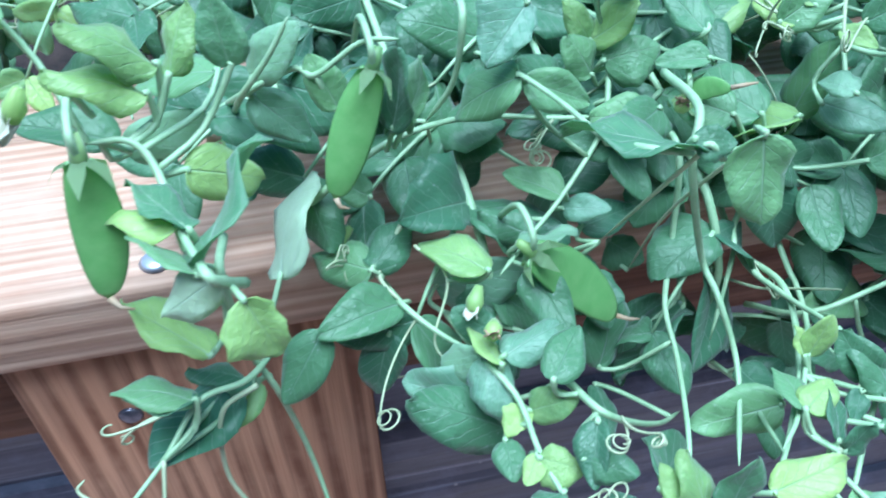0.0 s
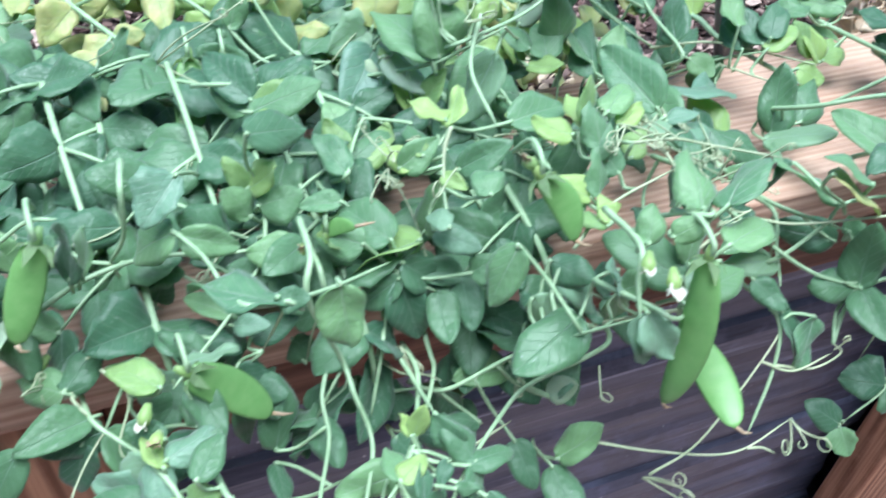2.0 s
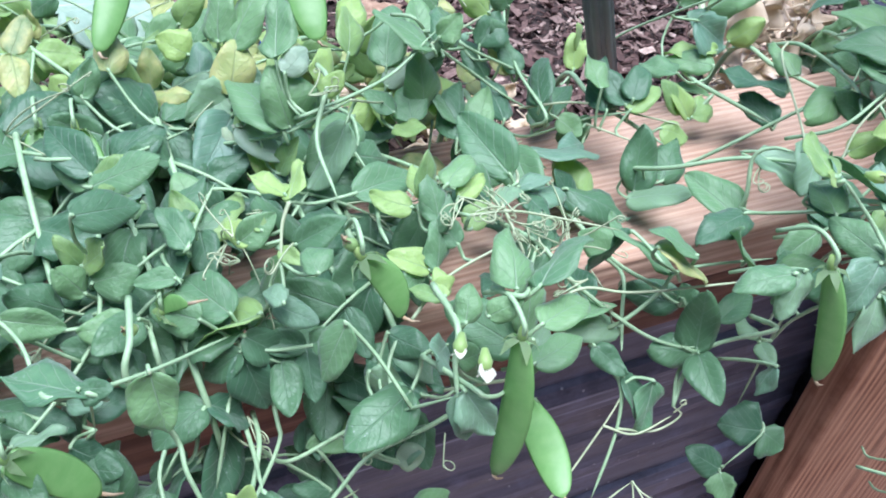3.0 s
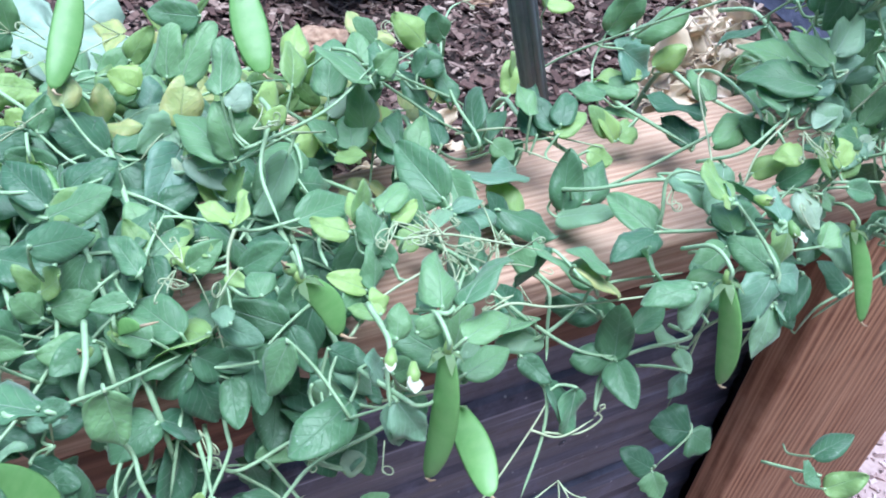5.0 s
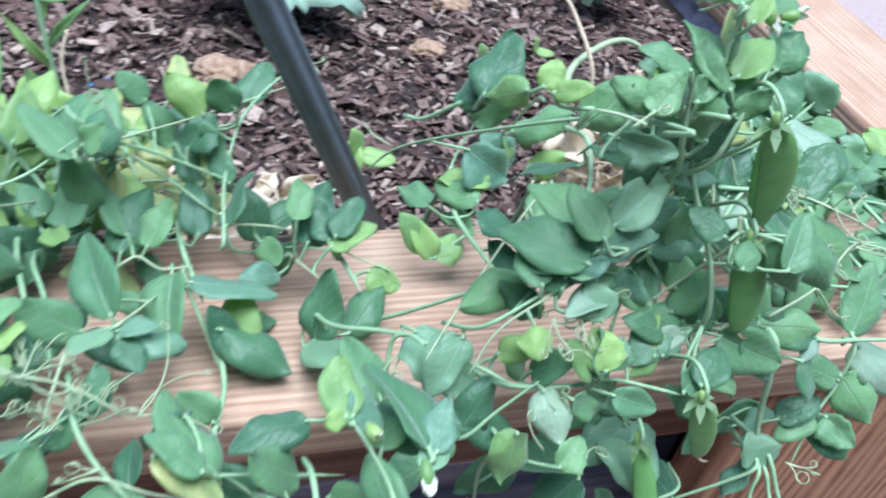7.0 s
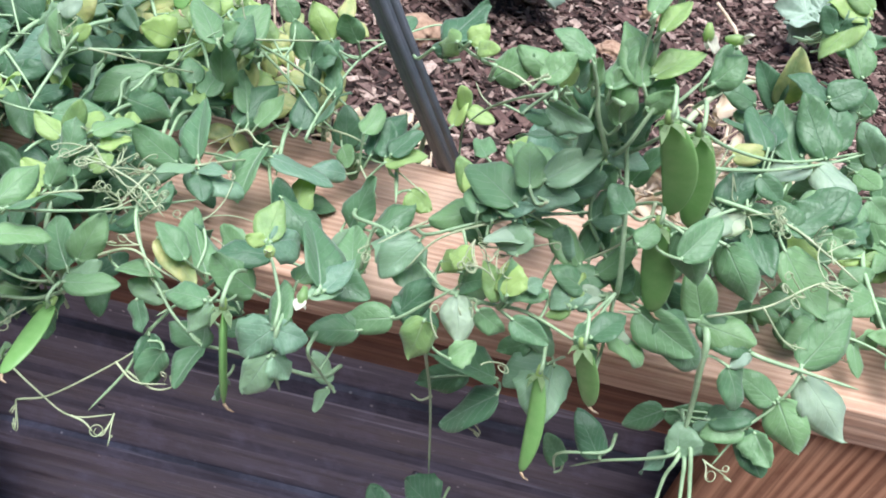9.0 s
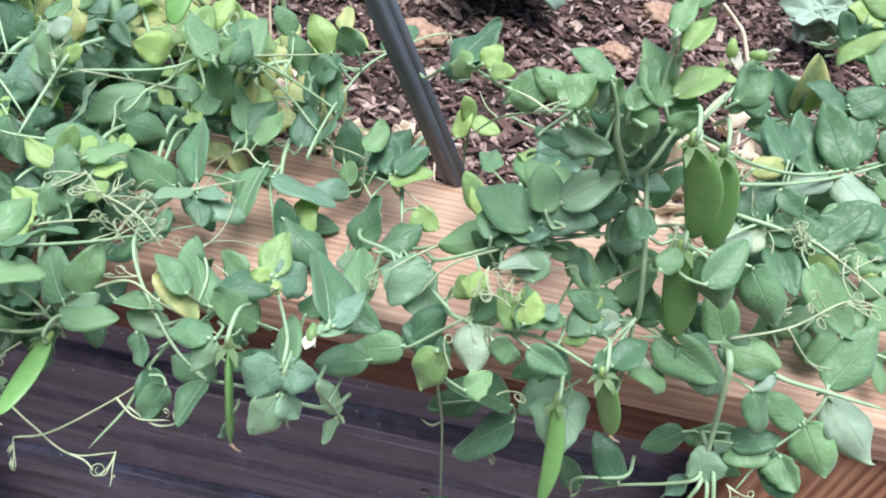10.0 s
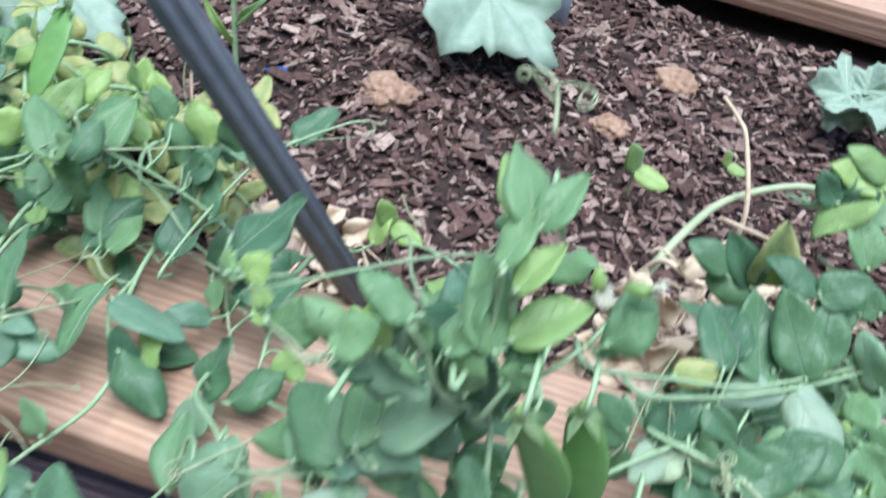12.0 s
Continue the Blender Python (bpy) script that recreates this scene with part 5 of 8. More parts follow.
leaf(p, LEAF_YOUNG, (0.398, 0.054, 0.101), (0.409, 0.055, 0.111), (-0.29, -0.86, 0.43), 0.70)
leaf(p, LEAF, (0.400, 0.014, 0.073), (0.435, 0.025, 0.071), (0.07, -0.44, 0.91), 0.56)
leaf(p, LEAF_YOUNG, (0.378, 0.068, 0.047), (0.366, 0.072, 0.065), (0.22, -1.02, 0.37), 0.56)
leaf(p, LEAF_YOUNG, (0.378, 0.062, 0.055), (0.387, 0.062, 0.075), (-0.70, -0.47, 0.42), 0.56)
leaf(p, LEAF_YOUNG, (0.368, 0.010, 0.083), (0.356, 0.027, 0.085), (-0.05, -0.05, 1.10), 0.56)
leaf(p, LEAF_YOUNG, (0.368, 0.006, 0.082), (0.378, 0.024, 0.090), (-0.59, 0.10, 0.73), 0.56)
leaf(p, LEAF, (0.334, 0.045, 0.054), (0.330, 0.061, 0.069), (0.03, -0.76, 0.76), 0.72)
leaf(p, LEAF_YOUNG, (0.332, 0.036, 0.055), (0.326, 0.052, 0.063), (-0.27, -0.61, 0.87), 0.64)
leaf(p, LEAF, (0.325, 0.014, 0.061), (0.317, 0.037, 0.069), (-0.28, -0.48, 0.79), 0.56)
leaf(p, LEAF_YOUNG, (0.335, 0.028, 0.053), (0.354, 0.053, 0.061), (-0.44, 0.11, 1.06), 0.56)
leaf(p, LEAF_OLD_SHADED, (0.366, -0.009, 0.071), (0.385, -0.017, 0.087), (-0.74, -0.56, 0.60), 0.56)
leaf(p, LEAF, (0.345, 0.004, 0.067), (0.361, 0.003, 0.080), (-0.41, -0.71, 0.40), 0.66)
leaf(p, LEAF_YOUNG, (0.350, 0.001, 0.068), (0.341, 0.017, 0.071), (-0.50, -0.42, 0.88), 0.56)
leaf(p, LEAF_YOUNG, (0.360, -0.007, 0.069), (0.367, -0.018, 0.068), (-0.49, -0.32, 0.92), 0.59)
leaf(p, LEAF_YOUNG, (0.355, 0.002, 0.073), (0.352, 0.009, 0.076), (-0.36, -0.34, 0.82), 0.87)
leaf(p, LEAF, (0.367, -0.039, 0.081), (0.366, -0.025, 0.086), (-0.24, -0.19, 0.94), 0.81)
leaf(p, LEAF, (0.336, -0.014, 0.044), (0.319, 0.015, 0.048), (-0.40, -0.42, 1.01), 0.60)
leaf(p, LEAF, (0.323, -0.018, 0.049), (0.304, -0.009, 0.055), (-0.11, -0.74, 0.69), 0.79)
leaf(p, LEAF_YOUNG, (0.348, -0.017, 0.044), (0.312, -0.004, 0.022), (-0.29, 0.47, 0.89), 0.56)
leaf(p, LEAF_GREY, (0.353, -0.018, 0.049), (0.367, -0.036, 0.050), (-0.53, -0.47, 0.90), 0.56)
leaf(p, LEAF_GREY, (0.355, -0.030, 0.060), (0.348, -0.019, 0.061), (-0.42, -0.22, 0.87), 0.68)
leaf(p, LEAF_OLD_SHADED, (0.337, -0.022, 0.029), (0.319, -0.020, 0.014), (-0.53, -0.67, 0.63), 0.69)
leaf(p, LEAF_OLD_SHADED, (0.337, -0.022, 0.028), (0.344, -0.034, -0.002), (-0.07, -0.82, 0.42), 0.62)
leaf(p, LEAF_OLD_SHADED, (0.339, -0.019, 0.035), (0.357, -0.025, 0.020), (0.17, -0.76, 0.53), 0.70)
leaf(p, LEAF, (0.373, -0.056, 0.068), (0.360, -0.060, 0.042), (-0.78, -0.47, 0.54), 0.56)
leaf(p, LEAF_GREY, (0.397, -0.065, -0.025), (0.411, -0.064, -0.006), (-0.82, 0.04, 0.71), 0.56)
leaf(p, LEAF_OLD_SHADED, (0.380, -0.007, -0.022), (0.367, -0.040, -0.027), (-0.07, -0.16, 0.98), 0.61)
leaf(p, LEAF_OLD_SHADED, (0.388, -0.030, -0.037), (0.395, -0.061, -0.037), (-0.36, -0.13, 1.06), 0.61)
leaf(p, LEAF, (0.364, -0.034, 0.035), (0.375, -0.038, 0.045), (-0.60, -0.72, 0.57), 0.85)
leaf(p, LEAF_OLD_SHADED, (0.394, -0.047, 0.045), (0.405, -0.064, 0.047), (-0.59, -0.27, 0.76), 0.69)
leaf(p, LEAF_GREY, (0.368, 0.109, 0.073), (0.342, 0.102, 0.068), (0.08, -0.81, 0.55), 0.80)
leaf(p, LEAF_GREY, (0.369, 0.102, 0.071), (0.385, 0.087, 0.061), (0.22, -0.57, 0.84), 0.73)
leaf(p, LEAF_PALE, (0.363, 0.080, 0.075), (0.380, 0.062, 0.063), (0.11, -0.52, 0.89), 0.58)
leaf(p, LEAF_OLD_SHADED, (0.362, 0.040, 0.063), (0.383, 0.016, 0.050), (0.58, 0.09, 0.81), 0.56)
leaf(p, LEAF_OLD_SHADED, (0.339, -0.106, 0.010), (0.332, -0.089, 0.023), (0.34, -0.59, 0.95), 0.56)
leaf(p, LEAF_OLD_SHADED, (0.335, -0.107, 0.011), (0.356, -0.103, 0.011), (0.05, 0.17, 1.13), 0.56)
leaf(p, LEAF_OLD_SHADED, (0.326, -0.116, 0.014), (0.333, -0.121, 0.018), (-0.55, -0.33, 0.70), 0.61)
leaf(p, LEAF_OLD_SHADED, (0.375, -0.074, -0.037), (0.378, -0.095, -0.049), (-0.30, -0.48, 0.91), 0.56)
leaf(p, LEAF_OLD_SHADED, (0.336, -0.120, 0.011), (0.343, -0.138, -0.001), (-0.34, -0.54, 0.69), 0.59)
leaf(p, LEAF, (0.392, -0.086, -0.044), (0.413, -0.089, -0.025), (-0.77, -0.07, 0.70), 0.56)
leaf(p, LEAF_OLD_SHADED, (0.389, -0.087, -0.046), (0.390, -0.117, -0.052), (-0.11, -0.26, 1.11), 0.56)
leaf(p, LEAF_OLD_SHADED, (0.329, -0.103, 0.012), (0.322, -0.112, 0.010), (0.13, -0.18, 1.01), 0.56)
leaf(p, LEAF_OLD_SHADED, (0.340, -0.107, 0.009), (0.328, -0.128, 0.007), (0.72, -0.31, 0.66), 0.56)
leaf(p, LEAF_OLD_SHADED, (0.377, -0.017, -0.028), (0.364, -0.045, -0.035), (-0.17, -0.24, 0.97), 0.58)
leaf(p, LEAF_OLD_SHADED, (0.386, -0.009, -0.019), (0.402, -0.042, -0.010), (-0.29, 0.12, 0.95), 0.56)
leaf(p, LEAF_GREY, (0.383, -0.055, 0.034), (0.397, -0.065, 0.021), (-0.30, -0.95, 0.44), 0.60)
leaf(p, LEAF_GREY, (0.396, -0.052, 0.044), (0.412, -0.066, 0.029), (0.34, -0.61, 0.85), 0.56)
leaf(p, LEAF_OLD_SHADED, (0.390, -0.034, -0.037), (0.390, -0.054, -0.038), (-0.40, -0.09, 1.02), 0.64)
leaf(p, LEAF_PALE, (0.395, -0.065, -0.025), (0.407, -0.070, -0.014), (-0.78, -0.51, 0.69), 0.71)
leaf(p, LEAF_YOUNG, (0.330, -0.146, -0.011), (0.346, -0.145, -0.012), (0.10, 0.18, 1.12), 0.56)
pod(p, (0.331, 0.202, 0.127), (0.331, 0.171, 0.132), (0.309, 0.129, 0.096), rng, 0, (0.12, -0.68, 0.72), 0.27)
pod(p, (0.384, -0.022, 0.086), (0.381, -0.050, 0.095), (0.394, -0.062, 0.070), rng, 1, (-0.08, -0.90, 0.43), 0.40)
tendril(p, (0.340, 0.003, 0.069), (-0.012, -0.019, 0.013), rng, 0.028)
tendril(p, (0.343, 0.004, 0.071), (-0.006, 0.027, -0.010), rng, 0.032)
tendril(p, (0.343, -0.007, 0.067), (-0.012, -0.008, 0.011), rng, 0.020)
tendril(p, (0.365, -0.011, 0.074), (-0.011, -0.005, -0.003), rng, 0.020)
tendril(p, (0.335, -0.030, -0.006), (0.008, -0.019, -0.002), rng, 0.023)
tendril(p, (0.391, 0.051, 0.104), (0.013, -0.002, 0.005), rng, 0.020)
tendril(p, (0.343, 0.101, 0.063), (0.017, 0.002, 0.015), rng, 0.025)
flower(p, (0.382, -0.047, 0.097), (-0.003, 0.000, 0.002), rng, 0.0070, WITHERED)
flower(p, (0.365, 0.091, 0.072), (-0.000, -0.020, -0.002), rng, 0.0120, PETAL)
tendril(p, (0.386, -0.053, -0.019), (-0.009, -0.010, -0.001), rng, 0.020)
thicket(p, rng, 10)

p, rng = plant(0.44, 0.19, "pea plant with two large pods and white flowers")
stem(p, 0.0023, (0.440, 0.190, -0.075), (0.445, 0.165, 0.015), (0.436, 0.110, 0.030), (0.446, 0.050, 0.034))
stem(p, 0.0015, (0.420, 0.055, 0.054), (0.416, 0.029, 0.057), (0.405, -0.006, 0.069), (0.403, -0.022, 0.072))
stem(p, 0.0016, (0.419, 0.036, 0.051), (0.417, 0.012, 0.063), (0.422, -0.008, 0.078))
stem(p, 0.0012, (0.415, 0.073, 0.061), (0.418, 0.063, 0.058), (0.420, 0.053, 0.055))
stem(p, 0.0015, (0.406, -0.084, 0.084), (0.402, -0.093, 0.075), (0.400, -0.102, 0.065))
stem(p, 0.0012, (0.405, -0.102, 0.069), (0.410, -0.107, 0.067), (0.423, -0.100, 0.059), (0.430, -0.100, 0.083))
stem(p, 0.0007, (0.410, 0.048, 0.100), (0.446, 0.102, 0.060), (0.459, 0.119, 0.053))
stem(p, 0.0008, (0.471, 0.096, 0.095), (0.528, 0.150, 0.077), (0.600, 0.232, 0.050))
stem(p, 0.0012, (0.430, -0.089, 0.096), (0.458, -0.050, 0.069), (0.496, -0.000, 0.046))
stem(p, 0.0013, (0.473, -0.033, 0.061), (0.482, -0.051, 0.051), (0.506, -0.074, 0.034), (0.524, -0.085, 0.028), (0.535, -0.087, 0.029))
stem(p, 0.0007, (0.425, -0.110, -0.038), (0.448, -0.109, -0.025), (0.482, -0.095, -0.000), (0.497, -0.087, 0.013))
stem(p, 0.0007, (0.407, -0.090, -0.032), (0.433, -0.103, -0.034), (0.462, -0.117, -0.029), (0.489, -0.116, -0.018))
stem(p, 0.0007, (0.465, -0.120, -0.023), (0.473, -0.121, -0.025), (0.479, -0.124, -0.028))
stem(p, 0.0015, (0.446, 0.085, 0.034), (0.457, 0.041, 0.048), (0.463, -0.009, 0.057))
stem(p, 0.0015, (0.402, 0.058, 0.105), (0.391, 0.040, 0.087), (0.390, 0.007, 0.078))
stem(p, 0.0012, (0.471, 0.119, 0.098), (0.487, 0.125, 0.077), (0.515, 0.122, 0.054), (0.533, 0.114, 0.041), (0.558, 0.111, 0.025))
stem(p, 0.0013, (0.426, 0.093, 0.060), (0.424, 0.077, 0.059), (0.421, 0.069, 0.058))
stem(p, 0.0009, (0.469, -0.000, 0.062), (0.464, -0.028, 0.062), (0.463, -0.036, 0.060), (0.459, -0.042, 0.061))
stem(p, 0.0008, (0.440, -0.023, 0.079), (0.458, -0.027, 0.080), (0.475, -0.031, 0.076), (0.499, -0.053, 0.079))
stem(p, 0.0009, (0.404, -0.048, 0.050), (0.423, -0.039, 0.061), (0.457, -0.035, 0.071))
stem(p, 0.0008, (0.472, -0.030, 0.062), (0.479, -0.045, 0.053), (0.492, -0.065, 0.037))
stem(p, 0.0009, (0.456, -0.059, 0.041), (0.480, -0.058, 0.054), (0.503, -0.069, 0.055), (0.546, -0.094, 0.072))
stem(p, 0.0014, (0.425, -0.060, -0.001), (0.412, -0.064, -0.004), (0.380, -0.070, -0.004), (0.363, -0.079, -0.007), (0.333, -0.107, 0.002), (0.316, -0.128, -0.003))
stem(p, 0.0009, (0.446, -0.076, 0.028), (0.418, -0.052, 0.002), (0.398, -0.035, -0.023), (0.384, -0.034, -0.039))
leaf(p, LEAF_YOUNG, (0.444, 0.152, 0.076), (0.455, 0.175, 0.094), (-0.21, -0.44, 0.82), 0.56)
leaf(p, LEAF, (0.459, 0.129, 0.065), (0.472, 0.159, 0.091), (-0.49, -0.47, 0.79), 0.56)
leaf(p, LEAF, (0.478, 0.121, 0.075), (0.485, 0.152, 0.096), (0.15, -0.48, 0.91), 0.56)
leaf(p, LEAF_PALE, (0.476, 0.126, 0.070), (0.490, 0.116, 0.085), (-0.85, -0.41, 0.56), 0.56)
leaf(p, LEAF_PALE, (0.457, 0.122, 0.056), (0.473, 0.128, 0.070), (-0.31, -0.76, 0.67), 0.63)
leaf(p, LEAF, (0.475, 0.096, 0.098), (0.486, 0.095, 0.111), (-0.52, -0.72, 0.43), 0.84)
leaf(p, LEAF, (0.461, 0.093, 0.050), (0.466, 0.114, 0.063), (-0.27, -0.49, 0.93), 0.78)
leaf(p, LEAF_YOUNG, (0.451, 0.096, 0.046), (0.465, 0.079, 0.051), (-0.37, -0.15, 1.01), 0.56)
leaf(p, LEAF_GREY, (0.410, 0.054, 0.084), (0.396, 0.054, 0.047), (-0.77, -0.23, 0.29), 0.56)
leaf(p, LEAF, (0.428, -0.019, 0.075), (0.428, -0.004, 0.094), (0.21, -0.71, 0.73), 0.56)
leaf(p, LEAF, (0.436, -0.006, 0.084), (0.454, 0.008, 0.091), (-0.30, -0.23, 0.98), 0.56)
leaf(p, LEAF_YOUNG, (0.441, -0.009, 0.078), (0.457, -0.001, 0.082), (-0.23, -0.24, 1.11), 0.56)
leaf(p, LEAF_OLD_SHADED, (0.424, -0.022, 0.073), (0.434, -0.010, 0.084), (-0.73, -0.24, 0.86), 0.56)
leaf(p, LEAF, (0.434, -0.027, 0.067), (0.427, -0.016, 0.077), (-0.33, -0.76, 0.62), 0.70)
leaf(p, LEAF_YOUNG, (0.442, -0.022, 0.070), (0.452, -0.012, 0.075), (-0.03, -0.43, 0.87), 0.78)
leaf(p, LEAF_YOUNG, (0.417, -0.050, 0.061), (0.407, -0.037, 0.062), (-0.04, -0.01, 0.97), 0.56)
leaf(p, LEAF_YOUNG, (0.418, -0.050, 0.062), (0.419, -0.037, 0.068), (-0.11, -0.36, 1.02), 0.56)
leaf(p, LEAF_YOUNG, (0.415, -0.046, 0.061), (0.424, -0.045, 0.067), (-0.41, -0.58, 0.73), 0.68)
leaf(p, LEAF, (0.409, -0.085, 0.084), (0.414, -0.076, 0.095), (-0.37, -0.60, 0.72), 0.70)
leaf(p, LEAF, (0.417, -0.087, 0.087), (0.427, -0.091, 0.096), (-0.67, -0.67, 0.60), 0.71)
leaf(p, LEAF, (0.428, -0.086, 0.096), (0.438, -0.060, 0.105), (0.14, -0.47, 0.90), 0.56)
leaf(p, LEAF_OLD_SHADED, (0.461, -0.039, 0.052), (0.483, -0.011, 0.065), (-0.64, 0.18, 0.78), 0.56)
leaf(p, LEAF, (0.436, -0.088, 0.097), (0.462, -0.068, 0.106), (-0.55, 0.45, 0.78), 0.56)
leaf(p, LEAF, (0.433, -0.098, 0.088), (0.458, -0.091, 0.090), (-0.04, -0.02, 1.03), 0.56)
leaf(p, LEAF, (0.449, -0.078, 0.038), (0.478, -0.071, 0.039), (-0.11, -0.17, 0.95), 0.56)
leaf(p, LEAF_OLD_SHADED, (0.401, -0.051, -0.010), (0.379, -0.019, -0.015), (0.13, 0.14, 1.03), 0.56)
leaf(p, LEAF_OLD_SHADED, (0.403, -0.069, 0.026), (0.389, -0.038, 0.024), (0.13, 0.04, 0.99), 0.56)
leaf(p, LEAF_OLD_SHADED, (0.401, -0.028, -0.026), (0.418, -0.039, -0.015), (-0.41, 0.46, 0.99), 0.56)
leaf(p, LEAF_GREY, (0.403, -0.101, 0.067), (0.413, -0.112, 0.049), (-0.17, -0.99, 0.44), 0.65)
leaf(p, LEAF_GREY, (0.403, -0.101, 0.067), (0.403, -0.111, 0.047), (0.19, -0.91, 0.55), 0.56)
leaf(p, LEAF, (0.474, 0.018, 0.054), (0.448, 0.019, 0.074), (0.53, -0.64, 0.59), 0.62)
leaf(p, LEAF_OLD_SHADED, (0.477, -0.034, 0.058), (0.482, -0.007, 0.061), (0.02, -0.12, 0.95), 0.56)
leaf(p, LEAF, (0.427, 0.094, 0.058), (0.397, 0.064, 0.053), (0.29, -0.54, 0.87), 0.56)
leaf(p, LEAF, (0.418, 0.067, 0.054), (0.445, 0.078, 0.039), (0.68, -0.57, 0.57), 0.66)
leaf(p, LEAF_YOUNG, (0.419, -0.009, 0.078), (0.401, -0.001, 0.083), (0.06, -0.45, 0.87), 0.62)
leaf(p, LEAF_YOUNG, (0.424, -0.008, 0.081), (0.430, -0.000, 0.100), (0.46, -0.91, 0.39), 0.58)
leaf(p, LEAF_YOUNG, (0.427, -0.009, 0.080), (0.431, 0.017, 0.085), (0.14, -0.11, 0.97), 0.56)
leaf(p, LEAF_YOUNG, (0.424, 0.044, 0.049), (0.416, 0.045, 0.054), (0.29, -0.56, 0.75), 1.00)
leaf(p, LEAF_YOUNG, (0.430, 0.043, 0.051), (0.430, 0.055, 0.055), (0.35, -0.33, 0.81), 0.83)
leaf(p, LEAF_YOUNG, (0.419, -0.032, 0.061), (0.402, -0.025, 0.070), (0.26, -0.56, 0.88), 0.65)
leaf(p, LEAF, (0.422, -0.033, 0.061), (0.428, -0.021, 0.078), (0.38, -0.88, 0.49), 0.61)
leaf(p, LEAF, (0.415, -0.030, 0.062), (0.405, -0.040, 0.060), (0.49, -0.58, 0.67), 0.73)
leaf(p, LEAF, (0.447, -0.069, 0.039), (0.423, -0.041, 0.049), (-0.34, -0.54, 0.84), 0.56)
leaf(p, LEAF, (0.451, -0.065, 0.042), (0.461, -0.051, 0.066), (0.20, -0.83, 0.41), 0.62)
leaf(p, LEAF_GREY, (0.448, -0.076, 0.030), (0.463, -0.065, 0.046), (-0.07, -0.84, 0.64), 0.56)
leaf(p, LEAF, (0.472, -0.061, 0.040), (0.499, -0.062, 0.045), (-0.13, 0.24, 0.96), 0.56)
leaf(p, LEAF, (0.472, 0.094, 0.092), (0.449, 0.121, 0.108), (0.45, -0.21, 0.88), 0.56)
leaf(p, LEAF_YOUNG, (0.438, 0.134, 0.073), (0.449, 0.159, 0.091), (0.53, -0.53, 0.73), 0.57)
leaf(p, LEAF_YOUNG, (0.428, 0.127, 0.065), (0.413, 0.113, 0.079), (0.86, -0.48, 0.34), 0.88)
leaf(p, LEAF, (0.453, 0.099, 0.054), (0.442, 0.115, 0.063), (0.12, -0.34, 0.90), 0.72)
leaf(p, LEAF, (0.472, 0.100, 0.049), (0.469, 0.103, 0.085), (-0.07, -1.06, 0.20), 0.56)
leaf(p, LEAF, (0.419, -0.065, 0.037), (0.426, -0.074, 0.050), (-0.82, -0.20, 0.36), 0.67)
pod(p, (0.428, 0.218, 0.107), (0.425, 0.188, 0.113), (0.424, 0.145, 0.078), rng, 2, (-0.23, -0.61, 0.76), 0.39)
pod(p, (0.447, -0.059, 0.014), (0.443, -0.085, 0.024), (0.439, -0.129, 0.017), rng, 0, (-0.34, -0.11, 0.93), 0.35)
flower(p, (0.410, -0.099, 0.085), (-0.003, -0.008, -0.004), rng, 0.0102, PETAL)
flower(p, (0.404, -0.092, 0.088), (-0.003, -0.005, -0.002), rng, 0.0072, PETAL)
tendril(p, (0.439, -0.013, 0.082), (0.021, -0.018, 0.001), rng, 0.030)
tendril(p, (0.458, -0.028, 0.081), (0.005, 0.027, -0.014), rng, 0.034)
tendril(p, (0.462, -0.034, 0.067), (-0.010, -0.007, 0.011), rng, 0.020)
tendril(p, (0.466, -0.035, 0.065), (-0.009, -0.012, 0.005), rng, 0.020)
tendril(p, (0.470, -0.039, 0.061), (-0.009, -0.003, 0.013), rng, 0.020)
tendril(p, (0.459, -0.025, 0.074), (0.014, -0.013, -0.009), rng, 0.023)
tendril(p, (0.473, -0.030, 0.066), (-0.006, -0.015, -0.004), rng, 0.020)
tendril(p, (0.455, -0.027, 0.083), (-0.014, 0.003, 0.002), rng, 0.020)
tendril(p, (0.475, -0.037, 0.060), (0.032, -0.032, 0.036), rng, 0.064)
tendril(p, (0.457, -0.019, 0.076), (0.008, 0.024, -0.001), rng, 0.028)
tendril(p, (0.423, -0.109, -0.041), (0.024, -0.024, 0.011), rng, 0.039)
tendril(p, (0.416, 0.033, 0.050), (-0.006, 0.004, 0.006), rng, 0.020)
tendril(p, (0.460, -0.004, 0.061), (0.001, 0.002, 0.006), rng, 0.020)
tendril(p, (0.475, -0.032, 0.064), (0.005, 0.015, -0.002), rng, 0.020)
tendril(p, (0.464, -0.001, 0.060), (0.005, -0.003, 0.002), rng, 0.020)
tendril(p, (0.456, -0.018, 0.076), (-0.003, 0.012, -0.007), rng, 0.020)
tendril(p, (0.436, -0.016, 0.081), (-0.006, -0.003, 0.002), rng, 0.020)
tendril(p, (0.441, 0.003, 0.068), (-0.009, 0.026, -0.016), rng, 0.035)
tendril(p, (0.465, -0.002, 0.060), (-0.014, -0.005, 0.010), rng, 0.020)
tendril(p, (0.441, -0.014, 0.082), (-0.014, -0.007, -0.001), rng, 0.020)
tendril(p, (0.432, -0.008, 0.088), (-0.006, 0.039, -0.037), rng, 0.060)
pod(p, (0.425, -0.069, 0.080), (0.425, -0.099, 0.085), (0.416, -0.111, 0.020), rng, 1, (-0.92, -0.35, 0.20), 0.22)
tendril(p, (0.415, -0.070, -0.005), (-0.001, -0.012, -0.004), rng, 0.020)
thicket(p, rng, 10)

p, rng = plant(0.52, 0.19, "pea plant with a bare pale stem and bluish leaflets")
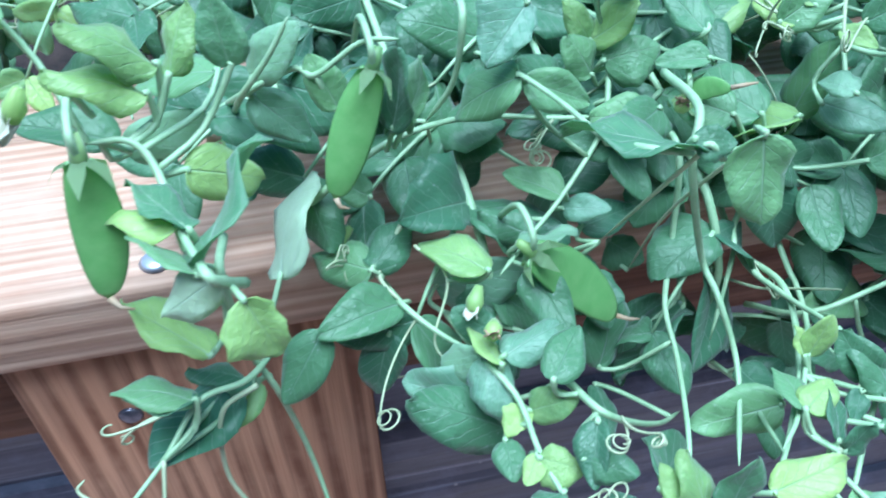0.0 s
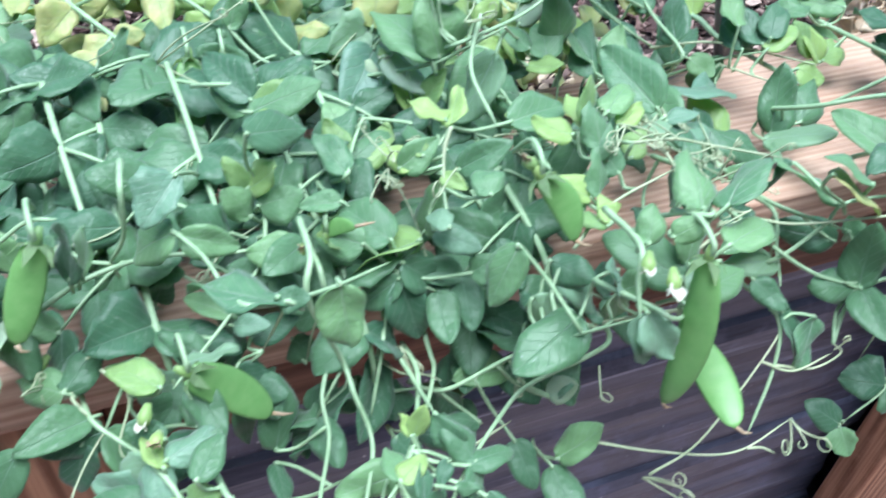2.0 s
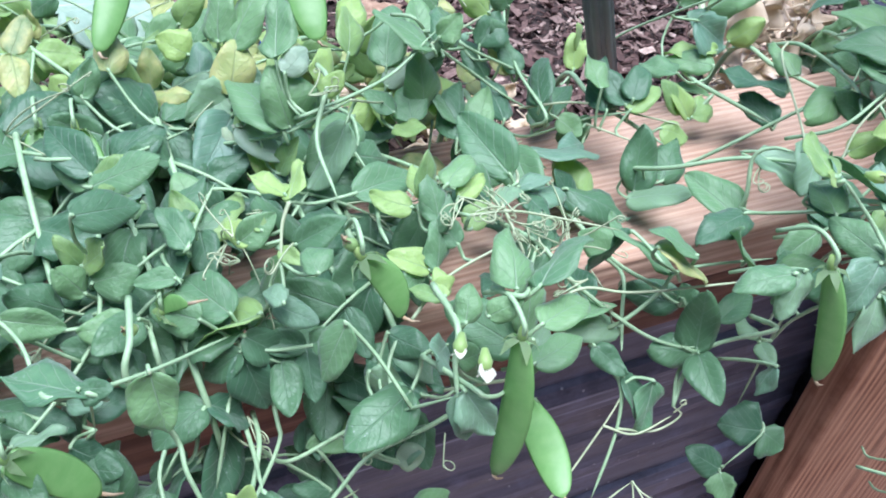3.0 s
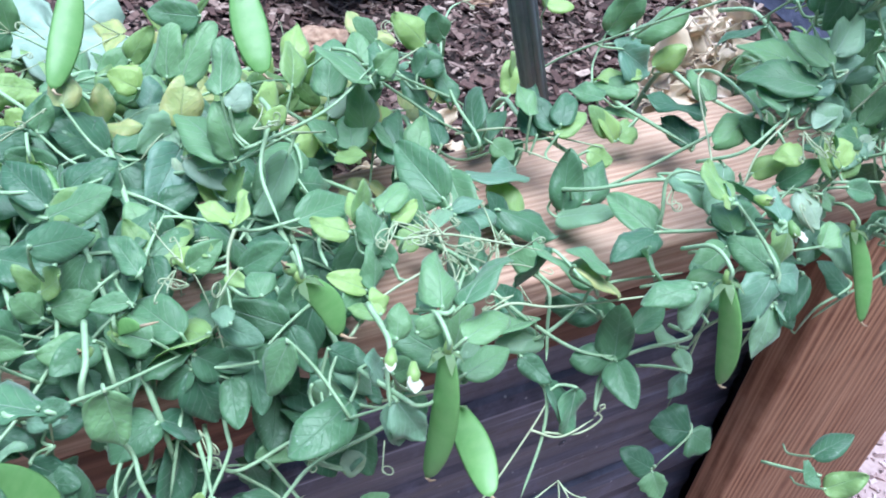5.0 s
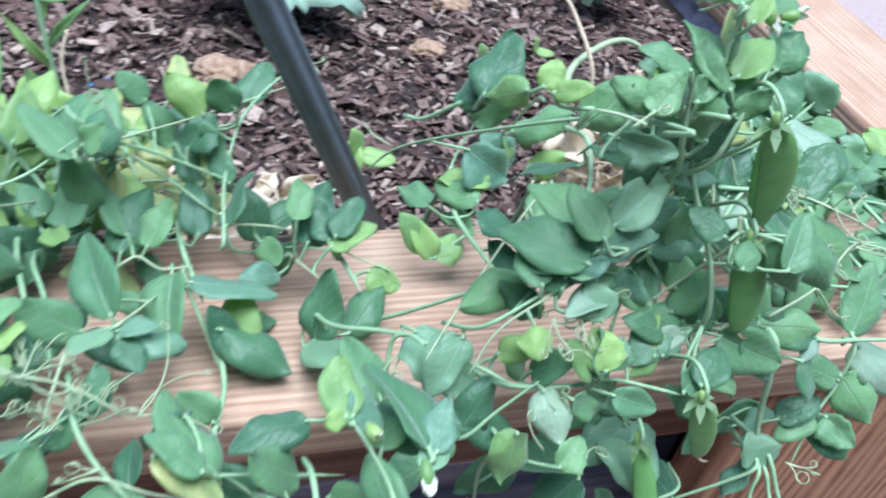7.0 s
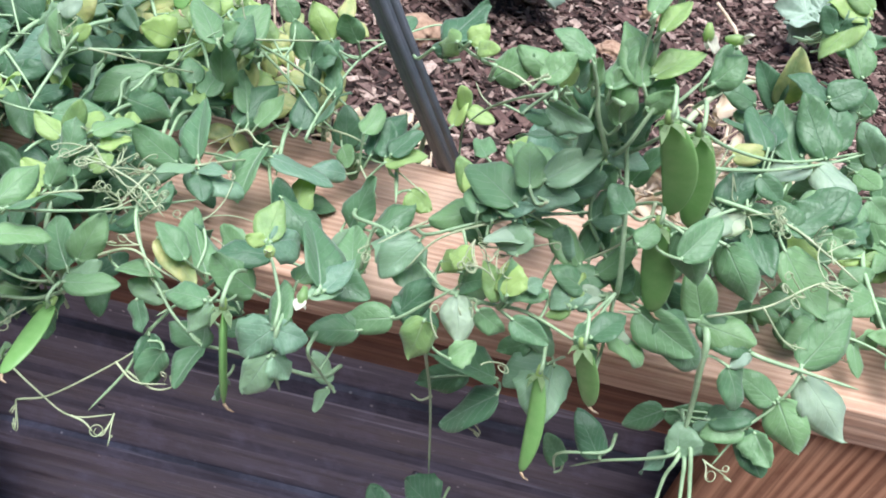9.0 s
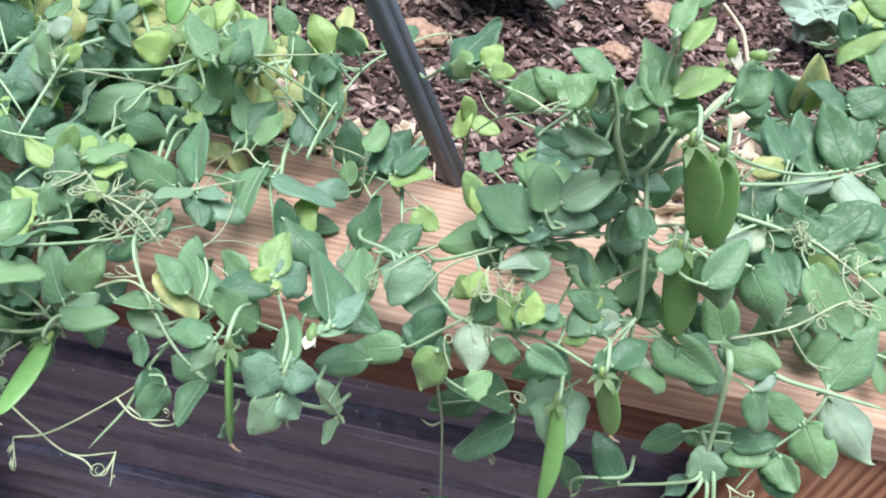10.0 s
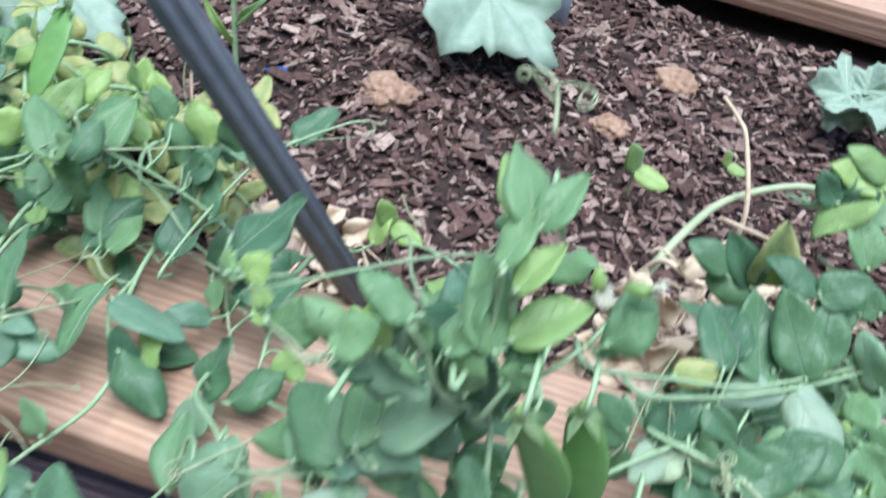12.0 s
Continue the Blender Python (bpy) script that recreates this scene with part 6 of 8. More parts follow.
stem(p, 0.0023, (0.520, 0.190, -0.075), (0.525, 0.165, 0.015), (0.516, 0.110, 0.030), (0.526, 0.050, 0.034))
stem(p, 0.0017, (0.533, 0.035, 0.014), (0.533, 0.007, 0.017), (0.526, -0.031, 0.030), (0.524, -0.076, 0.051))
stem(p, 0.0013, (0.524, -0.034, 0.029), (0.512, -0.055, 0.024), (0.499, -0.075, 0.024))
stem(p, 0.0012, (0.495, -0.083, 0.014), (0.489, -0.097, -0.002), (0.471, -0.113, -0.026))
stem(p, 0.0007, (0.489, -0.097, -0.002), (0.506, -0.103, -0.004), (0.518, -0.104, 0.003), (0.516, -0.100, 0.006))
stem(p, 0.0012, (0.497, -0.066, 0.032), (0.517, -0.068, 0.049), (0.526, -0.069, 0.062), (0.574, -0.074, 0.059))
stem(p, 0.0012, (0.480, 0.112, 0.092), (0.512, 0.124, 0.070), (0.556, 0.124, 0.042), (0.564, 0.110, 0.018))
stem(p, 0.0012, (0.548, 0.110, 0.012), (0.572, 0.089, 0.033), (0.592, 0.070, 0.047))
stem(p, 0.0010, (0.488, 0.080, 0.036), (0.496, 0.081, 0.039), (0.507, 0.072, 0.038), (0.522, 0.073, 0.038))
stem(p, 0.0007, (0.482, -0.095, 0.001), (0.496, -0.102, -0.003), (0.515, -0.102, 0.002))
stem(p, 0.0014, (0.520, 0.055, 0.036), (0.527, 0.039, 0.023), (0.533, 0.025, 0.008))
stem(p, 0.0008, (0.536, 0.104, 0.039), (0.570, 0.092, 0.044), (0.604, 0.071, 0.041), (0.625, 0.059, 0.038))
stem(p, 0.0010, (0.488, 0.018, 0.056), (0.498, 0.036, 0.048), (0.505, 0.056, 0.036))
stem(p, 0.0012, (0.538, 0.077, 0.050), (0.542, 0.124, 0.055), (0.556, 0.171, 0.064), (0.586, 0.220, 0.063), (0.602, 0.231, 0.064))
leaf(p, LEAF_OLD_SHADED, (0.523, 0.139, 0.064), (0.538, 0.148, 0.081), (-0.23, -0.66, 0.75), 0.88)
leaf(p, LEAF_OLD_SHADED, (0.487, 0.086, 0.037), (0.504, 0.119, 0.056), (0.16, -0.66, 0.80), 0.56)
leaf(p, LEAF, (0.500, 0.087, 0.040), (0.514, 0.107, 0.053), (-0.26, -0.38, 0.98), 0.62)
leaf(p, LEAF_OLD_SHADED, (0.526, 0.102, 0.033), (0.524, 0.129, 0.051), (0.11, -0.53, 0.97), 0.56)
leaf(p, LEAF_OLD_SHADED, (0.558, 0.119, 0.012), (0.594, 0.139, 0.029), (-0.40, -0.04, 0.91), 0.56)
leaf(p, LEAF_GREY, (0.520, 0.057, 0.042), (0.564, 0.054, 0.036), (0.06, 0.32, 0.97), 0.56)
leaf(p, LEAF_OLD_SHADED, (0.533, 0.038, 0.027), (0.567, 0.016, 0.017), (0.00, -0.24, 0.93), 0.56)
leaf(p, LEAF_GREY, (0.485, 0.015, 0.052), (0.518, 0.014, 0.048), (0.22, -0.16, 0.95), 0.56)
leaf(p, LEAF, (0.558, 0.094, 0.034), (0.568, 0.080, 0.028), (-0.42, -0.72, 0.58), 0.79)
leaf(p, LEAF_GREY, (0.502, -0.066, 0.030), (0.477, -0.063, 0.035), (0.15, -0.54, 0.90), 0.56)
leaf(p, LEAF_OLD_SHADED, (0.486, -0.070, 0.028), (0.496, -0.086, 0.021), (-0.38, -0.48, 0.79), 0.60)
leaf(p, LEAF_OLD_SHADED, (0.497, -0.082, 0.016), (0.506, -0.100, -0.007), (0.41, -0.57, 0.64), 0.56)
leaf(p, LEAF_OLD_SHADED, (0.531, -0.088, 0.026), (0.533, -0.079, 0.058), (-0.75, -0.78, 0.20), 0.56)
leaf(p, LEAF_OLD_SHADED, (0.529, -0.088, 0.026), (0.509, -0.082, 0.030), (-0.13, -0.60, 0.84), 0.74)
leaf(p, LEAF_OLD_SHADED, (0.531, -0.089, 0.026), (0.524, -0.115, 0.023), (-0.48, -0.09, 0.93), 0.63)
leaf(p, LEAF, (0.528, -0.076, 0.046), (0.526, -0.071, 0.055), (-0.39, -0.75, 0.43), 0.97)
leaf(p, LEAF_OLD_SHADED, (0.542, -0.084, 0.038), (0.565, -0.078, 0.044), (-0.12, -0.14, 1.00), 0.56)
leaf(p, LEAF_OLD_SHADED, (0.492, -0.053, 0.037), (0.493, -0.031, 0.041), (-0.50, -0.02, 0.84), 0.65)
leaf(p, LEAF, (0.527, -0.019, 0.028), (0.511, -0.012, 0.039), (-0.20, -0.80, 0.46), 0.83)
leaf(p, LEAF_GREY, (0.529, -0.041, 0.021), (0.537, -0.059, 0.028), (-0.88, -0.21, 0.56), 0.56)
leaf(p, LEAF_YELLOW, (0.504, -0.071, 0.083), (0.529, -0.083, 0.070), (0.40, -0.07, 0.97), 0.56)
leaf(p, LEAF, (0.556, -0.075, 0.064), (0.533, -0.080, 0.089), (0.77, -0.31, 0.71), 0.56)
leaf(p, LEAF, (0.544, -0.108, 0.089), (0.520, -0.103, 0.086), (-0.20, -0.24, 0.99), 0.56)
leaf(p, LEAF_GREY, (0.547, -0.109, 0.091), (0.535, -0.118, 0.074), (-0.38, -0.69, 0.74), 0.56)
leaf(p, LEAF, (0.509, -0.090, 0.016), (0.499, -0.103, -0.004), (0.19, -0.78, 0.46), 0.64)
leaf(p, LEAF, (0.526, -0.066, 0.057), (0.504, -0.034, 0.066), (0.52, 0.05, 0.92), 0.56)
leaf(p, LEAF, (0.521, -0.078, 0.079), (0.504, -0.067, 0.093), (0.62, -0.27, 0.81), 0.56)
leaf(p, LEAF, (0.486, 0.022, 0.058), (0.472, 0.062, 0.074), (-0.52, -0.52, 0.71), 0.56)
leaf(p, LEAF_GREY, (0.484, 0.019, 0.054), (0.469, -0.000, 0.062), (0.05, 0.32, 1.01), 0.56)
leaf(p, LEAF_GREY, (0.488, 0.017, 0.054), (0.506, 0.016, 0.059), (-0.33, -0.06, 0.94), 0.56)
leaf(p, LEAF, (0.512, 0.066, 0.041), (0.507, 0.023, 0.031), (-0.59, -0.06, 0.97), 0.56)
leaf(p, LEAF_OLD_SHADED, (0.489, 0.014, 0.053), (0.498, -0.002, 0.047), (0.18, -0.31, 1.01), 0.75)
leaf(p, LEAF, (0.483, 0.095, 0.094), (0.486, 0.121, 0.105), (0.29, -0.48, 0.97), 0.59)
leaf(p, LEAF_YOUNG, (0.492, 0.147, 0.069), (0.477, 0.157, 0.081), (0.13, -0.72, 0.75), 0.62)
leaf(p, LEAF, (0.503, 0.160, 0.081), (0.490, 0.165, 0.097), (0.35, -0.85, 0.51), 0.72)
leaf(p, LEAF, (0.517, 0.150, 0.059), (0.505, 0.156, 0.084), (0.44, -0.80, 0.33), 0.61)
leaf(p, LEAF_OLD_SHADED, (0.528, 0.134, 0.044), (0.518, 0.152, 0.065), (0.16, -0.84, 0.75), 0.56)
leaf(p, LEAF, (0.491, 0.094, 0.042), (0.480, 0.121, 0.060), (0.62, -0.25, 0.75), 0.56)
leaf(p, LEAF_YOUNG, (0.500, 0.106, 0.038), (0.489, 0.129, 0.056), (0.45, -0.42, 0.82), 0.56)
leaf(p, LEAF_OLD_SHADED, (0.559, 0.107, 0.023), (0.553, 0.120, 0.049), (0.17, -0.78, 0.48), 0.68)
leaf(p, LEAF_OLD_SHADED, (0.542, 0.031, 0.015), (0.528, 0.048, 0.034), (0.16, -0.59, 0.74), 0.56)
leaf(p, LEAF_YOUNG, (0.545, 0.034, 0.018), (0.540, 0.063, 0.036), (-0.53, -0.60, 0.72), 0.56)
leaf(p, LEAF_YELLOW, (0.486, 0.114, 0.047), (0.470, 0.128, 0.066), (0.16, -0.72, 0.80), 0.67)
leaf(p, LEAF_YELLOW, (0.541, 0.127, 0.048), (0.535, 0.146, 0.067), (0.10, -0.61, 0.77), 0.65)
leaf(p, LEAF, (0.550, 0.156, 0.078), (0.538, 0.158, 0.098), (0.08, -1.09, 0.30), 0.79)
leaf(p, LEAF_YOUNG, (0.533, 0.149, 0.079), (0.515, 0.158, 0.100), (0.05, -0.84, 0.42), 0.67)
leaf(p, LEAF, (0.539, 0.137, 0.059), (0.531, 0.142, 0.079), (0.02, -0.85, 0.21), 0.64)
leaf(p, LEAF, (0.544, 0.122, 0.052), (0.539, 0.141, 0.064), (-0.28, -0.55, 0.80), 0.60)
leaf(p, LEAF_OLD_SHADED, (0.540, 0.087, 0.051), (0.548, 0.118, 0.067), (-0.82, 0.03, 0.54), 0.56)
leaf(p, LEAF_GREY, (0.552, -0.114, 0.036), (0.545, -0.113, 0.018), (-0.79, 0.25, 0.46), 0.56)
tendril(p, (0.514, -0.103, 0.006), (0.009, 0.000, 0.017), rng, 0.021)
tendril(p, (0.490, 0.097, 0.113), (-0.004, 0.007, 0.007), rng, 0.020)
tendril(p, (0.496, -0.024, 0.045), (0.037, 0.038, -0.030), rng, 0.067)
tendril(p, (0.512, -0.039, 0.025), (-0.005, 0.017, 0.003), rng, 0.020)
tendril(p, (0.499, -0.025, 0.045), (-0.010, 0.013, 0.004), rng, 0.020)
tendril(p, (0.499, -0.065, 0.031), (-0.010, 0.008, 0.012), rng, 0.020)
tendril(p, (0.481, -0.036, 0.062), (-0.010, 0.003, 0.007), rng, 0.020)
tendril(p, (0.485, -0.056, 0.057), (-0.018, -0.007, -0.007), rng, 0.022)
tendril(p, (0.489, -0.116, -0.017), (0.002, -0.009, -0.001), rng, 0.020)
tendril(p, (0.481, -0.036, 0.061), (0.002, 0.002, 0.005), rng, 0.020)
pod(p, (0.555, -0.084, 0.089), (0.555, -0.114, 0.094), (0.559, -0.129, 0.040), rng, 1, (-0.95, -0.20, 0.20), 0.22)
thicket(p, rng, 8)

p, rng = plant(0.60, 0.19, "pea plant with a slim hanging pod and a white flower")
stem(p, 0.0023, (0.600, 0.190, -0.075), (0.605, 0.165, 0.015), (0.596, 0.110, 0.030), (0.606, 0.050, 0.034))
stem(p, 0.0014, (0.592, -0.080, 0.011), (0.551, -0.087, 0.025), (0.531, -0.088, 0.026), (0.523, -0.086, 0.030))
stem(p, 0.0008, (0.572, 0.083, 0.034), (0.583, 0.065, 0.035), (0.594, 0.049, 0.035))
stem(p, 0.0015, (0.587, 0.020, 0.042), (0.611, -0.004, 0.060), (0.634, -0.032, 0.070), (0.648, -0.049, 0.074))
stem(p, 0.0013, (0.616, 0.040, 0.023), (0.670, 0.005, 0.083), (0.714, -0.005, 0.108), (0.742, -0.028, 0.144), (0.745, -0.040, 0.144))
stem(p, 0.0012, (0.581, -0.118, 0.093), (0.580, -0.109, 0.102), (0.574, -0.099, 0.112), (0.569, -0.093, 0.119))
stem(p, 0.0013, (0.582, -0.118, 0.094), (0.581, -0.119, 0.065), (0.583, -0.116, 0.042))
stem(p, 0.0012, (0.593, -0.103, 0.061), (0.596, -0.083, 0.019), (0.602, -0.074, -0.008))
stem(p, 0.0012, (0.629, -0.056, 0.047), (0.642, -0.056, 0.063), (0.657, -0.057, 0.083))
stem(p, 0.0012, (0.596, -0.101, 0.105), (0.598, -0.042, 0.055), (0.599, -0.024, 0.045))
stem(p, 0.0014, (0.601, -0.024, 0.046), (0.604, -0.017, 0.070), (0.610, -0.021, 0.078), (0.614, -0.030, 0.081))
stem(p, 0.0011, (0.637, -0.033, 0.093), (0.662, -0.031, 0.108), (0.686, -0.028, 0.117), (0.714, -0.021, 0.123))
leaf(p, LEAF_OLD_SHADED, (0.580, 0.035, 0.015), (0.589, 0.053, 0.050), (-0.46, -0.68, 0.58), 0.56)
leaf(p, LEAF_OLD_SHADED, (0.597, 0.033, 0.021), (0.618, 0.053, 0.036), (-0.19, -0.38, 1.02), 0.61)
leaf(p, LEAF_GREY, (0.575, 0.034, 0.013), (0.594, 0.006, 0.035), (-0.41, 0.26, 0.78), 0.56)
leaf(p, LEAF_YOUNG, (0.625, 0.180, 0.009), (0.628, 0.193, 0.032), (-0.50, -0.70, 0.60), 0.57)
leaf(p, LEAF_OLD_SHADED, (0.581, 0.078, 0.044), (0.597, 0.109, 0.064), (0.03, -0.62, 0.95), 0.56)
leaf(p, LEAF_OLD_SHADED, (0.595, 0.074, 0.052), (0.610, 0.092, 0.066), (-0.30, -0.32, 0.90), 0.60)
leaf(p, LEAF_YOUNG, (0.592, 0.071, 0.047), (0.617, 0.080, 0.058), (-0.46, -0.16, 0.94), 0.56)
leaf(p, LEAF_OLD_SHADED, (0.564, 0.091, 0.013), (0.573, 0.085, 0.037), (-0.70, -0.68, 0.24), 0.62)
leaf(p, LEAF_YOUNG, (0.612, 0.063, 0.036), (0.629, 0.054, 0.032), (-0.19, -0.65, 0.73), 0.82)
leaf(p, LEAF_GREY, (0.617, -0.007, 0.065), (0.638, -0.044, 0.058), (-0.10, -0.29, 1.03), 0.66)
leaf(p, LEAF_OLD_SHADED, (0.627, -0.054, 0.045), (0.644, -0.045, 0.070), (-0.33, -0.95, 0.55), 0.56)
leaf(p, LEAF, (0.627, -0.054, 0.045), (0.600, -0.060, 0.039), (0.01, -0.69, 0.72), 0.65)
leaf(p, LEAF, (0.610, -0.063, 0.038), (0.587, -0.077, 0.047), (0.50, -0.35, 0.76), 0.59)
leaf(p, LEAF, (0.598, -0.028, 0.040), (0.587, 0.008, 0.049), (-0.33, -0.23, 0.95), 0.56)
leaf(p, LEAF_OLD_SHADED, (0.596, -0.098, 0.105), (0.582, -0.061, 0.114), (0.51, 0.08, 0.85), 0.56)
leaf(p, LEAF_YOUNG, (0.567, -0.090, 0.119), (0.558, -0.093, 0.122), (0.41, -0.51, 0.64), 0.72)
leaf(p, LEAF_YOUNG, (0.567, -0.090, 0.119), (0.567, -0.069, 0.124), (0.15, -0.14, 1.01), 0.69)
leaf(p, LEAF_GREY, (0.569, -0.090, 0.119), (0.583, -0.077, 0.115), (0.64, -0.26, 0.72), 0.84)
leaf(p, LEAF, (0.582, -0.117, 0.093), (0.575, -0.090, 0.097), (-0.65, -0.19, 0.77), 0.56)
leaf(p, LEAF_GREY, (0.580, -0.117, 0.092), (0.564, -0.126, 0.076), (-0.13, -0.71, 0.62), 0.78)
leaf(p, LEAF_GREY, (0.580, -0.117, 0.092), (0.596, -0.120, 0.093), (-0.23, -0.67, 0.85), 0.92)
leaf(p, LEAF_GREY, (0.580, -0.123, 0.079), (0.570, -0.135, 0.058), (0.01, -0.82, 0.52), 0.60)
leaf(p, LEAF_GREY, (0.582, -0.123, 0.080), (0.591, -0.126, 0.069), (0.52, -0.66, 0.58), 0.87)
leaf(p, LEAF_GREY, (0.598, -0.099, 0.105), (0.607, -0.079, 0.106), (-0.02, -0.06, 1.04), 0.56)
leaf(p, LEAF_OLD_SHADED, (0.601, -0.064, 0.035), (0.607, -0.055, 0.045), (-0.05, -0.79, 0.75), 0.89)
leaf(p, LEAF, (0.575, 0.080, 0.059), (0.580, 0.106, 0.068), (-0.00, -0.35, 0.93), 0.56)
leaf(p, LEAF_OLD_SHADED, (0.592, 0.075, 0.048), (0.589, 0.101, 0.059), (-0.25, -0.48, 0.88), 0.56)
leaf(p, LEAF_GREY, (0.567, 0.076, 0.026), (0.547, 0.065, 0.035), (0.51, -0.50, 0.71), 0.60)
leaf(p, LEAF_OLD_SHADED, (0.560, 0.205, 0.051), (0.577, 0.230, 0.068), (-0.13, -0.44, 0.96), 0.56)
leaf(p, LEAF_OLD_SHADED, (0.594, -0.175, 0.009), (0.586, -0.175, 0.008), (-0.19, -0.42, 0.90), 1.67)
leaf(p, LEAF_GREY, (0.598, -0.069, -0.008), (0.585, -0.057, 0.004), (0.29, -0.39, 0.78), 0.56)
leaf(p, LEAF_GREY, (0.597, -0.071, -0.010), (0.593, -0.087, -0.011), (-0.62, 0.03, 0.98), 0.57)
leaf(p, LEAF_GREY, (0.632, -0.028, 0.082), (0.616, -0.048, 0.068), (0.14, -0.62, 0.81), 0.70)
leaf(p, LEAF_GREY, (0.592, -0.104, 0.104), (0.605, -0.090, 0.101), (0.15, 0.02, 1.12), 0.56)
leaf(p, LEAF, (0.582, -0.088, 0.094), (0.593, -0.063, 0.096), (-0.22, 0.04, 1.03), 0.56)
leaf(p, LEAF_YOUNG, (0.633, -0.027, 0.205), (0.622, -0.016, 0.195), (-0.82, -0.53, 0.17), 0.63)
leaf(p, LEAF_YOUNG, (0.638, -0.027, 0.206), (0.644, -0.023, 0.215), (-0.22, -0.85, 0.52), 0.88)
tendril(p, (0.610, -0.019, 0.066), (-0.008, -0.003, -0.008), rng, 0.020)
flower(p, (0.591, -0.106, 0.113), (0.000, -0.015, -0.009), rng, 0.0090, PETAL)
flower(p, (0.572, -0.098, 0.125), (0.002, -0.009, 0.003), rng, 0.0060, PETAL)
tendril(p, (0.601, 0.228, 0.066), (0.013, -0.007, 0.003), rng, 0.020)
thicket(p, rng, 6)

p, rng = plant(0.68, 0.19, "pea plant with silvery veined stipules and hanging pods")
stem(p, 0.0023, (0.680, 0.190, -0.075), (0.685, 0.165, 0.015), (0.676, 0.110, 0.030), (0.686, 0.050, 0.034))
stem(p, 0.0015, (0.648, -0.047, 0.070), (0.672, -0.056, 0.076), (0.696, -0.050, 0.070), (0.724, -0.069, 0.077))
stem(p, 0.0013, (0.709, -0.036, 0.199), (0.702, -0.007, 0.182), (0.676, 0.054, 0.135), (0.651, 0.158, 0.049), (0.634, 0.179, 0.014))
stem(p, 0.0007, (0.668, -0.048, 0.205), (0.661, -0.044, 0.206), (0.652, -0.040, 0.206))
stem(p, 0.0007, (0.652, 0.190, 0.027), (0.642, 0.194, 0.032), (0.634, 0.201, 0.040))
stem(p, 0.0014, (0.713, -0.019, 0.187), (0.715, -0.018, 0.198), (0.714, -0.015, 0.218), (0.713, -0.018, 0.233))
stem(p, 0.0013, (0.645, -0.062, 0.048), (0.650, -0.045, 0.002), (0.658, -0.037, -0.050), (0.669, -0.028, -0.151))
stem(p, 0.0010, (0.658, -0.030, -0.050), (0.651, -0.034, -0.052), (0.644, -0.033, -0.049))
stem(p, 0.0012, (0.678, -0.049, -0.154), (0.649, -0.053, -0.176))
stem(p, 0.0009, (0.715, 0.026, 0.251), (0.711, 0.036, 0.261), (0.703, 0.038, 0.264))
stem(p, 0.0009, (0.691, -0.035, 0.135), (0.681, -0.032, 0.120), (0.644, -0.038, 0.098), (0.629, -0.047, 0.078))
stem(p, 0.0009, (0.712, 0.081, 0.070), (0.697, 0.068, 0.068), (0.635, -0.011, 0.083), (0.611, -0.042, 0.086))
stem(p, 0.0016, (0.715, 0.059, 0.122), (0.700, 0.020, 0.121), (0.671, -0.020, 0.128))
stem(p, 0.0016, (0.712, -0.018, 0.160), (0.702, -0.026, 0.184), (0.698, -0.027, 0.198), (0.691, -0.032, 0.215))
stem(p, 0.0012, (0.679, -0.059, 0.209), (0.681, -0.022, 0.190), (0.693, 0.009, 0.161), (0.704, 0.047, 0.121))
leaf(p, LEAF, (0.657, 0.110, 0.040), (0.646, 0.138, 0.035), (-0.43, -0.11, 0.86), 0.56)
leaf(p, LEAF_YOUNG, (0.653, 0.090, 0.023), (0.638, 0.100, 0.044), (0.09, -0.84, 0.56), 0.59)
leaf(p, LEAF, (0.677, -0.033, 0.126), (0.647, -0.003, 0.127), (-0.23, -0.26, 1.08), 0.56)
leaf(p, LEAF, (0.693, -0.012, 0.121), (0.672, 0.025, 0.129), (-0.08, -0.21, 0.93), 0.56)
leaf(p, LEAF, (0.715, -0.001, 0.104), (0.679, -0.009, 0.117), (0.30, 0.26, 1.06), 0.56)
leaf(p, LEAF, (0.683, -0.033, 0.123), (0.655, -0.019, 0.113), (-0.22, 0.35, 0.90), 0.56)
leaf(p, LEAF_YOUNG, (0.698, 0.123, 0.044), (0.669, 0.141, 0.037), (-0.16, -0.08, 1.08), 0.56)
leaf(p, LEAF, (0.711, 0.063, 0.057), (0.711, 0.091, 0.068), (-0.20, -0.47, 1.03), 0.57)
leaf(p, LEAF, (0.714, 0.003, 0.106), (0.714, 0.009, 0.140), (0.52, -0.74, 0.25), 0.56)
leaf(p, LEAF, (0.678, -0.039, 0.206), (0.660, -0.036, 0.216), (0.32, -0.90, 0.62), 0.56)
leaf(p, LEAF, (0.692, -0.029, 0.214), (0.674, -0.025, 0.223), (0.38, -0.56, 0.73), 0.56)
leaf(p, LEAF_YOUNG, (0.684, -0.032, 0.198), (0.680, -0.031, 0.215), (0.14, -1.04, 0.07), 0.61)
leaf(p, LEAF_GREY, (0.689, -0.030, 0.198), (0.687, -0.029, 0.215), (-0.48, -0.74, 0.10), 0.56)
leaf(p, LEAF, (0.696, -0.028, 0.198), (0.695, -0.025, 0.213), (0.08, -1.08, 0.14), 0.56)
leaf(p, LEAF, (0.704, -0.024, 0.197), (0.709, -0.008, 0.217), (-0.57, -0.44, 0.65), 0.56)
leaf(p, LEAF_GREY, (0.703, -0.032, 0.047), (0.718, -0.048, 0.040), (-0.15, -0.53, 0.85), 0.61)
leaf(p, LEAF_YOUNG, (0.681, -0.060, 0.084), (0.670, -0.054, 0.103), (0.59, -0.64, 0.57), 0.56)
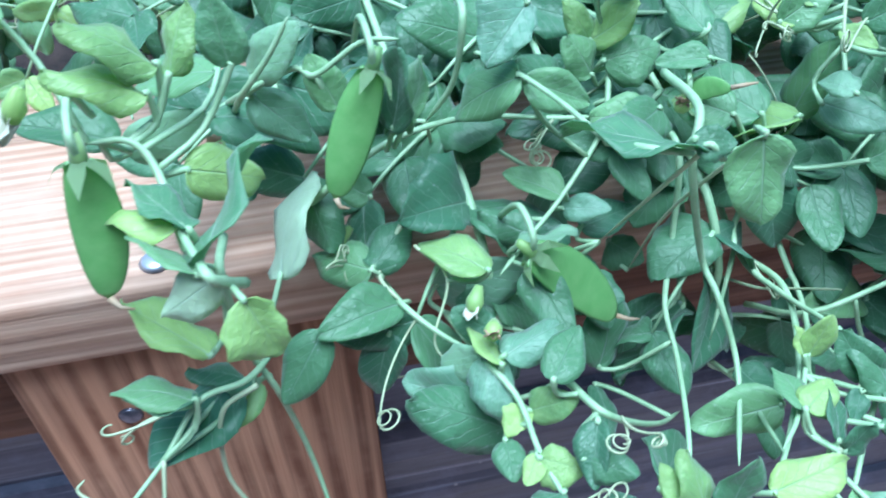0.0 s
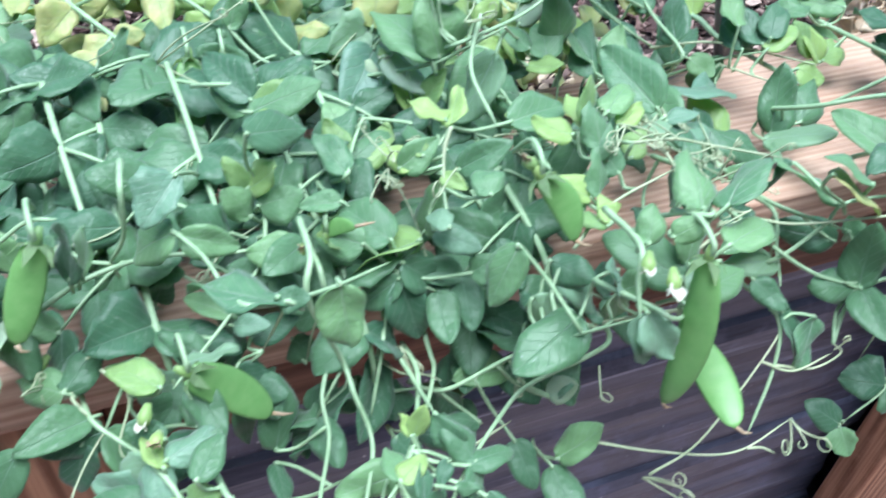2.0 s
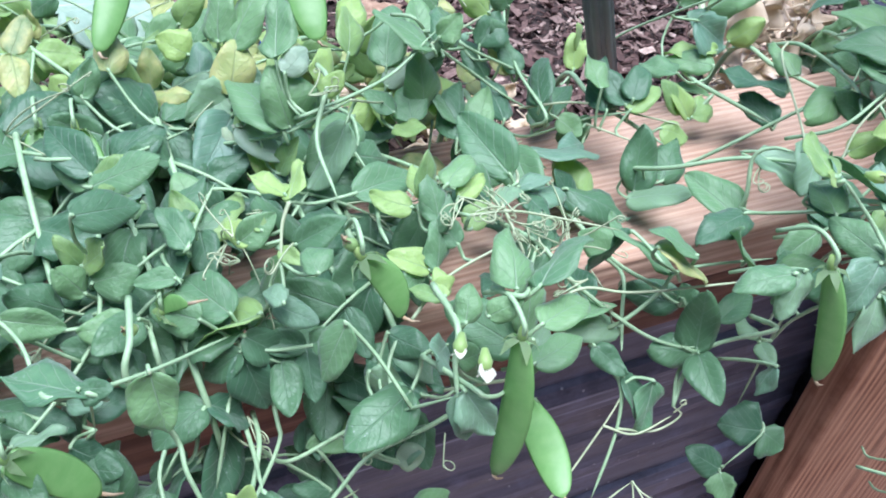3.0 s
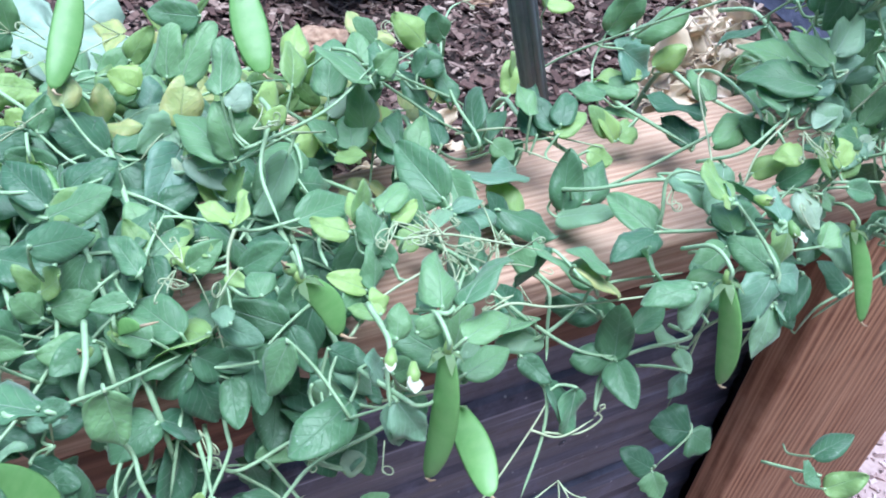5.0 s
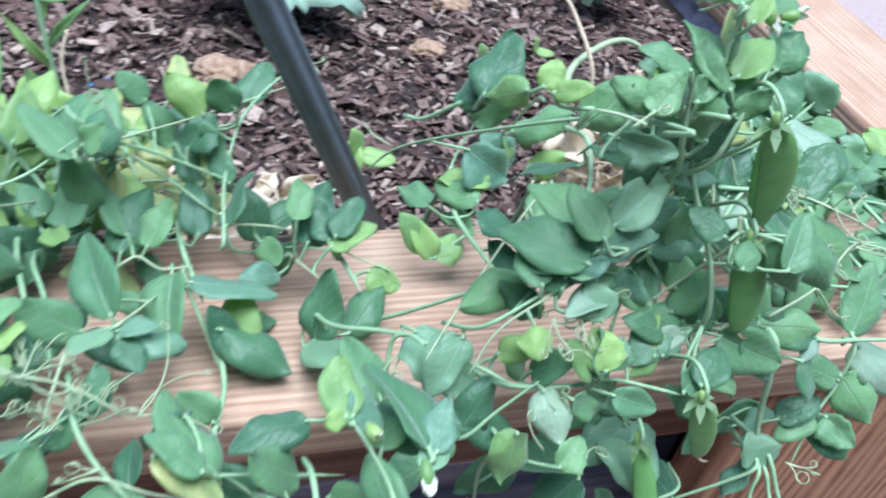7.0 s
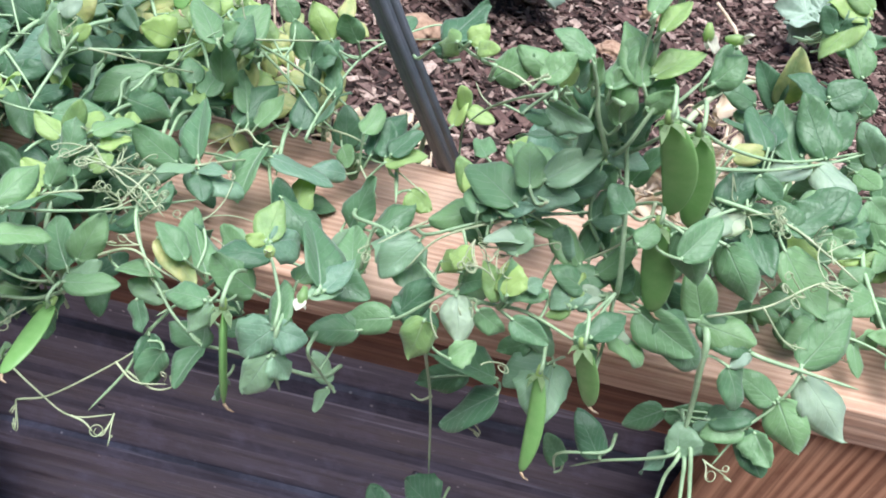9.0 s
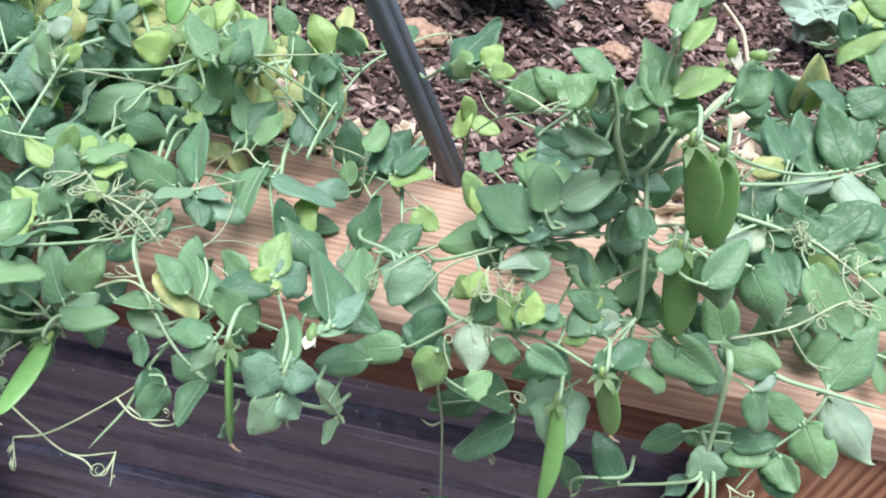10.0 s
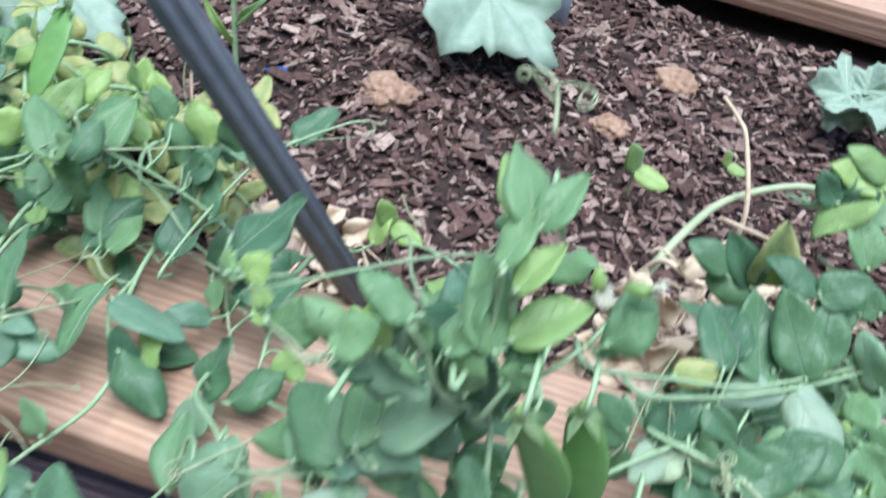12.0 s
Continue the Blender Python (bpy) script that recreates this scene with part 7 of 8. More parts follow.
leaf(p, LEAF, (0.684, -0.060, 0.084), (0.681, -0.051, 0.107), (0.56, -0.66, 0.49), 0.56)
leaf(p, LEAF_OLD_SHADED, (0.707, -0.041, 0.038), (0.688, -0.043, 0.025), (-0.46, -0.69, 0.62), 0.64)
leaf(p, LEAF_OLD_SHADED, (0.694, -0.062, 0.011), (0.664, -0.069, -0.022), (-0.71, -0.08, 0.79), 0.56)
leaf(p, LEAF_OLD_SHADED, (0.691, -0.057, 0.018), (0.656, -0.062, 0.036), (0.41, 0.00, 0.98), 0.56)
leaf(p, LEAF_PALE, (0.658, -0.060, 0.081), (0.665, -0.079, 0.067), (-0.07, -0.61, 0.82), 0.69)
leaf(p, LEAF_YOUNG, (0.645, -0.072, 0.070), (0.641, -0.082, 0.045), (-0.01, -0.94, 0.39), 0.66)
leaf(p, LEAF, (0.712, -0.016, 0.233), (0.718, -0.001, 0.243), (-0.35, -0.32, 0.92), 0.56)
leaf(p, LEAF_YOUNG, (0.714, -0.002, 0.239), (0.704, 0.016, 0.248), (0.43, -0.36, 1.01), 0.56)
leaf(p, LEAF_OLD_SHADED, (0.678, -0.049, -0.155), (0.651, -0.035, -0.152), (-0.27, -0.63, 0.73), 0.94)
leaf(p, LEAF_OLD_SHADED, (0.678, -0.049, -0.155), (0.689, -0.063, -0.162), (-0.38, -0.53, 0.74), 1.32)
leaf(p, LEAF_OLD_SHADED, (0.646, -0.053, -0.178), (0.627, -0.039, -0.166), (-0.25, -0.67, 0.72), 0.78)
leaf(p, LEAF, (0.645, -0.055, -0.179), (0.645, -0.071, -0.191), (-0.51, -0.46, 0.66), 1.03)
leaf(p, LEAF_YOUNG, (0.660, -0.053, 0.097), (0.648, -0.044, 0.096), (-0.46, -0.38, 0.81), 0.85)
leaf(p, LEAF_PALE, (0.686, -0.040, 0.111), (0.665, -0.047, 0.114), (0.04, 0.15, 0.94), 0.56)
leaf(p, LEAF_GREY, (0.712, -0.008, 0.154), (0.697, -0.006, 0.171), (0.28, -0.87, 0.39), 0.65)
leaf(p, LEAF, (0.711, -0.012, 0.135), (0.726, 0.001, 0.139), (0.29, -0.44, 0.95), 0.65)
leaf(p, LEAF, (0.703, -0.020, 0.105), (0.686, -0.026, 0.109), (0.44, -0.62, 0.64), 0.58)
leaf(p, LEAF, (0.670, -0.065, 0.079), (0.687, -0.065, 0.067), (0.35, -0.78, 0.56), 0.63)
leaf(p, LEAF_GREY, (0.692, -0.052, 0.089), (0.699, -0.045, 0.092), (0.06, -0.48, 0.96), 0.95)
leaf(p, LEAF, (0.704, -0.045, 0.084), (0.685, -0.055, 0.086), (0.09, 0.15, 1.08), 0.56)
leaf(p, LEAF, (0.662, -0.084, 0.059), (0.673, -0.076, 0.068), (-0.18, -0.60, 0.83), 0.85)
leaf(p, LEAF, (0.704, 0.179, 0.051), (0.719, 0.168, 0.092), (-0.53, -0.84, 0.03), 0.57)
leaf(p, LEAF_GREY, (0.685, 0.137, 0.061), (0.715, 0.132, 0.040), (0.13, -0.92, 0.38), 0.86)
leaf(p, LEAF, (0.688, 0.112, 0.040), (0.668, 0.139, 0.036), (-0.53, -0.30, 0.96), 0.56)
leaf(p, LEAF_YOUNG, (0.642, -0.029, 0.205), (0.650, -0.038, 0.213), (-0.92, -0.27, 0.39), 0.56)
leaf(p, LEAF, (0.652, -0.038, 0.198), (0.666, -0.038, 0.214), (-0.42, -0.83, 0.41), 0.74)
leaf(p, LEAF, (0.673, -0.043, 0.206), (0.685, -0.035, 0.216), (-0.27, -0.60, 0.72), 0.74)
leaf(p, LEAF_GREY, (0.704, 0.007, 0.147), (0.701, 0.008, 0.167), (-0.49, -0.82, 0.02), 0.74)
leaf(p, LEAF, (0.713, -0.026, 0.181), (0.705, -0.024, 0.207), (-0.26, -0.96, 0.13), 0.56)
leaf(p, LEAF_GREY, (0.714, -0.012, 0.155), (0.735, -0.015, 0.152), (0.11, -0.61, 0.89), 0.56)
leaf(p, LEAF_GREY, (0.687, -0.026, 0.140), (0.712, -0.013, 0.157), (-0.13, -0.51, 0.88), 0.56)
leaf(p, LEAF, (0.681, -0.032, 0.138), (0.676, -0.003, 0.146), (-0.31, -0.24, 0.90), 0.56)
leaf(p, LEAF_GREY, (0.703, -0.013, 0.128), (0.719, -0.020, 0.147), (-0.64, -0.75, 0.35), 0.57)
leaf(p, LEAF, (0.671, -0.030, 0.125), (0.660, -0.003, 0.126), (-0.61, -0.21, 0.66), 0.72)
leaf(p, LEAF, (0.659, -0.033, 0.115), (0.656, -0.010, 0.121), (-0.41, -0.30, 0.90), 0.69)
leaf(p, LEAF, (0.667, -0.036, 0.115), (0.663, -0.016, 0.120), (-0.68, -0.37, 0.90), 0.67)
leaf(p, LEAF_GREY, (0.669, -0.033, 0.120), (0.685, -0.035, 0.130), (-0.58, -0.61, 0.76), 0.56)
leaf(p, LEAF_GREY, (0.680, -0.031, 0.131), (0.706, -0.027, 0.135), (0.11, -0.81, 0.71), 0.57)
leaf(p, LEAF_GREY, (0.705, -0.026, 0.093), (0.705, -0.024, 0.112), (-0.47, -0.90, 0.13), 0.90)
leaf(p, LEAF_OLD_SHADED, (0.695, 0.052, 0.030), (0.687, 0.082, 0.036), (-0.64, -0.29, 0.91), 0.60)
leaf(p, LEAF_OLD_SHADED, (0.704, 0.060, 0.047), (0.681, 0.099, 0.045), (-0.03, 0.22, 1.13), 0.56)
leaf(p, LEAF_GREY, (0.683, -0.047, 0.106), (0.677, -0.037, 0.118), (-0.30, -0.90, 0.52), 0.92)
leaf(p, LEAF_PALE, (0.671, -0.044, 0.109), (0.689, -0.034, 0.116), (-0.16, -0.48, 0.86), 0.62)
leaf(p, LEAF_YOUNG, (0.683, -0.062, 0.091), (0.678, -0.051, 0.104), (-0.43, -0.67, 0.61), 0.88)
leaf(p, LEAF_YOUNG, (0.646, -0.036, 0.078), (0.659, -0.045, 0.093), (-0.89, -0.42, 0.32), 0.56)
leaf(p, LEAF, (0.659, -0.045, 0.074), (0.673, -0.054, 0.094), (-0.88, -0.26, 0.45), 0.56)
leaf(p, LEAF, (0.688, -0.066, 0.080), (0.710, -0.072, 0.074), (0.07, -0.72, 0.58), 0.59)
leaf(p, LEAF_YOUNG, (0.656, 0.087, 0.019), (0.645, 0.099, 0.041), (0.15, -0.88, 0.56), 0.56)
leaf(p, LEAF_YOUNG, (0.658, 0.087, 0.020), (0.673, 0.096, 0.031), (-0.25, -0.58, 0.77), 0.81)
tendril(p, (0.684, -0.042, -0.057), (0.018, -0.040, 0.055), rng, 0.078)
tendril(p, (0.679, -0.078, 0.053), (0.008, 0.022, -0.023), rng, 0.036)
tendril(p, (0.654, -0.081, 0.069), (-0.004, 0.002, 0.007), rng, 0.020)
tendril(p, (0.711, 0.034, 0.262), (0.004, -0.001, 0.002), rng, 0.020)
tendril(p, (0.712, 0.030, 0.259), (-0.005, -0.002, 0.004), rng, 0.020)
tendril(p, (0.690, -0.030, 0.098), (0.016, -0.001, 0.001), rng, 0.020)
tendril(p, (0.674, -0.045, 0.107), (-0.005, -0.010, -0.000), rng, 0.020)
tendril(p, (0.675, -0.061, 0.099), (-0.013, 0.013, 0.009), rng, 0.022)
tendril(p, (0.666, -0.066, 0.066), (0.004, -0.007, 0.018), rng, 0.022)
pod(p, (0.711, -0.039, 0.040), (0.711, -0.069, 0.045), (0.715, -0.098, -0.005), rng, 1, (-0.50, -0.80, 0.30), 0.19)
tendril(p, (0.664, -0.048, 0.204), (0.009, 0.001, 0.003), rng, 0.020)
tendril(p, (0.661, -0.046, 0.109), (-0.005, -0.009, -0.006), rng, 0.020)
tendril(p, (0.690, -0.034, 0.102), (-0.025, -0.021, 0.007), rng, 0.036)
thicket(p, rng, 14)

p, rng = plant(0.75, 0.19, "tall pea plant with three large flat green pods")
stem(p, 0.0023, (0.750, 0.190, -0.075), (0.755, 0.165, 0.015), (0.746, 0.110, 0.030), (0.756, 0.050, 0.034))
stem(p, 0.0017, (0.738, -0.044, 0.095), (0.732, -0.039, 0.125), (0.724, -0.015, 0.155), (0.714, -0.013, 0.183))
stem(p, 0.0014, (0.724, -0.009, 0.155), (0.730, -0.024, 0.175), (0.736, -0.033, 0.191))
stem(p, 0.0013, (0.719, -0.026, 0.170), (0.724, -0.026, 0.190), (0.729, -0.022, 0.200), (0.735, -0.028, 0.196), (0.733, -0.035, 0.192))
stem(p, 0.0014, (0.784, 0.045, 0.120), (0.818, 0.059, 0.118), (0.854, 0.080, 0.117), (0.880, 0.097, 0.119))
stem(p, 0.0010, (0.741, -0.032, 0.147), (0.740, -0.036, 0.135), (0.731, -0.029, 0.110), (0.718, -0.027, 0.093))
stem(p, 0.0016, (0.719, -0.013, 0.210), (0.717, -0.010, 0.228), (0.717, -0.003, 0.239))
stem(p, 0.0013, (0.768, -0.054, -0.031), (0.742, -0.054, -0.044), (0.747, -0.046, -0.078))
stem(p, 0.0015, (0.724, -0.000, 0.240), (0.720, 0.015, 0.241), (0.719, 0.021, 0.242))
stem(p, 0.0013, (0.753, 0.014, 0.165), (0.788, 0.044, 0.136), (0.831, 0.068, 0.121), (0.894, 0.113, 0.114))
stem(p, 0.0006, (0.784, 0.031, 0.096), (0.787, 0.050, 0.115), (0.793, 0.066, 0.130))
stem(p, 0.0015, (0.717, 0.073, 0.071), (0.681, 0.003, 0.090), (0.647, -0.034, 0.099))
stem(p, 0.0014, (0.724, 0.032, 0.104), (0.727, 0.066, 0.079))
stem(p, 0.0014, (0.719, -0.012, 0.164), (0.735, -0.014, 0.190), (0.745, -0.006, 0.201))
stem(p, 0.0015, (0.729, -0.017, 0.096), (0.716, -0.015, 0.116), (0.713, -0.017, 0.151))
stem(p, 0.0014, (0.752, -0.006, 0.097), (0.797, 0.033, 0.101), (0.812, 0.041, 0.104))
stem(p, 0.0012, (0.723, 0.175, 0.045), (0.686, 0.070, 0.138), (0.639, -0.031, 0.203))
leaf(p, LEAF_GREY, (0.726, 0.161, 0.026), (0.707, 0.163, 0.050), (0.27, -0.96, 0.24), 0.77)
leaf(p, LEAF_YOUNG, (0.726, 0.161, 0.026), (0.724, 0.164, 0.050), (0.69, -0.75, 0.21), 0.56)
leaf(p, LEAF, (0.718, -0.022, 0.201), (0.707, -0.002, 0.223), (0.37, -0.65, 0.68), 0.56)
leaf(p, LEAF_YOUNG, (0.721, -0.018, 0.205), (0.742, -0.001, 0.215), (-0.29, -0.28, 1.08), 0.56)
leaf(p, LEAF, (0.758, 0.013, 0.212), (0.754, -0.007, 0.197), (0.41, -0.64, 0.73), 0.56)
leaf(p, LEAF_OLD_SHADED, (0.764, -0.043, 0.083), (0.798, -0.052, 0.060), (0.40, -0.67, 0.86), 0.56)
leaf(p, LEAF, (0.718, -0.030, 0.094), (0.697, -0.020, 0.111), (0.29, -0.60, 0.90), 0.56)
leaf(p, LEAF_OLD_SHADED, (0.718, -0.028, 0.094), (0.725, -0.008, 0.104), (-0.48, -0.25, 0.83), 0.56)
leaf(p, LEAF, (0.725, -0.019, 0.119), (0.733, -0.015, 0.140), (-0.30, -0.92, 0.32), 0.61)
leaf(p, LEAF, (0.729, -0.011, 0.095), (0.747, -0.018, 0.111), (-0.72, -0.42, 0.59), 0.56)
leaf(p, LEAF, (0.732, -0.004, 0.134), (0.740, -0.003, 0.159), (-0.90, -0.47, 0.38), 0.56)
leaf(p, LEAF_OLD_SHADED, (0.723, -0.008, 0.156), (0.726, -0.006, 0.179), (-0.40, -0.97, 0.10), 0.56)
leaf(p, LEAF, (0.727, 0.001, 0.143), (0.707, 0.002, 0.163), (0.53, -0.66, 0.54), 0.56)
leaf(p, LEAF, (0.727, -0.034, 0.093), (0.740, -0.033, 0.116), (-0.75, -0.43, 0.42), 0.56)
leaf(p, LEAF, (0.766, -0.015, 0.102), (0.782, -0.010, 0.106), (0.13, -0.59, 0.73), 0.58)
leaf(p, LEAF_YOUNG, (0.717, -0.048, 0.080), (0.721, -0.037, 0.095), (0.02, -0.86, 0.57), 0.56)
leaf(p, LEAF_YOUNG, (0.717, -0.048, 0.080), (0.708, -0.048, 0.069), (-0.56, -0.78, 0.46), 0.62)
leaf(p, LEAF_GREY, (0.720, -0.049, 0.081), (0.733, -0.040, 0.089), (0.02, -0.72, 0.92), 0.57)
leaf(p, LEAF, (0.721, -0.069, 0.080), (0.737, -0.056, 0.082), (0.12, -0.47, 0.86), 0.66)
leaf(p, LEAF, (0.737, -0.051, 0.081), (0.763, -0.059, 0.060), (0.50, -0.19, 0.84), 0.56)
leaf(p, LEAF_PALE, (0.743, -0.055, 0.076), (0.753, -0.057, 0.069), (0.19, -0.89, 0.62), 0.61)
leaf(p, LEAF_GREY, (0.717, -0.050, 0.033), (0.694, -0.061, 0.018), (-0.30, -0.74, 0.85), 0.65)
leaf(p, LEAF_GREY, (0.721, -0.047, 0.030), (0.718, -0.082, 0.025), (-0.04, -0.06, 0.98), 0.83)
leaf(p, LEAF_OLD_SHADED, (0.766, -0.056, -0.036), (0.747, -0.044, -0.013), (0.14, -0.85, 0.59), 0.58)
leaf(p, LEAF_OLD_SHADED, (0.752, -0.039, -0.076), (0.734, -0.031, -0.058), (0.22, -0.77, 0.73), 0.58)
leaf(p, LEAF, (0.717, -0.004, 0.238), (0.709, 0.021, 0.252), (0.60, -0.28, 0.88), 0.56)
leaf(p, LEAF, (0.719, -0.002, 0.238), (0.727, 0.015, 0.250), (-0.24, -0.41, 0.80), 0.56)
leaf(p, LEAF_YOUNG, (0.718, -0.018, 0.227), (0.727, -0.002, 0.237), (-0.43, -0.30, 0.92), 0.56)
leaf(p, LEAF_OLD_SHADED, (0.738, -0.106, -0.143), (0.768, -0.109, -0.127), (-0.37, 0.16, 0.93), 0.56)
leaf(p, LEAF_YOUNG, (0.745, -0.122, -0.165), (0.764, -0.134, -0.142), (-0.91, -0.07, 0.61), 0.62)
leaf(p, LEAF_OLD_SHADED, (0.729, -0.042, 0.145), (0.720, -0.026, 0.147), (-0.42, -0.45, 0.80), 0.69)
leaf(p, LEAF, (0.736, -0.051, 0.135), (0.745, -0.042, 0.143), (-0.07, -0.54, 0.76), 0.75)
leaf(p, LEAF, (0.722, -0.024, 0.192), (0.731, -0.028, 0.206), (-0.53, -0.82, 0.25), 0.62)
leaf(p, LEAF, (0.724, -0.041, 0.087), (0.704, -0.039, 0.096), (0.27, -0.78, 0.71), 0.60)
leaf(p, LEAF_OLD_SHADED, (0.740, -0.039, 0.090), (0.740, -0.034, 0.108), (-0.30, -0.86, 0.40), 0.64)
leaf(p, LEAF, (0.739, -0.064, 0.055), (0.726, -0.057, 0.070), (0.45, -0.65, 0.64), 0.56)
leaf(p, LEAF, (0.783, 0.038, 0.102), (0.767, 0.043, 0.115), (0.21, -0.84, 0.62), 0.62)
leaf(p, LEAF, (0.729, 0.175, 0.046), (0.752, 0.153, 0.078), (-0.93, -0.05, 0.67), 0.56)
leaf(p, LEAF_YOUNG, (0.738, 0.155, 0.028), (0.753, 0.142, 0.049), (-0.89, -0.71, 0.31), 0.64)
leaf(p, LEAF_GREY, (0.718, -0.010, 0.162), (0.704, -0.005, 0.181), (-0.22, -1.04, 0.07), 0.82)
leaf(p, LEAF_GREY, (0.718, -0.011, 0.166), (0.725, -0.022, 0.194), (-0.82, -0.57, -0.11), 0.57)
leaf(p, LEAF, (0.724, -0.021, 0.193), (0.728, -0.013, 0.206), (-0.47, -0.73, 0.59), 0.81)
leaf(p, LEAF_GREY, (0.717, -0.016, 0.113), (0.734, -0.009, 0.133), (-0.47, -0.60, 0.69), 0.77)
leaf(p, LEAF_OLD_SHADED, (0.723, -0.015, 0.091), (0.722, -0.012, 0.113), (-0.54, -0.89, 0.18), 0.78)
leaf(p, LEAF, (0.737, -0.029, 0.098), (0.732, -0.011, 0.106), (-0.55, -0.34, 0.68), 0.87)
leaf(p, LEAF, (0.751, -0.038, 0.087), (0.733, -0.029, 0.099), (-0.29, -0.92, 0.39), 0.76)
leaf(p, LEAF_GREY, (0.723, -0.041, 0.086), (0.707, -0.050, 0.080), (-0.14, -0.40, 0.84), 0.83)
leaf(p, LEAF_PALE, (0.732, -0.042, 0.087), (0.713, -0.044, 0.081), (-0.19, -0.73, 0.87), 0.56)
leaf(p, LEAF, (0.752, -0.042, 0.083), (0.787, -0.055, 0.071), (-0.20, -0.83, 0.50), 0.61)
leaf(p, LEAF_OLD_SHADED, (0.729, -0.068, 0.082), (0.744, -0.054, 0.091), (-0.37, -0.28, 1.06), 0.73)
leaf(p, LEAF, (0.715, -0.036, 0.089), (0.735, -0.035, 0.096), (-0.29, -0.65, 0.78), 0.67)
leaf(p, LEAF, (0.751, -0.003, 0.199), (0.761, 0.003, 0.214), (-0.41, -0.63, 0.75), 0.80)
leaf(p, LEAF, (0.782, -0.030, 0.130), (0.804, -0.044, 0.107), (-0.16, -0.84, 0.49), 0.56)
leaf(p, LEAF, (0.757, -0.053, 0.134), (0.773, -0.034, 0.150), (0.05, -0.55, 0.78), 0.56)
leaf(p, LEAF, (0.755, -0.044, 0.143), (0.771, -0.055, 0.120), (-0.17, -0.99, 0.47), 0.56)
flower(p, (0.740, 0.003, 0.225), (0.002, -0.001, -0.007), rng, 0.0108, PETAL)
flower(p, (0.750, 0.006, 0.218), (0.008, -0.000, 0.001), rng, 0.0096, PETAL)
pod(p, (0.745, -0.009, 0.134), (0.745, -0.039, 0.139), (0.758, -0.046, 0.088), rng, 0, (-0.20, -0.92, 0.30), 0.32)
pod(p, (0.731, -0.007, 0.191), (0.731, -0.037, 0.196), (0.749, -0.035, 0.144), rng, 1, (-0.20, -0.92, 0.30), 0.30)
pod(p, (0.751, 0.013, 0.175), (0.751, -0.017, 0.180), (0.764, -0.021, 0.128), rng, 0, (-0.20, -0.92, 0.30), 0.31)
pod(p, (0.725, -0.046, 0.078), (0.725, -0.076, 0.083), (0.740, -0.078, 0.040), rng, 0, (-0.30, -0.90, 0.10), 0.27)
thicket(p, rng, 2)

p, rng = plant(0.83, 0.19, "pea plant with pale leaf undersides and a few yellow leaves")
stem(p, 0.0023, (0.830, 0.190, -0.075), (0.835, 0.165, 0.015), (0.826, 0.110, 0.030), (0.836, 0.050, 0.034))
stem(p, 0.0008, (0.793, -0.027, 0.075), (0.823, -0.018, 0.084), (0.851, -0.001, 0.095), (0.873, 0.002, 0.092))
stem(p, 0.0006, (0.820, -0.021, 0.086), (0.838, -0.025, 0.069), (0.855, -0.021, 0.062))
stem(p, 0.0013, (0.792, -0.024, 0.068), (0.764, -0.038, 0.079), (0.742, -0.047, 0.084))
stem(p, 0.0010, (0.811, 0.040, 0.100), (0.833, 0.030, 0.104), (0.852, 0.014, 0.103), (0.870, 0.003, 0.098))
stem(p, 0.0016, (0.823, -0.037, 0.065), (0.852, -0.034, 0.058), (0.887, -0.032, 0.052))
stem(p, 0.0024, (0.796, -0.034, 0.066), (0.799, -0.041, 0.046), (0.804, -0.044, 0.020), (0.806, -0.051, 0.000))
stem(p, 0.0017, (0.809, -0.059, -0.008), (0.811, -0.071, -0.019), (0.813, -0.084, -0.033))
stem(p, 0.0015, (0.805, -0.061, -0.007), (0.801, -0.069, -0.020), (0.800, -0.083, -0.042))
stem(p, 0.0013, (0.802, -0.062, -0.004), (0.790, -0.060, -0.019), (0.768, -0.054, -0.041), (0.754, -0.048, -0.064))
stem(p, 0.0012, (0.853, -0.032, 0.055), (0.847, -0.042, 0.036), (0.834, -0.051, 0.016), (0.824, -0.063, -0.008))
stem(p, 0.0016, (0.792, 0.003, 0.092), (0.792, 0.019, 0.102), (0.791, -0.003, 0.084))
stem(p, 0.0016, (0.810, -0.056, -0.001), (0.815, -0.072, -0.017), (0.820, -0.089, -0.033), (0.833, -0.105, -0.045))
stem(p, 0.0016, (0.792, 0.042, 0.102), (0.815, 0.035, 0.104), (0.832, 0.029, 0.103))
leaf(p, LEAF_OLD_SHADED, (0.828, 0.130, 0.117), (0.809, 0.133, 0.144), (0.29, -0.96, 0.29), 0.56)
leaf(p, LEAF_YELLOW, (0.831, 0.132, 0.119), (0.829, 0.131, 0.158), (0.10, -1.06, 0.06), 0.56)
leaf(p, LEAF_OLD_SHADED, (0.836, 0.076, 0.113), (0.825, 0.116, 0.127), (0.06, -0.19, 0.92), 0.56)
leaf(p, LEAF_OLD_SHADED, (0.814, 0.066, 0.126), (0.804, 0.097, 0.135), (0.25, -0.21, 1.04), 0.56)
leaf(p, LEAF_OLD_SHADED, (0.854, 0.082, 0.118), (0.832, 0.109, 0.143), (-0.19, -0.66, 0.71), 0.56)
leaf(p, LEAF_PALE, (0.845, 0.078, 0.116), (0.818, 0.066, 0.110), (-0.06, -0.25, 1.04), 0.56)
leaf(p, LEAF_PALE, (0.848, 0.078, 0.116), (0.870, 0.049, 0.114), (-0.29, -0.28, 0.87), 0.56)
leaf(p, LEAF_OLD_SHADED, (0.851, 0.117, 0.139), (0.826, 0.121, 0.150), (0.21, -0.34, 0.80), 0.56)
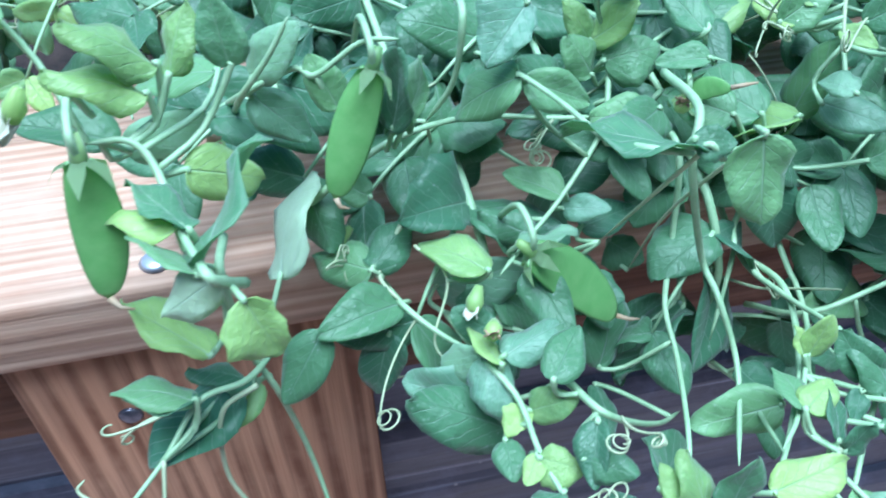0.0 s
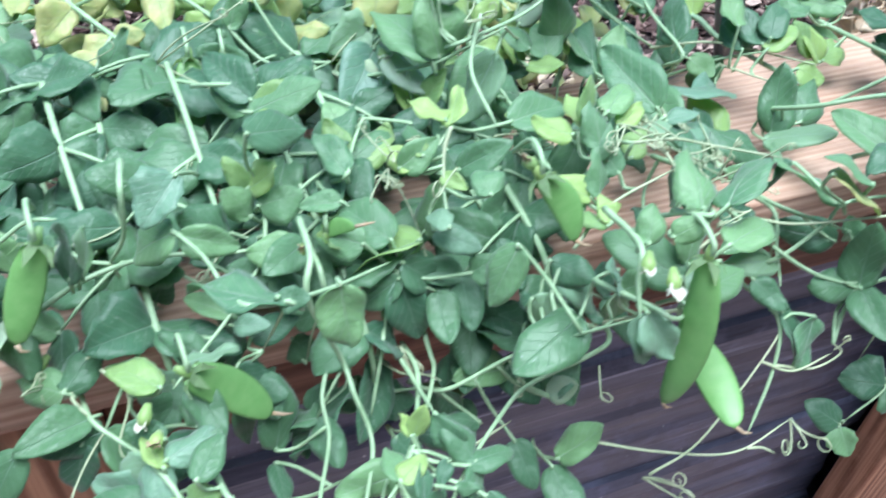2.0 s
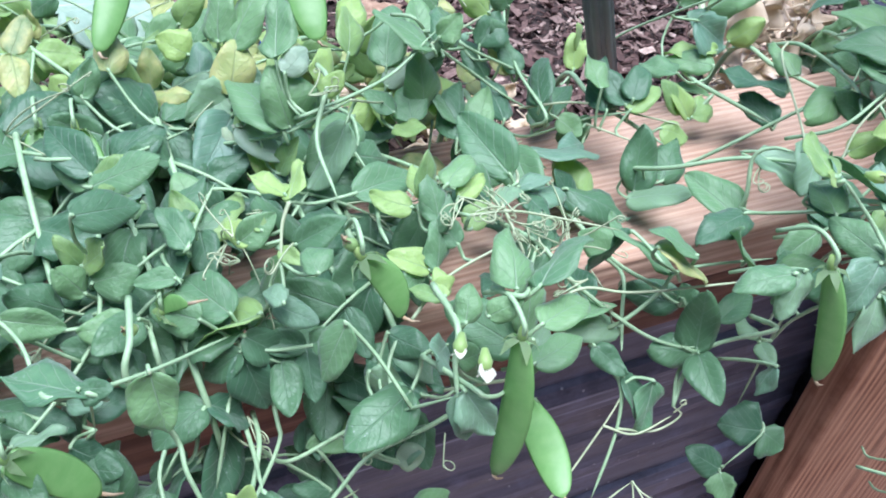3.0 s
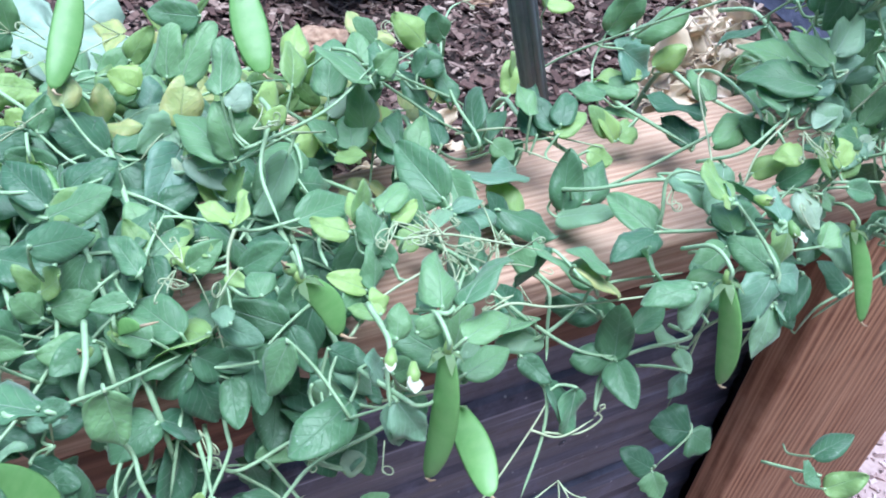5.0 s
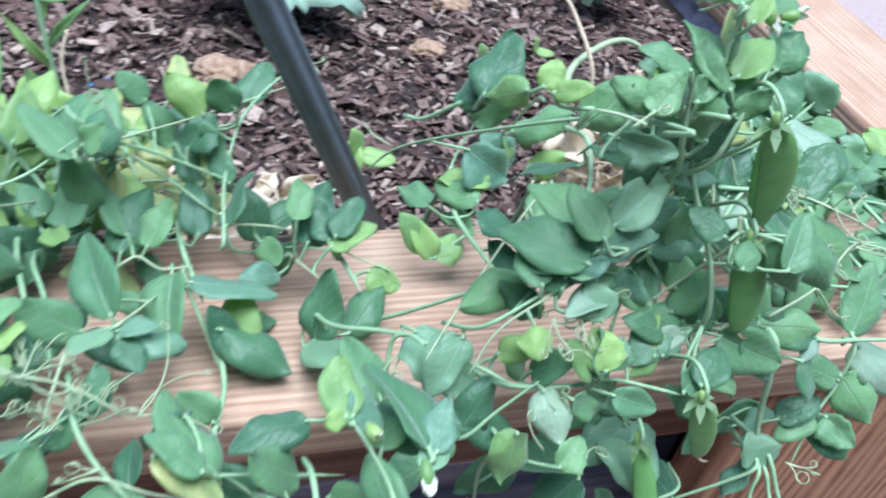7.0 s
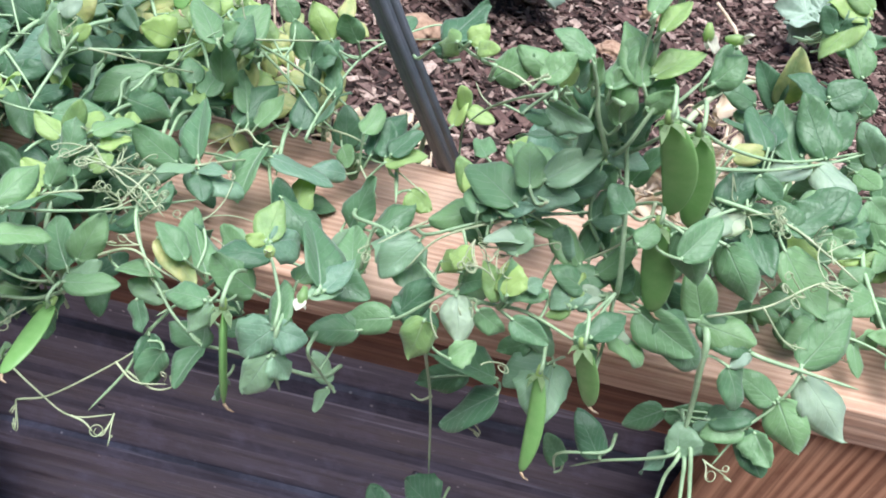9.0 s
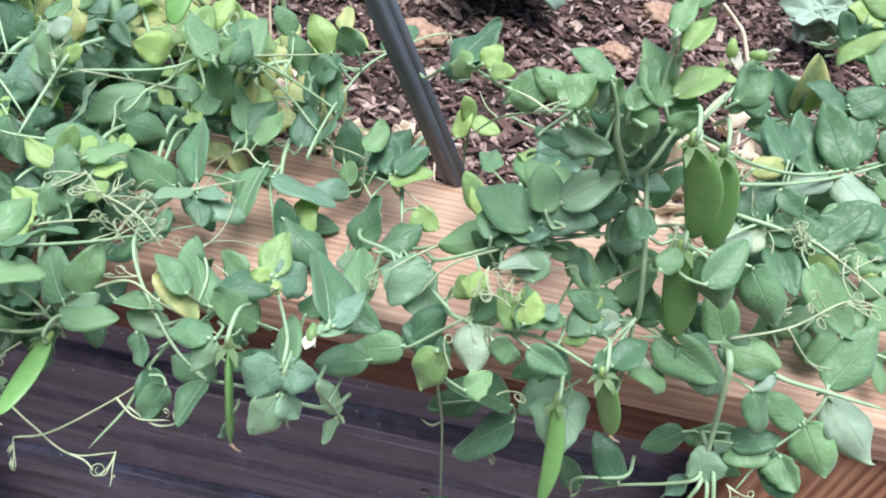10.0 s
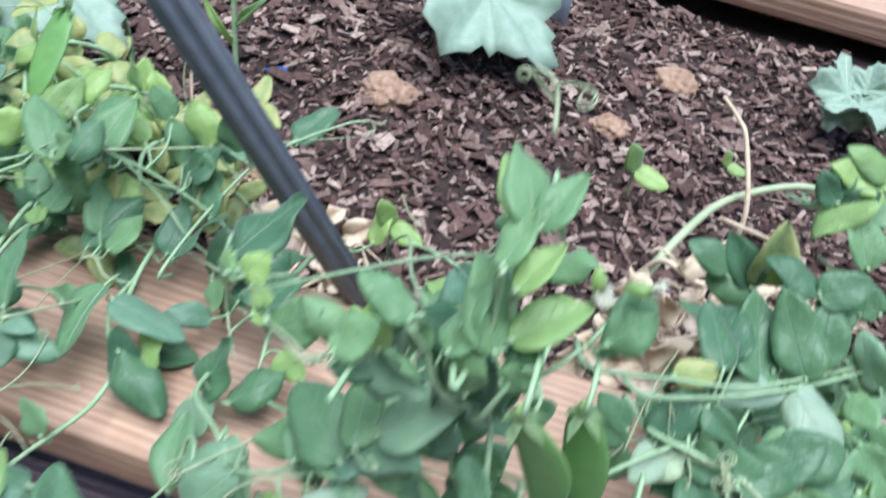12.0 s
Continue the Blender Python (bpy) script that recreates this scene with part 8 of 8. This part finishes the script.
leaf(p, LEAF_OLD_SHADED, (0.851, 0.115, 0.138), (0.870, 0.121, 0.152), (-0.31, -0.80, 0.72), 0.80)
leaf(p, LEAF_YOUNG, (0.862, 0.156, 0.176), (0.838, 0.136, 0.159), (-0.59, -0.21, 0.87), 0.56)
leaf(p, LEAF, (0.868, 0.129, 0.150), (0.854, 0.148, 0.171), (0.14, -0.68, 0.70), 0.56)
leaf(p, LEAF_OLD_SHADED, (0.796, 0.038, 0.098), (0.806, 0.057, 0.123), (-0.22, -0.60, 0.71), 0.57)
leaf(p, LEAF_PALE, (0.812, 0.040, 0.098), (0.792, 0.025, 0.091), (0.12, -0.54, 0.93), 0.57)
leaf(p, LEAF_YELLOW, (0.794, 0.058, 0.122), (0.815, 0.064, 0.128), (0.08, -0.69, 0.76), 0.59)
leaf(p, LEAF_OLD_SHADED, (0.831, 0.027, 0.101), (0.862, 0.051, 0.118), (-0.28, -0.33, 0.90), 0.56)
leaf(p, LEAF_OLD_SHADED, (0.815, 0.033, 0.095), (0.825, 0.001, 0.091), (-0.34, -0.12, 0.95), 0.56)
leaf(p, LEAF, (0.831, 0.017, 0.097), (0.860, -0.004, 0.071), (0.23, -0.81, 0.80), 0.56)
leaf(p, LEAF, (0.857, 0.034, 0.102), (0.876, 0.027, 0.102), (-0.37, -0.77, 0.65), 0.91)
leaf(p, LEAF, (0.854, -0.028, 0.055), (0.874, -0.003, 0.083), (-0.11, -0.76, 0.80), 0.56)
leaf(p, LEAF_PALE, (0.857, -0.032, 0.051), (0.890, -0.052, 0.029), (0.09, -0.63, 0.82), 0.56)
leaf(p, LEAF, (0.845, -0.043, 0.037), (0.821, -0.037, 0.048), (0.08, -0.81, 0.66), 0.61)
leaf(p, LEAF, (0.846, -0.042, 0.039), (0.863, -0.063, 0.021), (-0.28, -0.86, 0.59), 0.71)
leaf(p, LEAF, (0.835, -0.049, 0.017), (0.812, -0.056, 0.011), (-0.13, -0.46, 0.93), 0.63)
leaf(p, LEAF_OLD_SHADED, (0.834, -0.050, 0.016), (0.850, -0.067, -0.000), (-0.25, -0.89, 0.58), 0.68)
leaf(p, LEAF, (0.793, -0.023, 0.068), (0.781, -0.006, 0.089), (-0.26, -0.87, 0.55), 0.67)
leaf(p, LEAF_OLD_SHADED, (0.791, -0.024, 0.068), (0.820, -0.040, 0.068), (-0.36, -0.60, 0.91), 0.56)
leaf(p, LEAF_PALE, (0.820, -0.035, 0.066), (0.811, -0.044, 0.059), (-0.28, -0.37, 0.94), 0.62)
leaf(p, LEAF, (0.810, -0.043, 0.058), (0.827, -0.055, 0.036), (0.35, -0.65, 0.79), 0.56)
leaf(p, LEAF_GREY, (0.806, -0.061, -0.009), (0.800, -0.051, 0.008), (-0.24, -0.99, 0.46), 1.04)
leaf(p, LEAF_GREY, (0.803, -0.058, -0.006), (0.788, -0.063, -0.030), (-0.73, 0.19, 0.52), 0.56)
leaf(p, LEAF_YOUNG, (0.865, 0.155, 0.176), (0.837, 0.155, 0.181), (0.06, -0.56, 0.88), 0.56)
leaf(p, LEAF_YOUNG, (0.866, 0.159, 0.180), (0.844, 0.159, 0.191), (0.36, -0.66, 0.72), 0.56)
leaf(p, LEAF_OLD_SHADED, (0.821, -0.088, -0.035), (0.852, -0.102, -0.034), (-0.21, -0.46, 0.93), 0.56)
leaf(p, LEAF_OLD_SHADED, (0.815, -0.047, 0.014), (0.838, -0.046, 0.028), (-0.41, -0.27, 0.82), 0.56)
leaf(p, LEAF, (0.840, -0.052, 0.019), (0.849, -0.070, 0.015), (-0.65, -0.59, 0.62), 0.89)
leaf(p, LEAF, (0.803, 0.045, 0.100), (0.806, 0.058, 0.122), (-0.34, -0.85, 0.49), 0.73)
leaf(p, LEAF_PALE, (0.804, 0.041, 0.097), (0.789, 0.020, 0.094), (0.19, -0.29, 0.96), 0.69)
leaf(p, LEAF_OLD_SHADED, (0.821, 0.078, 0.121), (0.808, 0.110, 0.123), (-0.54, -0.16, 0.97), 0.68)
leaf(p, LEAF_OLD_SHADED, (0.854, 0.035, 0.102), (0.833, 0.039, 0.113), (0.16, -0.82, 0.65), 0.86)
leaf(p, LEAF_OLD_SHADED, (0.860, 0.034, 0.101), (0.878, 0.045, 0.109), (-0.13, -0.49, 1.00), 0.83)
leaf(p, LEAF_OLD_SHADED, (0.840, 0.083, 0.116), (0.828, 0.118, 0.119), (-0.61, -0.20, 0.92), 0.70)
leaf(p, LEAF_OLD_SHADED, (0.858, 0.092, 0.118), (0.856, 0.111, 0.140), (-0.35, -0.82, 0.60), 0.78)
leaf(p, LEAF_OLD_SHADED, (0.892, 0.094, 0.111), (0.877, 0.109, 0.128), (-0.26, -0.93, 0.52), 0.56)
leaf(p, LEAF, (0.872, 0.116, 0.134), (0.852, 0.113, 0.136), (0.29, -0.80, 0.64), 0.78)
leaf(p, LEAF, (0.881, 0.119, 0.135), (0.861, 0.122, 0.146), (0.03, -1.00, 0.49), 0.65)
leaf(p, LEAF_OLD_SHADED, (0.847, 0.149, 0.166), (0.833, 0.152, 0.179), (0.14, -0.87, 0.38), 0.66)
leaf(p, LEAF_OLD_SHADED, (0.850, 0.148, 0.165), (0.861, 0.150, 0.178), (-0.34, -0.84, 0.58), 0.86)
leaf(p, LEAF_OLD_SHADED, (0.844, 0.151, 0.167), (0.846, 0.164, 0.185), (-0.29, -0.74, 0.60), 0.57)
leaf(p, LEAF_OLD_SHADED, (0.838, 0.029, 0.101), (0.823, 0.039, 0.113), (0.00, -0.87, 0.66), 0.77)
leaf(p, LEAF_OLD_SHADED, (0.823, 0.028, 0.102), (0.809, 0.039, 0.098), (-0.62, -0.44, 0.82), 0.78)
leaf(p, LEAF, (0.875, 0.057, 0.110), (0.863, 0.041, 0.106), (-0.16, -0.24, 1.09), 0.79)
leaf(p, LEAF, (0.879, 0.061, 0.113), (0.894, 0.053, 0.106), (-0.13, -0.88, 0.71), 0.94)
leaf(p, LEAF_OLD_SHADED, (0.811, 0.051, 0.118), (0.827, 0.042, 0.110), (0.02, -0.79, 0.73), 0.70)
leaf(p, LEAF, (0.877, 0.089, 0.110), (0.886, 0.071, 0.115), (-0.60, -0.16, 0.66), 0.72)
leaf(p, LEAF, (0.849, 0.057, 0.113), (0.840, 0.032, 0.107), (-0.30, -0.27, 1.02), 0.61)
leaf(p, LEAF, (0.790, -0.026, 0.068), (0.820, -0.037, 0.074), (-0.29, -0.57, 0.77), 0.63)
leaf(p, LEAF_GREY, (0.890, 0.094, 0.114), (0.870, 0.102, 0.133), (-0.42, -0.88, 0.03), 0.65)
leaf(p, LEAF_OLD_SHADED, (0.846, 0.043, 0.108), (0.870, 0.050, 0.121), (-0.13, -0.51, 0.86), 0.79)
tendril(p, (0.845, -0.005, 0.086), (-0.020, -0.004, 0.016), rng, 0.028)
tendril(p, (0.848, 0.007, 0.110), (0.021, 0.016, -0.006), rng, 0.030)
tendril(p, (0.848, -0.005, 0.098), (0.015, -0.000, -0.006), rng, 0.020)
tendril(p, (0.821, 0.032, 0.111), (0.006, -0.012, -0.004), rng, 0.020)
tendril(p, (0.795, 0.049, 0.118), (0.008, -0.008, -0.007), rng, 0.020)
tendril(p, (0.817, -0.064, -0.001), (0.010, -0.010, -0.000), rng, 0.020)
tendril(p, (0.849, 0.020, 0.105), (-0.022, -0.024, 0.001), rng, 0.036)
tendril(p, (0.852, 0.002, 0.107), (-0.009, 0.010, 0.004), rng, 0.020)
tendril(p, (0.819, -0.015, 0.095), (-0.006, -0.005, 0.001), rng, 0.020)
tendril(p, (0.865, 0.001, 0.094), (-0.017, -0.010, 0.003), rng, 0.022)
tendril(p, (0.836, -0.028, 0.072), (0.014, 0.001, -0.004), rng, 0.020)
tendril(p, (0.821, 0.032, 0.111), (0.010, -0.014, -0.005), rng, 0.020)
tendril(p, (0.810, 0.036, 0.100), (0.020, -0.012, 0.009), rng, 0.027)
thicket(p, rng, 26)
